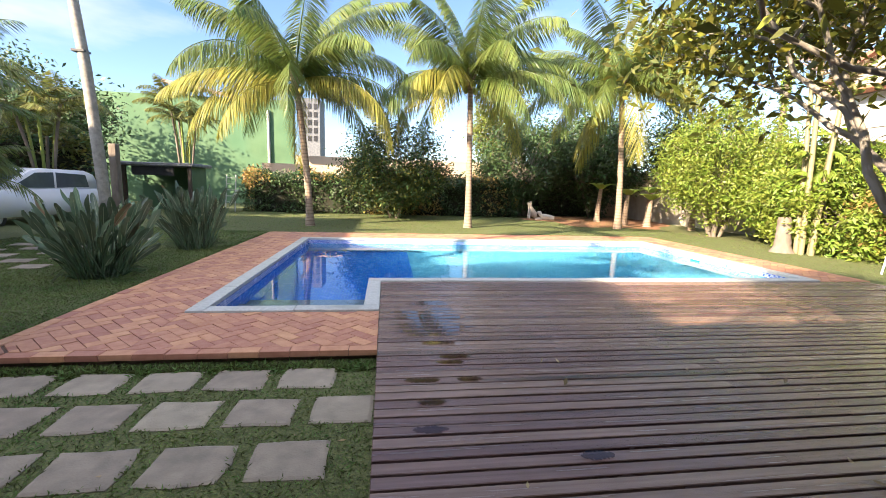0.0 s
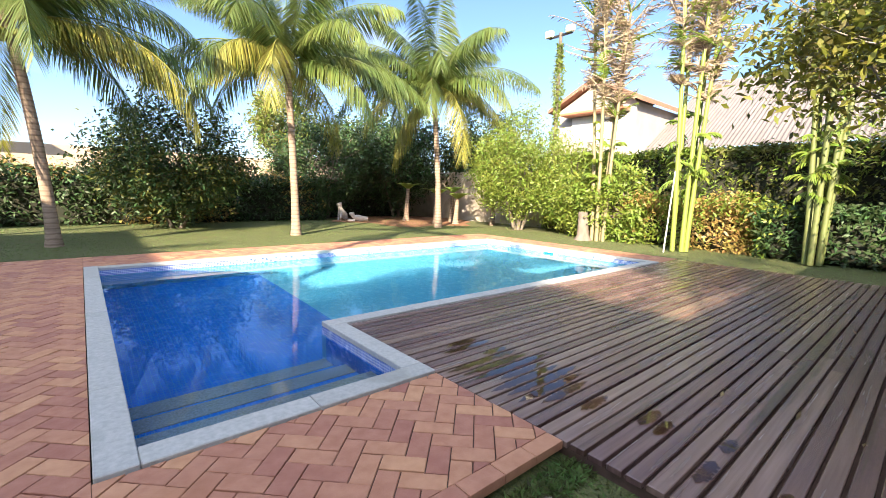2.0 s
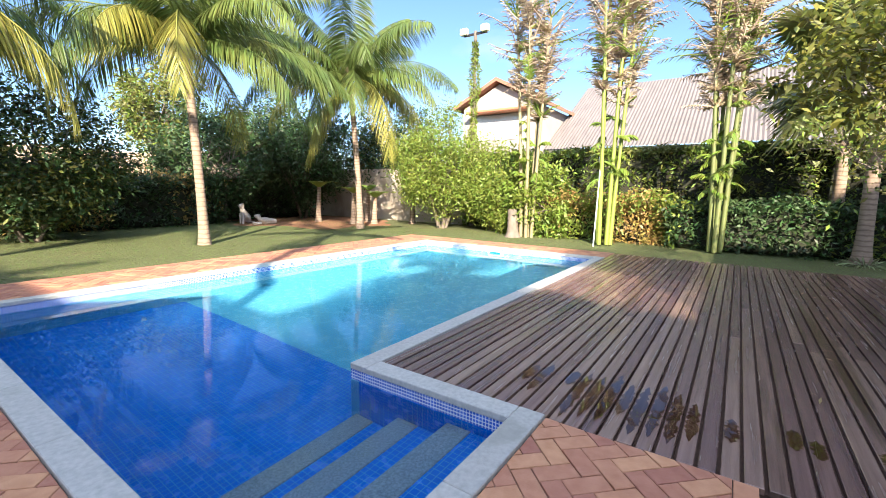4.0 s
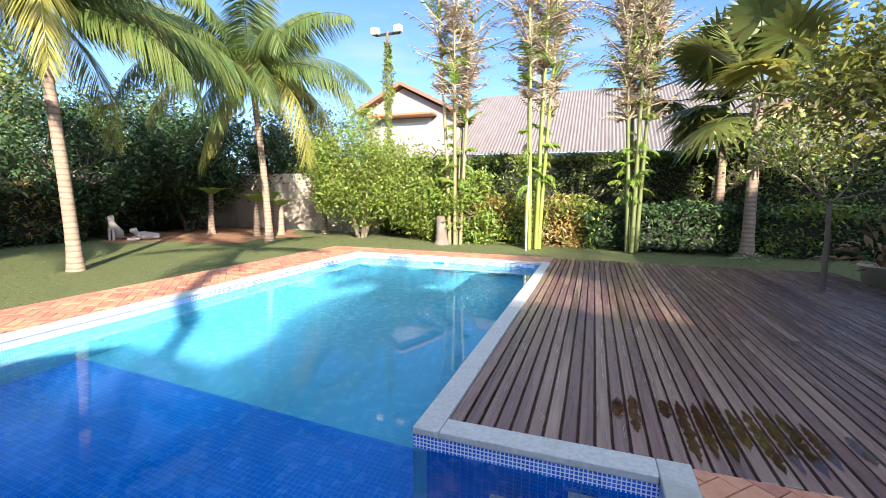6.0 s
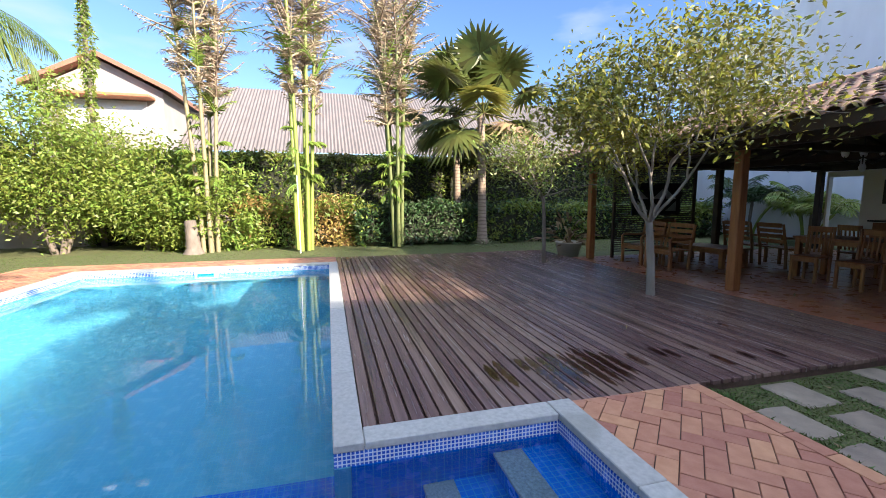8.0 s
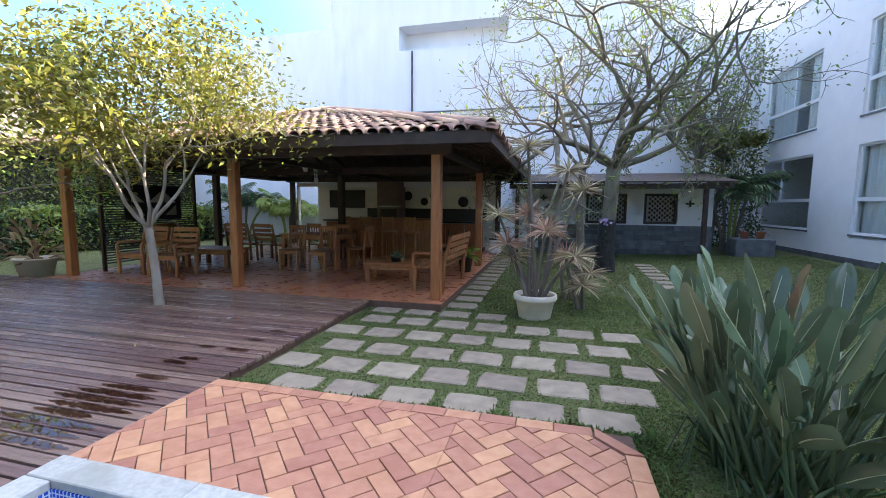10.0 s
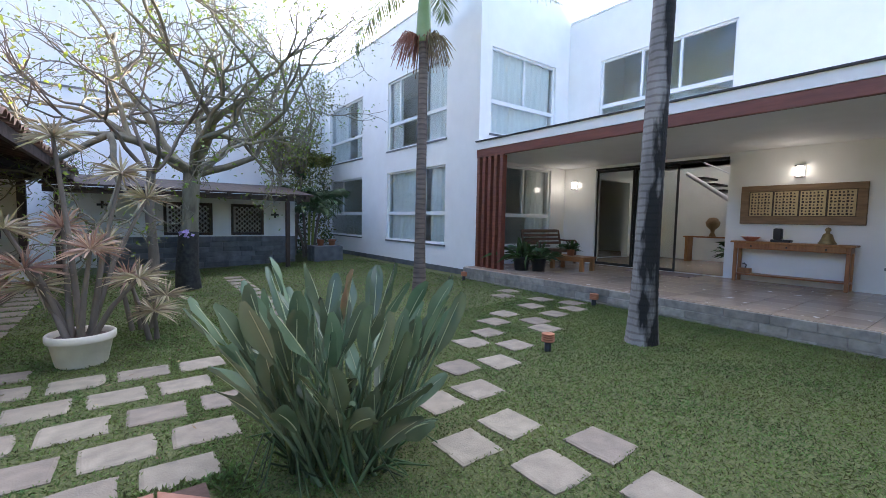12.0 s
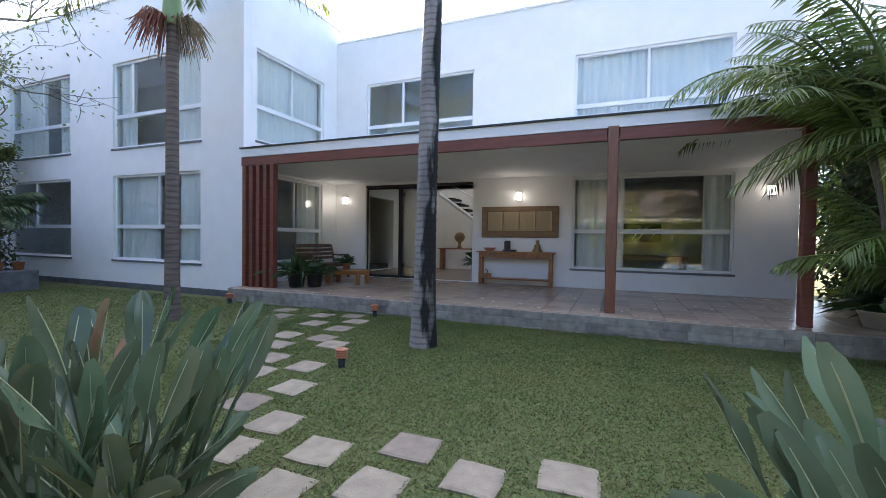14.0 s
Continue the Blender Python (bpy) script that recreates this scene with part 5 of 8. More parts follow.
def royal(at, height, lean, seed, label, dark, girth=0.14):
    rng = np.random.default_rng(seed)
    p = thing("royal_palm", at, label, "palm tree", "royal palms by the porch")
    v, f = trunk_arrays(height, girth, girth * 0.78, lean, 62, 0.03, 16, 1.45)
    set_mesh("trunk", mesh_of("trunk", v, f), dark, p, "", True)
    top = Vector((lean[0], lean[1], height))
    me = lathe([(0.12, 0), (0.155, 0.15), (0.13, 0.7), (0.09, 1.3), (0.05, 1.5)], 14)
    cs = set_mesh("crownshaft", me, surf("green_crownshaft", (0.16, 0.25, 0.09), (0.22, 0.30, 0.12), 4, 0.35, 0.05), p, "smooth green crownshaft", True)
    cs.location = top
    for k in range(3):
        lines = []
        a0 = k * 2.2 + seed
        for i in range(80):
            a = a0 + rng.normal() * 0.45
            r = rng.uniform(0.2, 0.66)
            lines.append(([(0.1 * math.cos(a0), 0.1 * math.sin(a0), 0.05), (r * 0.7 * math.cos(a), r * 0.7 * math.sin(a), 0.12 - rng.uniform(0, 0.12)), (r * math.cos(a), r * math.sin(a), -rng.uniform(0.1, 0.55))], [0.014, 0.009, 0.005]))
        fl = set_mesh("flower_spray", mesh_of("spray", *tubes(lines, 4)), M_DRY if k else surf("red_brown_spray", (0.30, 0.10, 0.06), (0.22, 0.09, 0.05), 8, 0.8, 0), p, "hanging dry flower spray")
        fl.location = top
    for i in range(11):
        u = i / 10
        fr = frond_arrays(i * 137.5 + seed * 20, 75 - 75 * u, 2.8, 60, 0.55, 70, 0.35, 0.04)
        ob = set_mesh("frond", mesh_of("frond", *fr), M_FROND, p)
        ob.location = top + Vector((0, 0, 1.4))
    return p


# grey ringed trunk whose black patches gather on its +y side
M_TRUNK_DARK = surf("black_sided_trunk", (0.34, 0.32, 0.30), (0.15, 0.14, 0.13), 2.2, 0.85, 0.9, 40, stain=(0.012, 0.011, 0.010), stain_scale=2.6, stain_at=(0.58, 0.67), stretch=(1.6, 1.6, 0.45), y_side_shift=0.20, rings=0.085)
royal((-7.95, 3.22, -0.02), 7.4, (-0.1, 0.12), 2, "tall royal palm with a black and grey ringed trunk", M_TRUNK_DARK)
royal((-7.7, -1.4, -0.02), 5.05, (-0.05, -0.05), 6, "royal palm with a green crownshaft and dry flower sprays", surf("ringed_brown_trunk", (0.20, 0.155, 0.13), (0.12, 0.095, 0.08), 3, 0.85, 0.5, 25, stretch=(1, 1, 5), rings=0.10), 0.115)


def branch_out(p, d, r, ln, depth, rng, lines, tips, spread=0.6, shrink=0.74, kids=(2, 3), rise=0.12, wander=0.16):
    """Grows a limb and its twigs; fills lines of (points, radii) and the tips."""
    pts, rad = [p.copy()], [r]
    q = p.copy()
    n = 4 if depth > 1 else 3
    for i in range(n):
        d = (d + Vector(rng.normal(size=3)) * wander + Vector((0, 0, rise * 0.4))).normalized()
        q = q + d * ln / n
        pts.append(q.copy())
        rad.append(r * (1 - 0.35 * (i + 1) / n))
    lines.append((pts, rad))
    if depth == 0:
        tips.append(q)
        return
    if depth <= 2:
        tips.append(pts[2])
    for k in range(int(rng.integers(kids[0], kids[1] + 1))):
        nd = (d + Vector(rng.normal(size=3)) * spread + Vector((0, 0, rise))).normalized()
        branch_out(q, nd, r * 0.62, ln * shrink * rng.uniform(0.8, 1.15), depth - 1, rng, lines, tips, spread, shrink, kids, rise, wander)


def leafy_tree(name, at, trunk_pts, trunk_r, limbs, limb_len, depth, seed, bark, leaf_mat, leaf_size, leaves_per_tip, label, cluster=0.25, group="", category="tree", extra_leaf=None, spread=0.6, rise=0.12, flat=0.8, shrink=0.74):
    rng = np.random.default_rng(seed)
    t = thing(name, at, label, category, group)
    v, f = tube_arrays(trunk_pts, trunk_r, 10)
    set_mesh("trunk", mesh_of("trunk", v, f), bark, t, "", True)
    lines, tips = [], []
    top = Vector(trunk_pts[-1])
    for i in range(limbs):
        a = 2 * math.pi * i / limbs + rng.uniform(-0.3, 0.3)
        d = Vector((math.cos(a) * flat, math.sin(a) * flat, rng.uniform(0.45, 1.0))).normalized()
        branch_out(top - Vector((0, 0, rng.uniform(0, 0.12))), d, trunk_r[-1] * 0.6, limb_len * rng.uniform(0.8, 1.15), depth, rng, lines, tips, spread, shrink, (2, 3), rise)
    set_mesh("branchwork", mesh_of("limbs", *tubes(lines, 5)), bark, t, "", True)
    tp = np.array([tuple(q) for q in tips])
    c = np.repeat(tp, leaves_per_tip, 0) + RNG.normal(size=(len(tp) * leaves_per_tip, 3)) * cluster * np.array([1, 1, 0.75])
    if leaves_per_tip:
        cut = len(c)
        if extra_leaf:
            mask = RNG.random(cut) < 0.35
            set_mesh("crown", mesh_of("crown", *leaf_cloud(c[~mask], leaf_size)), leaf_mat, t, "crown of small leaves")
            set_mesh("pale_leaves", mesh_of("crown", *leaf_cloud(c[mask], leaf_size)), extra_leaf, t, "sunlit yellowish leaves")
        else:
            set_mesh("crown", mesh_of("crown", *leaf_cloud(c, leaf_size)), leaf_mat, t, "crown of small leaves")
    return t


M_LEAF_GOLD = surf("golden_leaves", (0.27, 0.25, 0.035), (0.19, 0.21, 0.032), 1.4, 0.5, 0, vary=0.4, island=True, through_light=0.48)
M_BARK_PALE = surf("pale_bark", (0.32, 0.29, 0.24), (0.20, 0.18, 0.15), 7, 0.9, 0.9, 30, stretch=(1, 1, 0.4))
M_BARK_LICHEN = surf("lichen_bark", (0.24, 0.22, 0.15), (0.11, 0.10, 0.075), 7, 0.9, 0.9, 30, stretch=(1, 1, 0.4))
# two small trees that stand in the deck, and the bare one behind
leafy_tree("deck_tree", (2.76, 1.30, 0.0), [(0, 0, -0.1), (0.01, 0.02, 0.45), (0.04, 0.04, 0.9), (0.06, 0.05, 1.12)], [0.07, 0.058, 0.054, 0.052], 5, 0.80, 4, 21, M_BARK_PALE, M_LEAF_GOLD, 0.074, 64, "small tree with pale bark and yellow-green leaves growing through the deck", 0.26, "deck trees", "tree", M_LEAF_OLIVE, 0.5, 0.2, 0.5)
leafy_tree("deck_tree", (6.15, 1.3, 0.0), [(0, 0, -0.1), (0.02, 0.0, 0.8), (0.05, 0.02, 1.5)], [0.05, 0.04, 0.035], 5, 0.62, 4, 33, M_BARK, M_LEAF_OLIVE, 0.08, 11, "slender tree with olive leaves growing through the deck", 0.26, "deck trees", "tree", M_LEAF_YELLOW, 0.5, 0.14, 0.9)
bt = leafy_tree("bare_tree", (-3.9, -4.6, -0.105), [(0, 0, -0.1), (0.03, 0.02, 0.6), (-0.05, 0.0, 1.4), (-0.08, 0.0, 2.1), (-0.1, 0.0, 2.5)], [0.22, 0.17, 0.16, 0.16, 0.16], 8, 1.55, 6, 12, M_BARK_LICHEN, M_LEAF_YELLOW, 0.07, 2, "large nearly bare tree with a dark trunk and tangled twigs", 0.2, "", "tree", None, 0.66, 0.0, 1.2, 0.74)
v, f = tube_arrays([(0, 0, 0.02), (0.02, 0, 0.5), (-0.02, 0, 1.25)], [0.25, 0.215, 0.19], 12)
set_mesh("black_wrap", mesh_of("wrap", v, f), surf("black_bark_wrap", (0.012, 0.012, 0.012), (0.05, 0.05, 0.045), 14, 0.8, 0.9, 40), bt, "black rough lower trunk")
orc = RNG.normal(size=(16, 3)) * 0.05 + np.array([0.05, 0.27, 1.2])
set_mesh("orchid_flowers", mesh_of("orchid", *leaf_cloud(orc, 0.09, 0.2, 0.1, 0.9)), surf("lilac_petals", (0.55, 0.40, 0.72), (0.62, 0.5, 0.75), 9, 0.5, 0, through_light=0.3), bt, "pale lilac orchid flowers")
leafy_tree("thin_tree", (-3.2, -3.4, -0.105), [(0, 0, -0.1), (-0.05, 0, 0.8), (0.0, -0.05, 1.7), (-0.05, -0.1, 2.4)], [0.10, 0.085, 0.075, 0.07], 4, 1.2, 4, 17, M_BARK, M_LEAF_BRIGHT, 0.09, 1, "crooked bare tree with lichen-grey bark")


def strelitzia(at, seed, count, label, height=1.3, wide=0.29, splay=1.0, broad=1.0):
    """A clump of arching stems, each with one blunt paddle leaf and a pale midrib."""
    rng = np.random.default_rng(seed)
    t = thing("bird_of_paradise", at, label, "plant", "bird of paradise clumps")
    stems, vs, fs, ribs, faded = [], [], [], [], []
    o = 0
    up = np.array([0, 0, 1.0])
    prof = [0.10, 0.46, 0.80, 0.96, 1.0, 0.96, 0.80, 0.34]
    for i in range(count):
        a = rng.uniform(0, 6.283)
        out = np.array([math.cos(a), math.sin(a), 0.0])
        rad = math.sqrt(rng.uniform(0, 1)) * wide
        dirn = a + rng.normal() * 0.9
        way = np.array([math.cos(dirn), math.sin(dirn), 0.0])
        lean = (rng.uniform(0.0, 0.22) + rad * 0.75) * splay
        low = rng.random()
        arch = (rng.uniform(0.0, 0.30) if low > 0.26 else rng.uniform(0.4, 1.5)) * splay
        h = height * ((0.28 + 0.40 * rng.random() ** 0.8) if low > 0.26 else rng.uniform(0.16, 0.42))
        ln, w = rng.uniform(0.33, 0.47) * height / 1.3 * broad, rng.uniform(0.085, 0.125) * broad
        pos, pts, dirs = out * rad, [out * rad], []
        twist = np.array([-math.sin(a), math.cos(a), 0]) * rng.normal() * 0.10
        for k in range(12):
            s = (k + 0.5) / 12
            d = unit(up + way * (lean + arch * s ** 1.5) + twist * s)
            step = h / 5 if k < 5 else ln / 7
            pos = pos + d * step
            pts.append(pos)
            dirs.append(d)
        stems.append(([tuple(p) for p in pts[:7]], [0.015, 0.014, 0.013, 0.012, 0.010, 0.008, 0.006]))
        face = unit(rng.normal(size=3) + way * 0.3)
        fold = rng.uniform(0.10, 0.42)
        for k, pw in enumerate(prof):
            c, d = pts[5 + k], dirs[min(11, 5 + k)]
            sd = unit(np.cross(d, face))
            nm = np.cross(sd, d)
            curl = 0.012 * math.sin(k * 1.3 + i)
            vs += [c - sd * w * 0.5 * pw + nm * (w * fold * pw + curl * pw), c, c + sd * w * 0.5 * pw + nm * (w * fold * pw - curl * pw)]
        ribs.append(([tuple(p) for p in pts[6:12]], [0.0042, 0.004, 0.0036, 0.003, 0.0025, 0.0015]))
        into = faded if i % 57 == 11 else fs
        for k in range(len(prof) - 1):
            into += [(o + 3 * k, o + 3 * k + 1, o + 3 * k + 4, o + 3 * k + 3), (o + 3 * k + 1, o + 3 * k + 2, o + 3 * k + 5, o + 3 * k + 4)]
        o += 3 * len(prof)
    set_mesh("stems", mesh_of("stems", *tubes(stems, 5)), M_BIRD, t, "stiff green leaf stems")
    set_mesh("leaves", mesh_of("leaves", vs, fs), M_BIRD, t, "grey-green paddle-shaped leaves", True)
    old = sorted({q for face in faded for q in face})
    place = {q: n for n, q in enumerate(old)}
    set_mesh("withered_leaves", mesh_of("withered", [vs[q] for q in old], [[place[q] for q in face] for face in faded]), M_WITHER, t, "withered reddish brown leaves", True)
    set_mesh("midribs", mesh_of("midribs", *tubes(ribs, 4)), M_RIB, t, "pale leaf midribs")
    dry = []
    for i in range(34):
        a, r1 = rng.uniform(0, 6.283), rng.uniform(0.16, 0.34)
        dry.append(([(wide * 0.8 * math.cos(a), wide * 0.8 * math.sin(a), 0), ((wide + r1 * 0.5) * math.cos(a), (wide + r1 * 0.5) * math.sin(a), rng.uniform(0.1, 0.3)), ((wide + r1) * math.cos(a + 0.2), (wide + r1) * math.sin(a + 0.2), rng.uniform(0.02, 0.12))], [0.009, 0.008, 0.004]))
    set_mesh("dry_stalks", mesh_of("dry", *tubes(dry, 4)), M_LEAF_DARK, t, "dark bent stalks at the foot")
    return t


M_WITHER = surf("withered_leaf", (0.26, 0.13, 0.06), (0.16, 0.15, 0.06), 9, 0.55, 0.2, 40)
M_RIB = surf("pale_midrib", (0.36, 0.42, 0.24), (0.44, 0.46, 0.26), 6, 0.45, 0)
strelitzia((-4.02, 3.3, -0.105), 4, 118, "dense clump of bird of paradise plants with grey-green leaves", 1.42, 0.36, 1.28, 0.95)
strelitzia((-4.3, 6.75, -0.12), 6, 120, "broad clump of bird of paradise plants with long leaves", 1.42, 0.32, 1.4, 0.95)
strelitzia((-4.05, 9.5, -0.06), 9, 120, "dark green clump of bird of paradise plants on the lawn", 1.5, 0.32, 1.2, 0.9)


def rosette(n, length, seed, width=0.022):
    rng = np.random.default_rng(seed)
    d = rng.normal(size=(n, 3))
    d[:, 2] = np.abs(d[:, 2]) * 0.9 - 0.25
    d /= np.linalg.norm(d, axis=1)[:, None]
    s = np.cross(d, rng.normal(size=(n, 3)))
    s /= np.linalg.norm(s, axis=1)[:, None]
    return blades(np.zeros((n, 3)), d, s, length * rng.uniform(0.75, 1.1, n), width, 0.22, 3)


M_DRAC = surf("dracaena_leaf", (0.42, 0.38, 0.22), (0.34, 0.26, 0.18), 3, 0.5, 0, vary=0.35, island=True, through_light=0.25)
M_DRAC_RED = surf("dracaena_red_leaf", (0.46, 0.25, 0.19), (0.40, 0.31, 0.22), 3, 0.5, 0, vary=0.3, island=True, through_light=0.25)


def dracaena(name, at, stems, label, pot_r=0.0):
    t = thing(name, at, label, "potted plant" if pot_r else "plant")
    base = 0.0
    if pot_r:
        me = lathe([(0.001, 0), (pot_r * 0.72, 0), (pot_r * 0.76, 0.02), (pot_r * 0.92, 0.25), (pot_r, 0.26), (pot_r * 1.03, 0.28), (pot_r * 1.03, 0.33), (pot_r * 0.98, 0.345), (pot_r * 0.9, 0.33), (pot_r * 0.88, 0.28)], 36)
        set_mesh("pot", me, M_POT, t, "cream round planter with a rolled rim", True)
        me = lathe([(0.001, 0.29), (pot_r * 0.5, 0.295), (pot_r * 0.885, 0.28)], 24)
        set_mesh("soil", me, M_JOINT, t)
        base = 0.28
    for i, (x, y, h, lx, ly) in enumerate(stems):
        v, f = tube_arrays([(x, y, base), (x + lx * 0.4, y + ly * 0.4, base + h * 0.5), (x + lx, y + ly, base + h)], [0.035, 0.026, 0.018], 7)
        set_mesh("stem", mesh_of("stem", v, f), M_BARK, t, "", True)
        ro = set_mesh("rosette", mesh_of("rosette", *rosette(75, 0.36, i + 3)), M_DRAC_RED if i % 2 and h < 1.2 else M_DRAC, t, "spiky rosette of narrow striped leaves")
        ro.location = (x + lx, y + ly, base + h)
        tagged(ro, "", "", "", "stuff")
    return t


dracaena("potted_dracaena", (-2.46, 0.1, -0.105), [(0, 0, 2.05, 0.15, 0.1), (0.08, 0.02, 1.15, 0.05, -0.2), (-0.08, 0, 1.75, -0.3, 0.0), (0.05, -0.08, 0.75, 0.35, 0.15), (-0.1, 0.05, 0.62, -0.4, 0.15), (0, 0.1, 0.95, -0.12, 0.25), (0.1, 0.1, 0.55, 0.25, -0.2), (-0.06, -0.1, 1.5, -0.55, -0.3), (0.1, 0, 1.15, 0.42, 0.1)], "spiky striped dracaena in a cream round planter on the lawn", 0.29)
dracaena("dracaena", (-3.15, -0.55, -0.105), [(0, 0, 0.38, 0.03, 0.05), (0.08, 0, 0.8, 0.2, -0.1)], "spiky dracaena with pinkish leaves growing in the lawn")
dracaena("dracaena", (-3.0, -1.2, -0.105), [(0, 0, 0.7, 0.1, 0.05), (0.1, 0, 1.2, 0.25, -0.1), (-0.1, 0, 0.45, -0.2, 0)], "reddish dracaena beneath the bare tree")


def bush_pot(at, label, pot, r, h, leaf, size, n, seed, spread=1.0, category="potted plant"):
    t = thing("potted_plant", at, label, category)
    me = lathe([(0.001, 0), (r * 0.75, 0), (r, h), (r * 1.06, h), (r * 1.06, h * 1.08), (r * 0.93, h * 1.06), (r * 0.9, h * 0.9), (0.001, h * 0.9)], 20)
    set_mesh("pot", me, pot, t, "", True)
    rng = np.random.default_rng(seed)
    d = rng.normal(size=(n, 3))
    d[:, 2] = np.abs(d[:, 2]) + 0.4
    d /= np.linalg.norm(d, axis=1)[:, None]
    s = np.cross(d, rng.normal(size=(n, 3)))
    s /= np.linalg.norm(s, axis=1)[:, None]
    b = np.zeros((n, 3)) + np.array([0, 0, h * 0.9]) + rng.normal(size=(n, 3)) * np.array([r * 0.4, r * 0.4, 0.02])
    b2 = b + d * rng.uniform(0, 0.5, n)[:, None] * size * spread
    set_mesh("leaves", mesh_of("leaves", *blades(b2, d, s, size * rng.uniform(0.7, 1.1, n), size * 0.16, 0.5, 3)), leaf, t, "arching green leaves")
    return t


bush_pot((-0.85, -2.95, 0.012), "yellow-green leafy plant in a black pot", M_BLACKPOT, 0.16, 0.3, M_LEAF_YELLOW, 0.36, 60, 3, 1.4)
bush_pot((-10.35, -1.05, FZ), "dark arching plant in a black pot on the porch", M_BLACKPOT, 0.2, 0.3, M_LEAF_DARK, 0.55, 70, 4)
bush_pot((-10.6, -0.75, FZ), "leafy plant in a black pot beside the slat screen", M_BLACKPOT, 0.18, 0.28, M_LEAF_DARK, 0.5, 60, 5)
bush_pot((-11.6, -0.6, FZ + 0.34), "small fern in a clay pot on the coffee table", M_TERRA, 0.1, 0.14, M_LEAF_DARK, 0.3, 70, 6)
bush_pot((0.2, -1.45, 0.372), "small grey-green plant on the coffee table", M_DARK, 0.09, 0.08, M_BIRD, 0.2, 60, 7)
bush_pot((7.4, -0.1, -0.06), "thin bare shrub in a cream round planter by the deck", M_POT, 0.34, 0.36, M_DRY, 0.5, 70, 8, 2.6)
bush_pot((-10.3, 9.0, FZ), "potted shrub in a white pot at the porch end", M_POT, 0.3, 0.22, M_LEAF_DARK, 0.6, 110, 12)
bush_pot((-15.6, 1.6, FZ), "dark leafy plant in the hall", M_TERRA, 0.2, 0.35, M_LEAF_DARK, 0.6, 60, 14)
grassy = thing("grass_clump", (12.1, 0.5, -0.07), "tuft of long pale grass at the fan palm's foot", "plant")
d = RNG.normal(size=(260, 3)); d[:, 2] = np.abs(d[:, 2]) * 0.8 + 0.3
d /= np.linalg.norm(d, axis=1)[:, None]
s = np.cross(d, RNG.normal(size=(260, 3))); s /= np.linalg.norm(s, axis=1)[:, None]
set_mesh("tuft", mesh_of("tuft", *blades(RNG.normal(size=(260, 3)) * np.array([0.2, 0.3, 0.0]), d, s, 0.6, 0.03, 0.5, 3)), M_BIRD, grassy)


def hedge(name, x0, x1, y0, y1, h, n, leaf, size, label, mat2=None, share=0.3, wob=0.25, core=True, category="hedge"):
    """A clipped or loose hedge: a near-black box for its inner shade, and thousands of leaves on an uneven outside."""
    t = thing(name, ((x0 + x1) / 2, (y0 + y1) / 2, -0.06), label, category)
    lx, ly = (x1 - x0) / 2, (y1 - y0) / 2
    p = RNG.uniform(-1, 1, size=(n, 3))
    face = RNG.random(n)
    ax = np.where(face < 0.35, 2, np.where(face < 0.35 + 0.65 * lx / (lx + ly), 1, 0))
    sg = np.where(RNG.random(n) < 0.5, -1.0, 1.0)
    p[np.arange(n), ax] = np.where(ax == 2, 1.0, sg)
    q = np.stack([p[:, 0] * lx, p[:, 1] * ly, (p[:, 2] * 0.5 + 0.5) * h], 1)
    bump = np.array([noise.noise(Vector((a * 0.9 + x0, b * 0.9 + y0, c * 0.9))) + 0.5 * noise.noise(Vector((a * 2.6, b * 2.6 + x0, c * 2.6))) for a, b, c in q])
    out = np.zeros_like(q)
    out[np.arange(n), ax] = np.where(ax == 2, 1.0, sg)
    q += out * (bump * wob - RNG.random(n) * wob * 0.9)[:, None]
    q += RNG.normal(size=q.shape) * size * 0.5
    q[:, 2] = np.maximum(q[:, 2], 0.03)
    if mat2:
        mask = np.array([noise.noise(Vector((a * 0.5 + 9, b * 0.5, c * 0.6))) for a, b, c in q]) + RNG.normal(size=n) * 0.15 > 0.35 - share
        set_mesh("foliage", mesh_of("foliage", *leaf_cloud(q[~mask], size)), leaf, t)
        set_mesh("new_growth", mesh_of("foliage", *leaf_cloud(q[mask], size)), mat2, t, "patches of differently coloured leaves")
    else:
        set_mesh("foliage", mesh_of("foliage", *leaf_cloud(q, size)), leaf, t)
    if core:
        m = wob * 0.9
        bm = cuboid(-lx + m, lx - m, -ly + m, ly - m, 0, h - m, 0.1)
        part("dark_core_box", bm, M_CORE, t, "near-black box for the shade inside")
    return t


# near-black colour stands for the shade deep in the hedges
M_CORE = surf("hedge_inner_shade", (0.015, 0.022, 0.010), (0.025, 0.022, 0.012), 6, 0.95, 0.8, 20)
M_LEAF_RED = surf("reddish_leaves", (0.34, 0.20, 0.07), (0.28, 0.24, 0.06), 3, 0.5, 0, vary=0.35, island=True, through_light=0.3)
# east side
hedge("hedge_east_dark", 11.3, 12.7, -9.5, 5.2, 1.35, 26000, M_LEAF_DARK, 0.13, "dark glossy loose hedge along the garden's edge", M_LEAF_BRIGHT, 0.12, 0.3)
hedge("hedge_east_golden", 11.4, 12.9, 5.2, 8.9, 1.5, 13000, M_LEAF_YELLOW, 0.12, "yellow-green shrub hedge with reddish shoots", M_LEAF_RED, 0.08, 0.6)
wall("wall_garden_east", cuboid(13.7, 13.9, -12.4, 24.0, -0.1, 2.5), surf("pale_garden_wall", (0.50, 0.45, 0.37), (0.42, 0.37, 0.30), 2, 0.9, 0.3, 40, stain=(0.25, 0.2, 0.15), stain_scale=0.8), "pale rendered garden wall along the east side")
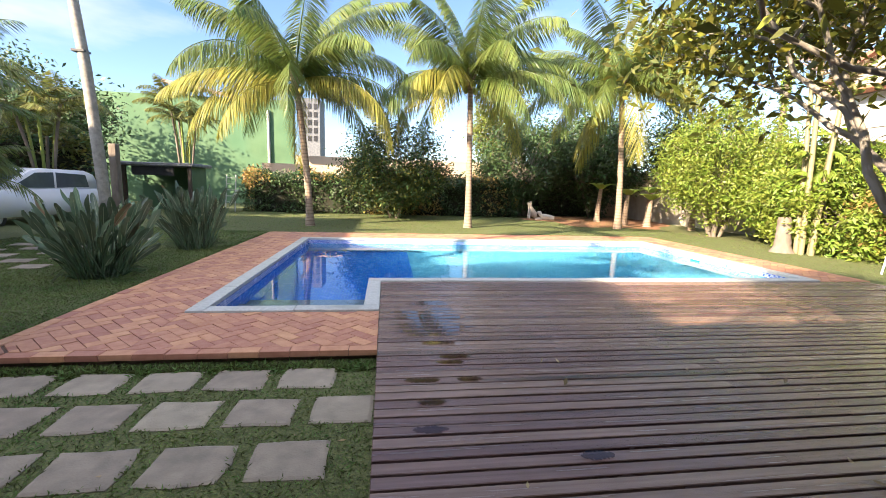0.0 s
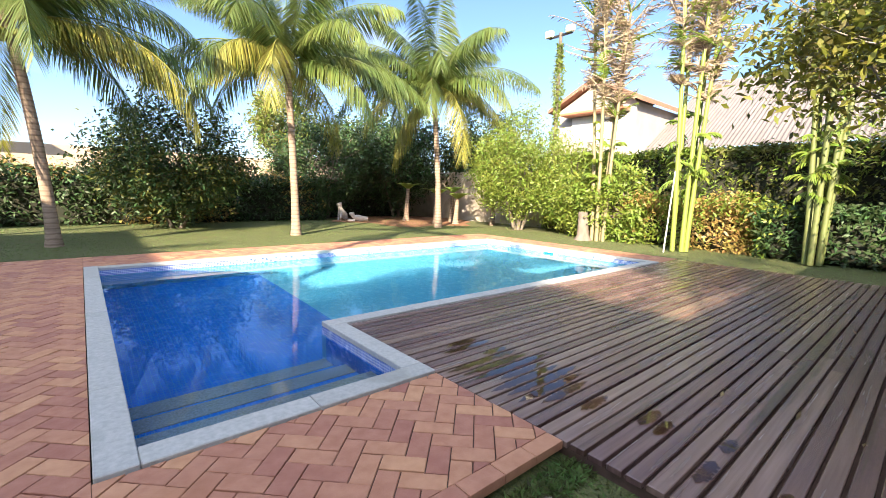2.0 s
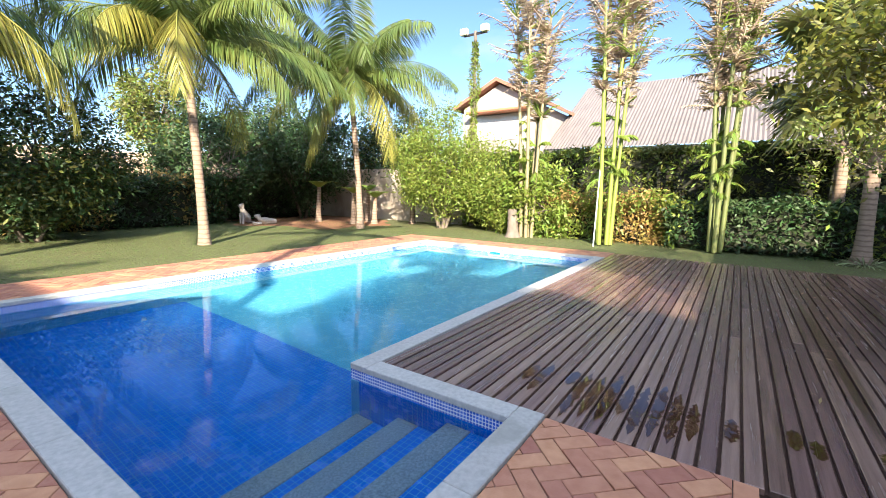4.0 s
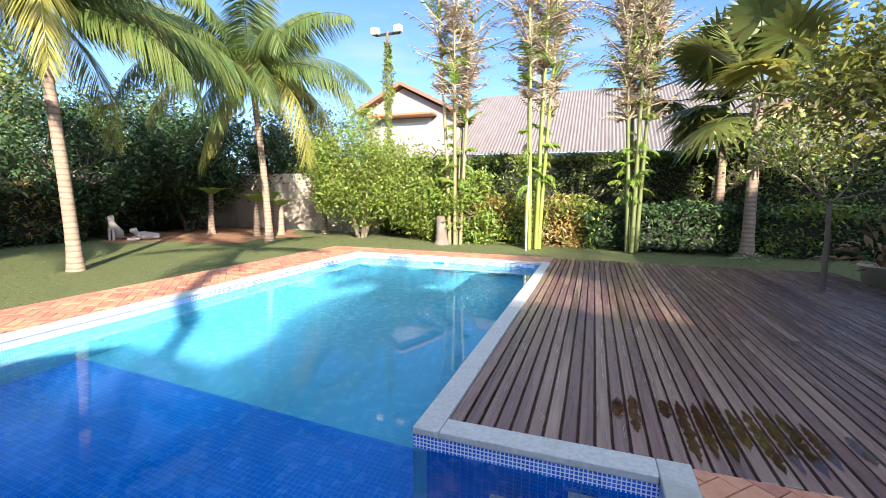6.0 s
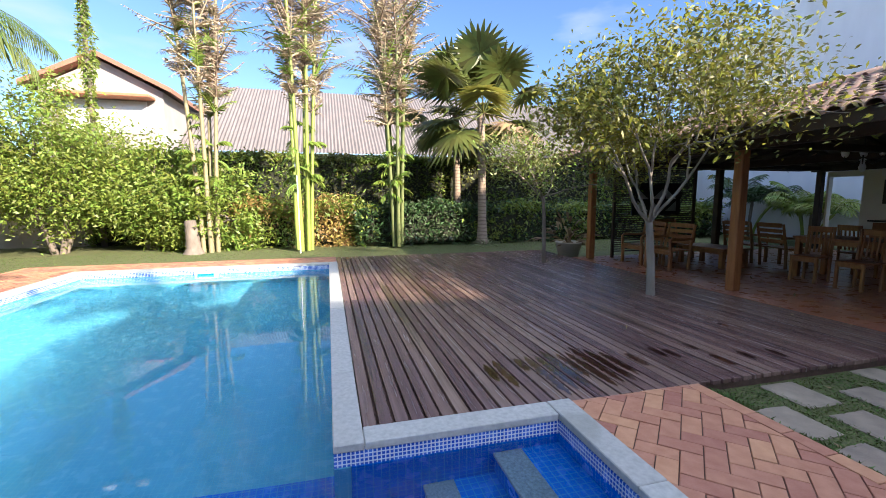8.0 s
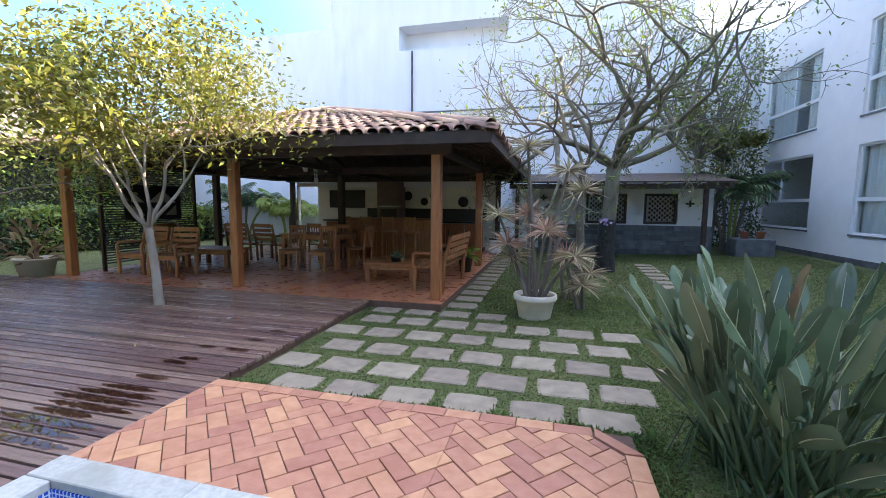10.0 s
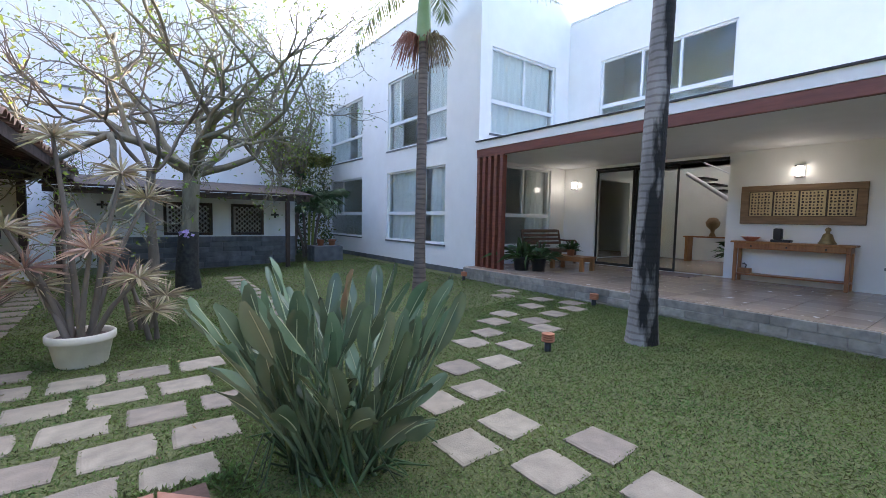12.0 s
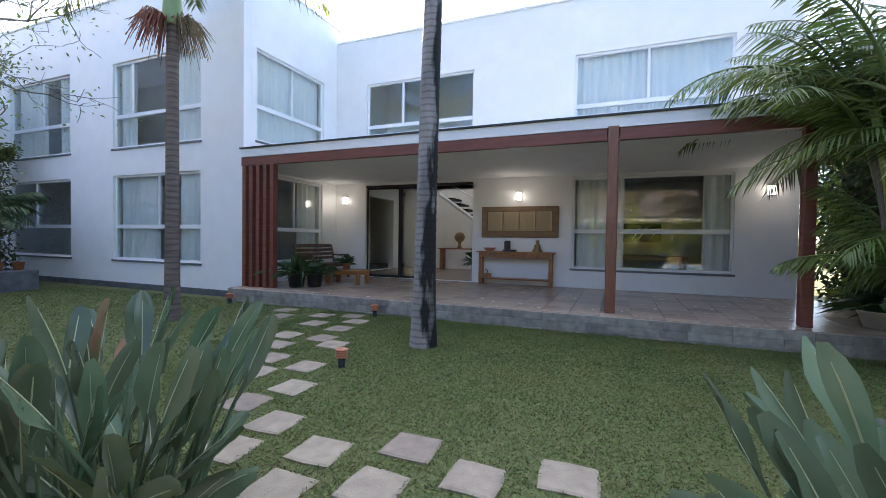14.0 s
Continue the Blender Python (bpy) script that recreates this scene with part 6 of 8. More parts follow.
hedge("ivy_wall", 13.45, 14.1, -12.3, 13.6, 3.05, 62000, M_LEAF_OLIVE, 0.13, "tall ivy-covered wall at the garden's edge", M_LEAF_YELLOW, 0.3, 0.14)


def shrub_tree(name, at, r, zc, rz, n, leaf, size, label, seed, trunks=3, mat2=None, group="", category="tree"):
    """A rounded, uneven shrub or tree: leaning stems and leaf clumps with gaps."""
    rng = np.random.default_rng(seed)
    t = thing(name, at, label, category, group)
    lines = []
    clumps = []
    for i in range(int(40 + r * 22)):
        d = rng.normal(size=3)
        d /= np.linalg.norm(d)
        clumps.append(np.array([d[0] * r, d[1] * r, zc + d[2] * rz]) * np.array([1, 1, 1]) * rng.uniform(0.35, 1.0) ** 0.6 + np.array([0, 0, zc * 0.06]))
    for i in range(trunks):
        a = 6.283 * i / trunks + rng.uniform(0, 1)
        b = Vector((0.12 * math.cos(a), 0.12 * math.sin(a), -0.05))
        m = Vector((0.35 * r * math.cos(a), 0.35 * r * math.sin(a), zc * 0.55))
        lines.append(([b, (b + m) / 2 + Vector((0.03, 0, 0)), m], [0.09, 0.07, 0.05]))
        for c in clumps[i::trunks]:
            lines.append(([m, (m + Vector(c)) / 2 + Vector((0, 0, 0.1)), Vector(c)], [0.04, 0.025, 0.008]))
    set_mesh("trunk", mesh_of("trunk", *tubes(lines, 5)), M_BARK, t, "leaning trunks and limbs", True)
    k = int(n * 2.2) // len(clumps)
    c = np.concatenate([q + rng.normal(size=(k, 3)) * r * 0.15 for q in clumps])
    c[:, 2] = np.maximum(c[:, 2], 0.05)
    if mat2:
        m = rng.random(len(c)) < 0.3
        set_mesh("crown", mesh_of("crown", *leaf_cloud(c[~m], size)), leaf, t)
        set_mesh("pale_leaves", mesh_of("crown", *leaf_cloud(c[m], size)), mat2, t, "paler young leaves")
    else:
        set_mesh("crown", mesh_of("crown", *leaf_cloud(c, size)), leaf, t)
    return t


shrub_tree("bright_shrub", (11.7, 13.4, -0.07), 1.95, 2.75, 1.75, 14000, M_LEAF_BRIGHT, 0.105, "large bright green shrub with arching sprays", 3, 5, M_LEAF_YELLOW)
shrub_tree("golden_shrub", (11.9, 9.2, -0.07), 1.2, 1.3, 1.15, 6000, M_LEAF_YELLOW, 0.12, "loose yellow-green shrub by the canes", 41, 5, M_LEAF_BRIGHT)
shrub_tree("bright_shrub", (12.0, 10.2, -0.07), 1.3, 1.45, 1.3, 6500, M_LEAF_BRIGHT, 0.12, "leafy green shrub reaching to the ground", 43, 5, M_LEAF_YELLOW)
shrub_tree("bright_shrub", (12.2, 11.2, -0.07), 1.4, 1.9, 1.3, 7000, M_LEAF_BRIGHT, 0.12, "bright green shrub by the hedge", 5, 4, M_LEAF_YELLOW)
shrub_tree("round_tree", (0.45, 19.0, -0.07), 2.2, 2.5, 1.6, 12000, M_LEAF_DARK, 0.13, "round dark tree with several trunks on the lawn", 7, 4, M_LEAF_OLIVE)
shrub_tree("dark_tree", (7.6, 22.6, -0.07), 2.6, 3.2, 1.9, 9000, M_LEAF_DARK, 0.17, "dark shady tree by the back wall", 9, 3)
shrub_tree("dark_tree", (11.2, 21.6, -0.07), 2.4, 3.4, 2.0, 9000, M_LEAF_DARK, 0.17, "dark shady tree in the garden corner", 11, 2)
shrub_tree("far_tree", (7.4, 27.5, -0.1), 1.9, 6.0, 1.7, 5000, M_LEAF_OLIVE, 0.2, "sunlit tree behind the garden", 13, 2, M_LEAF_YELLOW)
shrub_tree("far_tree", (-16.5, 22.0, -0.1), 3.4, 4.2, 2.2, 9000, M_LEAF_DARK, 0.2, "dark tree beside the parking place", 17, 3)
hedge("hedge_north", -6.6, 7.0, 21.0, 22.6, 1.95, 24000, M_LEAF_DARK, 0.15, "dark leafy hedge along the far end of the lawn", M_LEAF_RED, 0.10, 0.4)
hedge("hedge_northeast", 7.0, 12.4, 22.6, 23.4, 1.6, 7000, M_LEAF_DARK, 0.15, "shady undergrowth along the back wall", None, 0, 0.3)
wall("wall_garden_north", cuboid(-6.5, 13.9, 23.8, 24.0, -0.1, 2.4), M_TAN, "tan garden wall behind the far hedge")
shrub_tree("far_tree", (15.8, 19.8, -0.1), 2.6, 3.8, 2.2, 9000, M_LEAF_DARK, 0.18, "dark tree behind the garden wall", 31, 2, M_LEAF_OLIVE)
shrub_tree("far_tree", (12.5, 26.5, -0.1), 3.0, 4.4, 2.4, 9000, M_LEAF_DARK, 0.2, "dark tree behind the garden corner", 37, 2, M_LEAF_OLIVE)
wall("wall_far_low", cuboid(-7.0, 16.0, 33.0, 33.3, -0.1, 3.4), M_TAN, "low tan building wall beyond the garden")

# bare earth along the north-east border
bm = bmesh.new()
bmesh.ops.create_circle(bm, cap_ends=True, segments=40, radius=1.0)
for v_ in bm.verts:
    k = 1 + 0.12 * math.sin(v_.co.x * 9) + 0.1 * math.cos(v_.co.y * 7)
    v_.co = Vector((10.2 + v_.co.x * 3.4 * k, 20.0 + v_.co.y * 3.8 * k, -0.05))
setting(part("ground_earth", bm, M_EARTH), "patch of bare reddish earth under the trees", "ground")

# banana-like trunks by the garden corner
for x, y, h in ((10.6, 17.4, 2.2), (11.4, 16.9, 1.9), (12.0, 17.9, 2.4), (12.5, 15.6, 2.0), (10.4, 19.5, 2.6)):
    b = thing("banana_plant", (x, y, -0.07), "banana plant with a pale stem by the garden wall", "plant", "banana plants")
    v, f = trunk_arrays(h * 0.62, 0.13, 0.08, (0.12, 0.05), 6, 0.03)
    set_mesh("stem", mesh_of("stem", v, f), M_BARK_PALM, b, "", True)
    n = 7
    az = np.arange(n) * 2.4 + x
    d = np.stack([np.cos(az) * 0.8, np.sin(az) * 0.8, np.full(n, 0.75)], 1)
    s = np.stack([-np.sin(az), np.cos(az), np.zeros(n)], 1)
    lf = set_mesh("leaves", mesh_of("leaves", *blades(np.zeros((n, 3)), d, s, 1.2, 0.36, 0.55, 3)), M_LEAF_BRIGHT, b, "broad drooping leaves")
    lf.location = (0.12, 0.05, h * 0.6)


def cane_clump(at, stems, height, seed, label, cane):
    """A clump of tall thin green canes with dry grey-brown heads and some live leaves."""
    rng = np.random.default_rng(seed)
    t = thing("cane_palm", at, label, "palm tree", "tall cane palms")
    dry, live = [], []
    for i in range(stems):
        a = 6.283 * i / stems + rng.uniform(-0.4, 0.4)
        r = rng.uniform(0.08, 0.28)
        lean = Vector((math.cos(a), math.sin(a), 0)) * rng.uniform(0.1, 0.55)
        h = height * rng.uniform(0.8, 1.08)
        b = Vector((r * math.cos(a), r * math.sin(a), 0))
        pts = [b + lean * s ** 1.3 + Vector((0, 0, h * s)) for s in np.linspace(0, 1, 17)]
        v, f = tube_arrays(pts, [0.066 * (1 - 0.45 * k / 16) * (1.06 if k % 2 else 1) for k in range(17)], 8)
        set_mesh("cane", mesh_of("cane", v, f), cane, t, "ringed cane", True)
        for k in range(9, 17):
            for j in range(7):
                fr = frond_arrays(rng.uniform(0, 360), rng.uniform(8, 72), rng.uniform(0.5, 1.9) * (0.55 if k < 11 else 1), rng.uniform(-30, 50), 0.27, 11, 0.1, 0.038)
                (dry if rng.random() < 0.86 else live).append((fr[0] + np.array(pts[k]), fr[1]))
        for j in range(6):
            fr = frond_arrays(rng.uniform(0, 360), rng.uniform(-10, 50), rng.uniform(0.3, 0.6), 70, 0.24, 12, 0.4, 0.05)
            live.append((fr[0] + np.array(pts[4 + j % 4]), fr[1]))
    set_mesh("dry_foliage", mesh_of("dry", *joined(*dry)), M_DRY_GREY, t, "dry grey-brown leaf heads")
    set_mesh("live_leaves", mesh_of("live", *joined(*live)), M_LEAF_YELLOW, t, "yellow-green leaves")
    return t


M_CANE = surf("green_cane", (0.24, 0.30, 0.05), (0.17, 0.22, 0.045), 5, 0.45, 0.1, 20, stretch=(1, 1, 3))
M_CANE_DRY = surf("grey_cane", (0.26, 0.22, 0.12), (0.2, 0.18, 0.09), 5, 0.6, 0.2, 20, stretch=(1, 1, 3))
M_CANE_DARK = surf("mossy_cane", (0.10, 0.14, 0.035), (0.14, 0.15, 0.05), 5, 0.6, 0.2, 20, stretch=(1, 1, 3))
M_DRY_GREY = surf("dry_grey_leaves", (0.44, 0.36, 0.25), (0.32, 0.25, 0.17), 3, 0.85, 0, vary=0.4, island=True, through_light=0.25)
cane_clump((10.95, 9.35, -0.07), 4, 8.3, 2, "clump of tall canes with dry heads by the hedge", M_CANE_DRY)
cane_clump((10.75, 6.75, -0.07), 5, 8.8, 3, "clump of tall bright green canes with dry heads", M_CANE)
cane_clump((11.1, 3.9, -0.07), 6, 8.4, 4, "clump of slim green canes with dry heads", M_CANE_DARK)
v, f = trunk_arrays(0.95, 0.2, 0.14, (0, 0.05), 5, 0.1)
stump = tagged(set_mesh("tree_stump", mesh_of("stump", v, f), M_BARK, None, "", True), "short rough tree stump by the canes", "stump")
stump.location = (10.7, 9.75, -0.07)


def areca(at, seed, n, height, label, mat, length=1.7):
    rng = np.random.default_rng(seed)
    t = thing("areca_palm", at, label, "palm tree", "areca palms")
    for i in range(n):
        a = 6.283 * i / n + rng.uniform(-0.3, 0.3)
        h = height * rng.uniform(0.65, 1.0)
        lean = Vector((math.cos(a), math.sin(a), 0)) * rng.uniform(0.15, 0.5)
        pts = [Vector((0.2 * math.cos(a), 0.2 * math.sin(a), 0)) + lean * s * s + Vector((0, 0, h * s)) for s in np.linspace(0, 1, 9)]
        v, f = tube_arrays(pts, [0.045 * (1.08 if k % 2 else 1) for k in range(9)], 7)
        set_mesh("cane", mesh_of("cane", v, f), M_CANE if i % 2 else M_BARK, t, "", True)
        fr = [frond_arrays(rng.uniform(0, 360), rng.uniform(20, 75), length * rng.uniform(0.8, 1.15), rng.uniform(55, 95), 0.42, 40, 0.35, 0.03) for _ in range(6)]
        ob = set_mesh("fronds", mesh_of("fronds", *joined(*fr)), mat, t, "feathery arching fronds")
        ob.location = pts[-1]
    return t


areca((-9.05, 8.75, -0.02), 3, 12, 3.3, "feathery areca palm clump at the porch end", M_FROND, 2.3)
areca((-9.1, 9.15, -0.02), 5, 9, 1.3, "low areca palm at the porch end", M_FROND, 1.5)
areca((-11.4, 16.0, -0.05), 7, 6, 4.0, "tall areca palm by the parking place", M_LEAF_OLIVE, 1.6)
areca((-14.2, 15.2, -0.05), 8, 6, 5.0, "tall areca palm beside the parked car", M_LEAF_DARK, 1.9)
areca((-9.3, 21.5, -0.05), 9, 6, 5.7, "sunlit areca palm before the green wall", M_LEAF_OLIVE, 1.5)
areca((-8.2, -9.6, 0.0), 10, 5, 2.2, "climbing greenery in the corner by the wing", M_LEAF_DARK, 1.1)
hedge("creeper", -9.6, -8.2, -11.8, -10.6, 4.0, 5000, M_LEAF_DARK, 0.12, "dark creeper climbing in the corner by the wing", M_LEAF_OLIVE, 0.2, 0.3, False, "climber")
shrub_tree("corner_tree", (-7.9, -10.6, -0.05), 1.6, 5.6, 1.5, 2600, M_LEAF_OLIVE, 0.11, "thin leafed tree in the corner by the wing", 23, 2)
areca((7.9, -9.4, -0.05), 12, 5, 1.3, "green palm shrub behind the pavilion", M_LEAF_BRIGHT, 1.1)
areca((10.0, -9.3, -0.05), 13, 5, 1.6, "long-leaved shrub behind the pavilion", M_LEAF_DARK, 1.3)
hedge("hedge_porch_end", -13.6, -10.0, 9.35, 10.4, 3.5, 11000, M_LEAF_DARK, 0.14, "dense dark shrubs beside the porch end", M_LEAF_BRIGHT, 0.15, 0.3)
hedge("hedge_house_north", -17.0, -11.9, 11.3, 12.6, 3.4, 10000, M_LEAF_DARK, 0.15, "dark shrubs past the porch end", M_LEAF_BRIGHT, 0.15, 0.35)
shrub_tree("far_tree", (-17.0, 13.0, -0.1), 2.6, 3.6, 2.2, 8000, M_LEAF_DARK, 0.18, "dark tree beyond the porch end", 29, 2, M_LEAF_BRIGHT)

# pole wound with creeper, carrying two floodlights
vp = thing("lamp_pole", (13.5, 13.1, -0.07), "tall pole overgrown with creeper, with two floodlights", "lamp post")
v, f = tube_arrays([(0, 0, 0), (0, 0, 8.1)], [0.09, 0.07], 8)
set_mesh("pole", mesh_of("pole", v, f), M_BARK, vp, "", True)
n = 3800
az, zz = RNG.uniform(0, 6.28, n), RNG.uniform(0.2, 7.7, n)
rr = (0.16 + 0.07 * np.sin(zz * 2.3)) * RNG.uniform(0.6, 1.2, n)
set_mesh("creeper", mesh_of("creeper", *leaf_cloud(np.stack([rr * np.cos(az), rr * np.sin(az), zz], 1), 0.11)), M_LEAF_BRIGHT, vp, "green creeper round the pole")
part("crossarm", cuboid(-0.04, 0.04, -0.55, 0.55, 7.95, 8.03), M_DARK, vp)
for y in (-0.5, 0.5):
    part("floodlight", cuboid(-0.2, 0.02, y - 0.17, y + 0.17, 7.98, 8.25, 0.03), M_POT, vp, "pale floodlight box")

# pool net leaning by the canes
net = thing("pool_net_pole", (10.0, 6.85, -0.07), "long white pool cleaning pole standing by the canes", "pole")
v, f = tube_arrays([(0, 0, 0), (0.45, 0.05, 2.45)], [0.018, 0.018], 8)
set_mesh("pole", mesh_of("pole", v, f), M_ALU, net, "", True)
part("grip", cuboid(0.40, 0.50, 0.0, 0.1, 2.4, 2.62, 0.03), M_ALU, net)

# dog statues
M_STATUE = surf("pale_statue_stone", (0.55, 0.5, 0.45), (0.42, 0.38, 0.34), 10, 0.9, 0.4, 60)
for x, y, r, lying in ((7.45, 20.6, 200, False), (7.9, 19.7, 160, True)):
    if lying:
        lines = [([(-0.35, 0, 0.12), (0.1, 0, 0.16), (0.3, 0, 0.2)], [0.1, 0.16, 0.1]), ([(0.28, 0, 0.2), (0.36, 0, 0.36), (0.5, 0, 0.36)], [0.08, 0.11, 0.05]), ([(0.25, 0.1, 0.06), (0.55, 0.1, 0.05)], [0.05, 0.05]), ([(0.25, -0.1, 0.06), (0.55, -0.1, 0.05)], [0.05, 0.05])]
    else:
        lines = [([(-0.25, 0, 0.1), (-0.12, 0, 0.22), (0.1, 0, 0.5), (0.16, 0, 0.62)], [0.1, 0.18, 0.13, 0.1]), ([(0.14, 0, 0.6), (0.18, 0, 0.78), (0.34, 0, 0.76)], [0.09, 0.12, 0.05]), ([(0.16, 0.07, 0.45), (0.2, 0.07, 0)], [0.05, 0.04]), ([(0.16, -0.07, 0.45), (0.2, -0.07, 0)], [0.05, 0.04]), ([(-0.25, 0, 0.08), (-0.5, 0.06, 0.05)], [0.04, 0.02])]
    st = tagged(set_mesh("dog_statue", mesh_of("dog", *tubes(lines, 10)), M_STATUE, None, "", True), "pale stone dog statue lying on the earth" if lying else "pale stone dog statue sitting on the earth", "statue")
    st.matrix_basis = pose(x, y, -0.06, 0, 0, r)

# garden spot lamps with clay caps
for x, y in ((-6.78, 2.73), (-9.35, 1.6), (-9.3, -1.9)):
    g = thing("garden_light", (x, y, ground_z(x, y) - 0.01), "low garden light with a ribbed clay cap on a black stem", "lamp", "garden lights")
    set_mesh("stem", lathe([(0.04, 0), (0.04, 0.12), (0.001, 0.12)], 12), M_DARK, g, "", True)
    prof = [(0.045, 0.121)]
    for i in range(4):
        prof += [(0.075, 0.13 + i * 0.026), (0.075, 0.142 + i * 0.026), (0.055, 0.146 + i * 0.026)]
    set_mesh("cap", lathe(prof + [(0.001, 0.235)], 16), M_TERRA, g, "ribbed terracotta cap")

# ---- beyond the garden ----
nb = thing("neighbour_hall", (0, 0, 0), "long low hall with a grey corrugated roof", "building")
bm = bmesh.new()
cols = 150
lo, hi = [], []
for i in range(cols * 2 + 1):
    y = -16 + 29.5 * i / (cols * 2)
    dz = 0.03 if i % 2 else -0.03
    lo.append(bm.verts.new((22.5, y, 4.0 + dz)))
    hi.append(bm.verts.new((30.5, y, 9.1 + dz)))
for i in range(cols * 2):
    bm.faces.new((lo[i], lo[i + 1], hi[i + 1], hi[i]))
part("roof", bm, surf("grey_corrugated", (0.165, 0.145, 0.135), (0.125, 0.112, 0.105), 1.2, 0.8, 0.2, 20, stretch=(0.3, 3, 1)), nb, "grey-pink corrugated sheeting")
part("wall", cuboid(22.9, 37, -15.8, 13.3, -0.1, 4.0), M_WHITE, nb)
nh = thing("neighbour_house", (0, 0, 0), "two-storey white house with a tiled gable roof", "house")
# white walls darkened in colour for the tree shade over them
M_NEIGHBOUR = surf("dimmed_white_render", (0.34, 0.31, 0.28), (0.28, 0.26, 0.235), 1.2, 0.9, 0.1, 30)
part("wall", cuboid(21.5, 29, 13.6, 18.6, -0.1, 6.6), M_NEIGHBOUR, nh)
part("balcony_opening", cuboid(21.45, 21.52, 14.3, 17.6, 4.6, 6.1), M_ROOM, nh, "shaded balcony opening")
bm = bmesh.new()
pts = [(21.0, 13.1, 6.5), (21.0, 16.1, 8.0), (21.0, 19.1, 6.5)]
fr_, bk = [bm.verts.new(p) for p in pts], [bm.verts.new((29.4, p[1], p[2])) for p in pts]
fr2, bk2 = [bm.verts.new((p[0], p[1], p[2] + 0.22)) for p in pts], [bm.verts.new((29.4, p[1], p[2] + 0.22)) for p in pts]
for i in range(2):
    bm.faces.new((fr_[i], fr_[i + 1], bk[i + 1], bk[i]))
    bm.faces.new((fr2[i], fr2[i + 1], bk2[i + 1], bk2[i]))
    bm.faces.new((fr_[i], fr_[i + 1], fr2[i + 1], fr2[i]))
    bm.faces.new((bk[i], bk[i + 1], bk2[i + 1], bk2[i]))
for q in ((0,), (2,)):
    i = q[0]
    bm.faces.new((fr_[i], bk[i], bk2[i], fr2[i]))
part("roof", bm, surf("far_roof_tile", (0.30, 0.15, 0.09), (0.22, 0.11, 0.07), 4, 0.85, 0.3, 10, stretch=(1, 6, 1)), nh, "brown tiled gable roof")
bm = bmesh.new()
g = [bm.verts.new(p) for p in ((21.49, 13.6, 6.6), (21.49, 18.6, 6.6), (21.49, 16.1, 7.9))]
g2 = [bm.verts.new((21.7, v_.co.y, v_.co.z)) for v_ in g]
bm.faces.new(g), bm.faces.new(g2)
for k in range(3):
    bm.faces.new((g[k], g[(k + 1) % 3], g2[(k + 1) % 3], g2[k]))
part("gable", bm, M_NEIGHBOUR, nh)
eb = thing("balcony_roof", (0, 0, 0), "small tiled eave under the gable", "roof")
part("sheet", cuboid(20.6, 21.44, 13.9, 17.9, 6.15, 6.3, 0.03), M_TERRA, eb)

gb = thing("green_building", (0, 0, 0), "large building with a plain green painted wall", "building")
part("wall", cuboid(-30, -5.5, 27.0, 27.5, -0.1, 6.2), M_RENDER_GREEN, gb)
bm = bmesh.new()
eave = [(-12.4, 26.3, 6.72), (-8.4, 26.3, 6.02), (-8.4, 31.0, 6.6), (-12.4, 31.0, 7.3)]
lo = [bm.verts.new(q) for q in eave]
hi = [bm.verts.new((x, y, z + 0.2)) for x, y, z in eave]
bm.faces.new(lo)
bm.faces.new(hi)
for k in range(4):
    bm.faces.new((lo[k], lo[(k + 1) % 4], hi[(k + 1) % 4], hi[k]))
part("roof_edge", bm, M_TILE_ROOF, gb, "brown tiled roof edge")
v, f = tube_arrays([(-6.9, 26.9, 0), (-6.9, 26.9, 5.6)], [0.09, 0.09], 8)
set_mesh("downpipe", mesh_of("pipe", v, f), M_COPING, gb)
tw = thing("far_tower", (0, 0, 0), "far apartment block with rows of small windows", "building")
part("wall", cuboid(-9.8, -7.6, 52, 56, -0.1, 11.0), M_STONE, tw)
for i in range(5):
    for j in range(3):
        part("window", cuboid(-9.6 + j * 0.66, -9.2 + j * 0.66, 51.95, 51.99, 6.2 + i * 0.9, 6.8 + i * 0.9), M_DARK, tw)
for x, y, z in ((-8.75, 14.6, 9.5),):
    up = thing("utility_pole", (x, y, -0.08), "leaning grey concrete utility pole", "pole")
    v, f = tube_arrays([(0, 0, 0), (-0.28, 0, z * 0.5), (-0.75, 0, z)], [0.17, 0.15, 0.12], 10)
    set_mesh("shaft", mesh_of("shaft", v, f), M_STONE_PALE, up, "", True)
    part("band", cuboid(-0.55, -0.2, -0.17, 0.17, 5.2, 5.26), M_DARK, up)
kiosk = thing("garden_kiosk", (-9.3, 19.6, -0.08), "small roofed green garden store", "shed")
part("roof", cuboid(-1.5, 1.5, -1.0, 1.0, 2.0, 2.14, 0.03), M_STONE, kiosk)
part("back_wall", cuboid(-1.3, 1.3, 0.7, 0.8, 0, 2.0), M_RENDER_GREEN, kiosk)
part("hanging_panel", cuboid(-0.9, 0.7, -0.85, -0.8, 1.62, 1.98), M_DARK, kiosk)
for x in (-1.3, 1.2):
    part("post", cuboid(x, x + 0.12, -0.8, -0.68, 0, 2.0), M_WOOD_DARK, kiosk)
part("side_wall", cuboid(1.2, 1.3, -0.6, 0.7, 0, 2.0), M_RENDER_GREEN, kiosk)
post = thing("fence_post", (-9.0, 15.6, -0.08), "grey timber fence post", "post")
part("shaft", cuboid(-0.12, 0.12, -0.12, 0.12, 0, 2.6, 0.02), M_BARK, post)
lad = thing("ladder", (-6.9, 20.0, -0.08), "grey metal ladder leaning by the hedge", "ladder")
for x in (-0.2, 0.2):
    v, f = tube_arrays([(x, 0, 0), (x, 0.35, 1.75)], [0.025, 0.025], 6)
    set_mesh("rail", mesh_of("rail", v, f), M_COPING, lad)
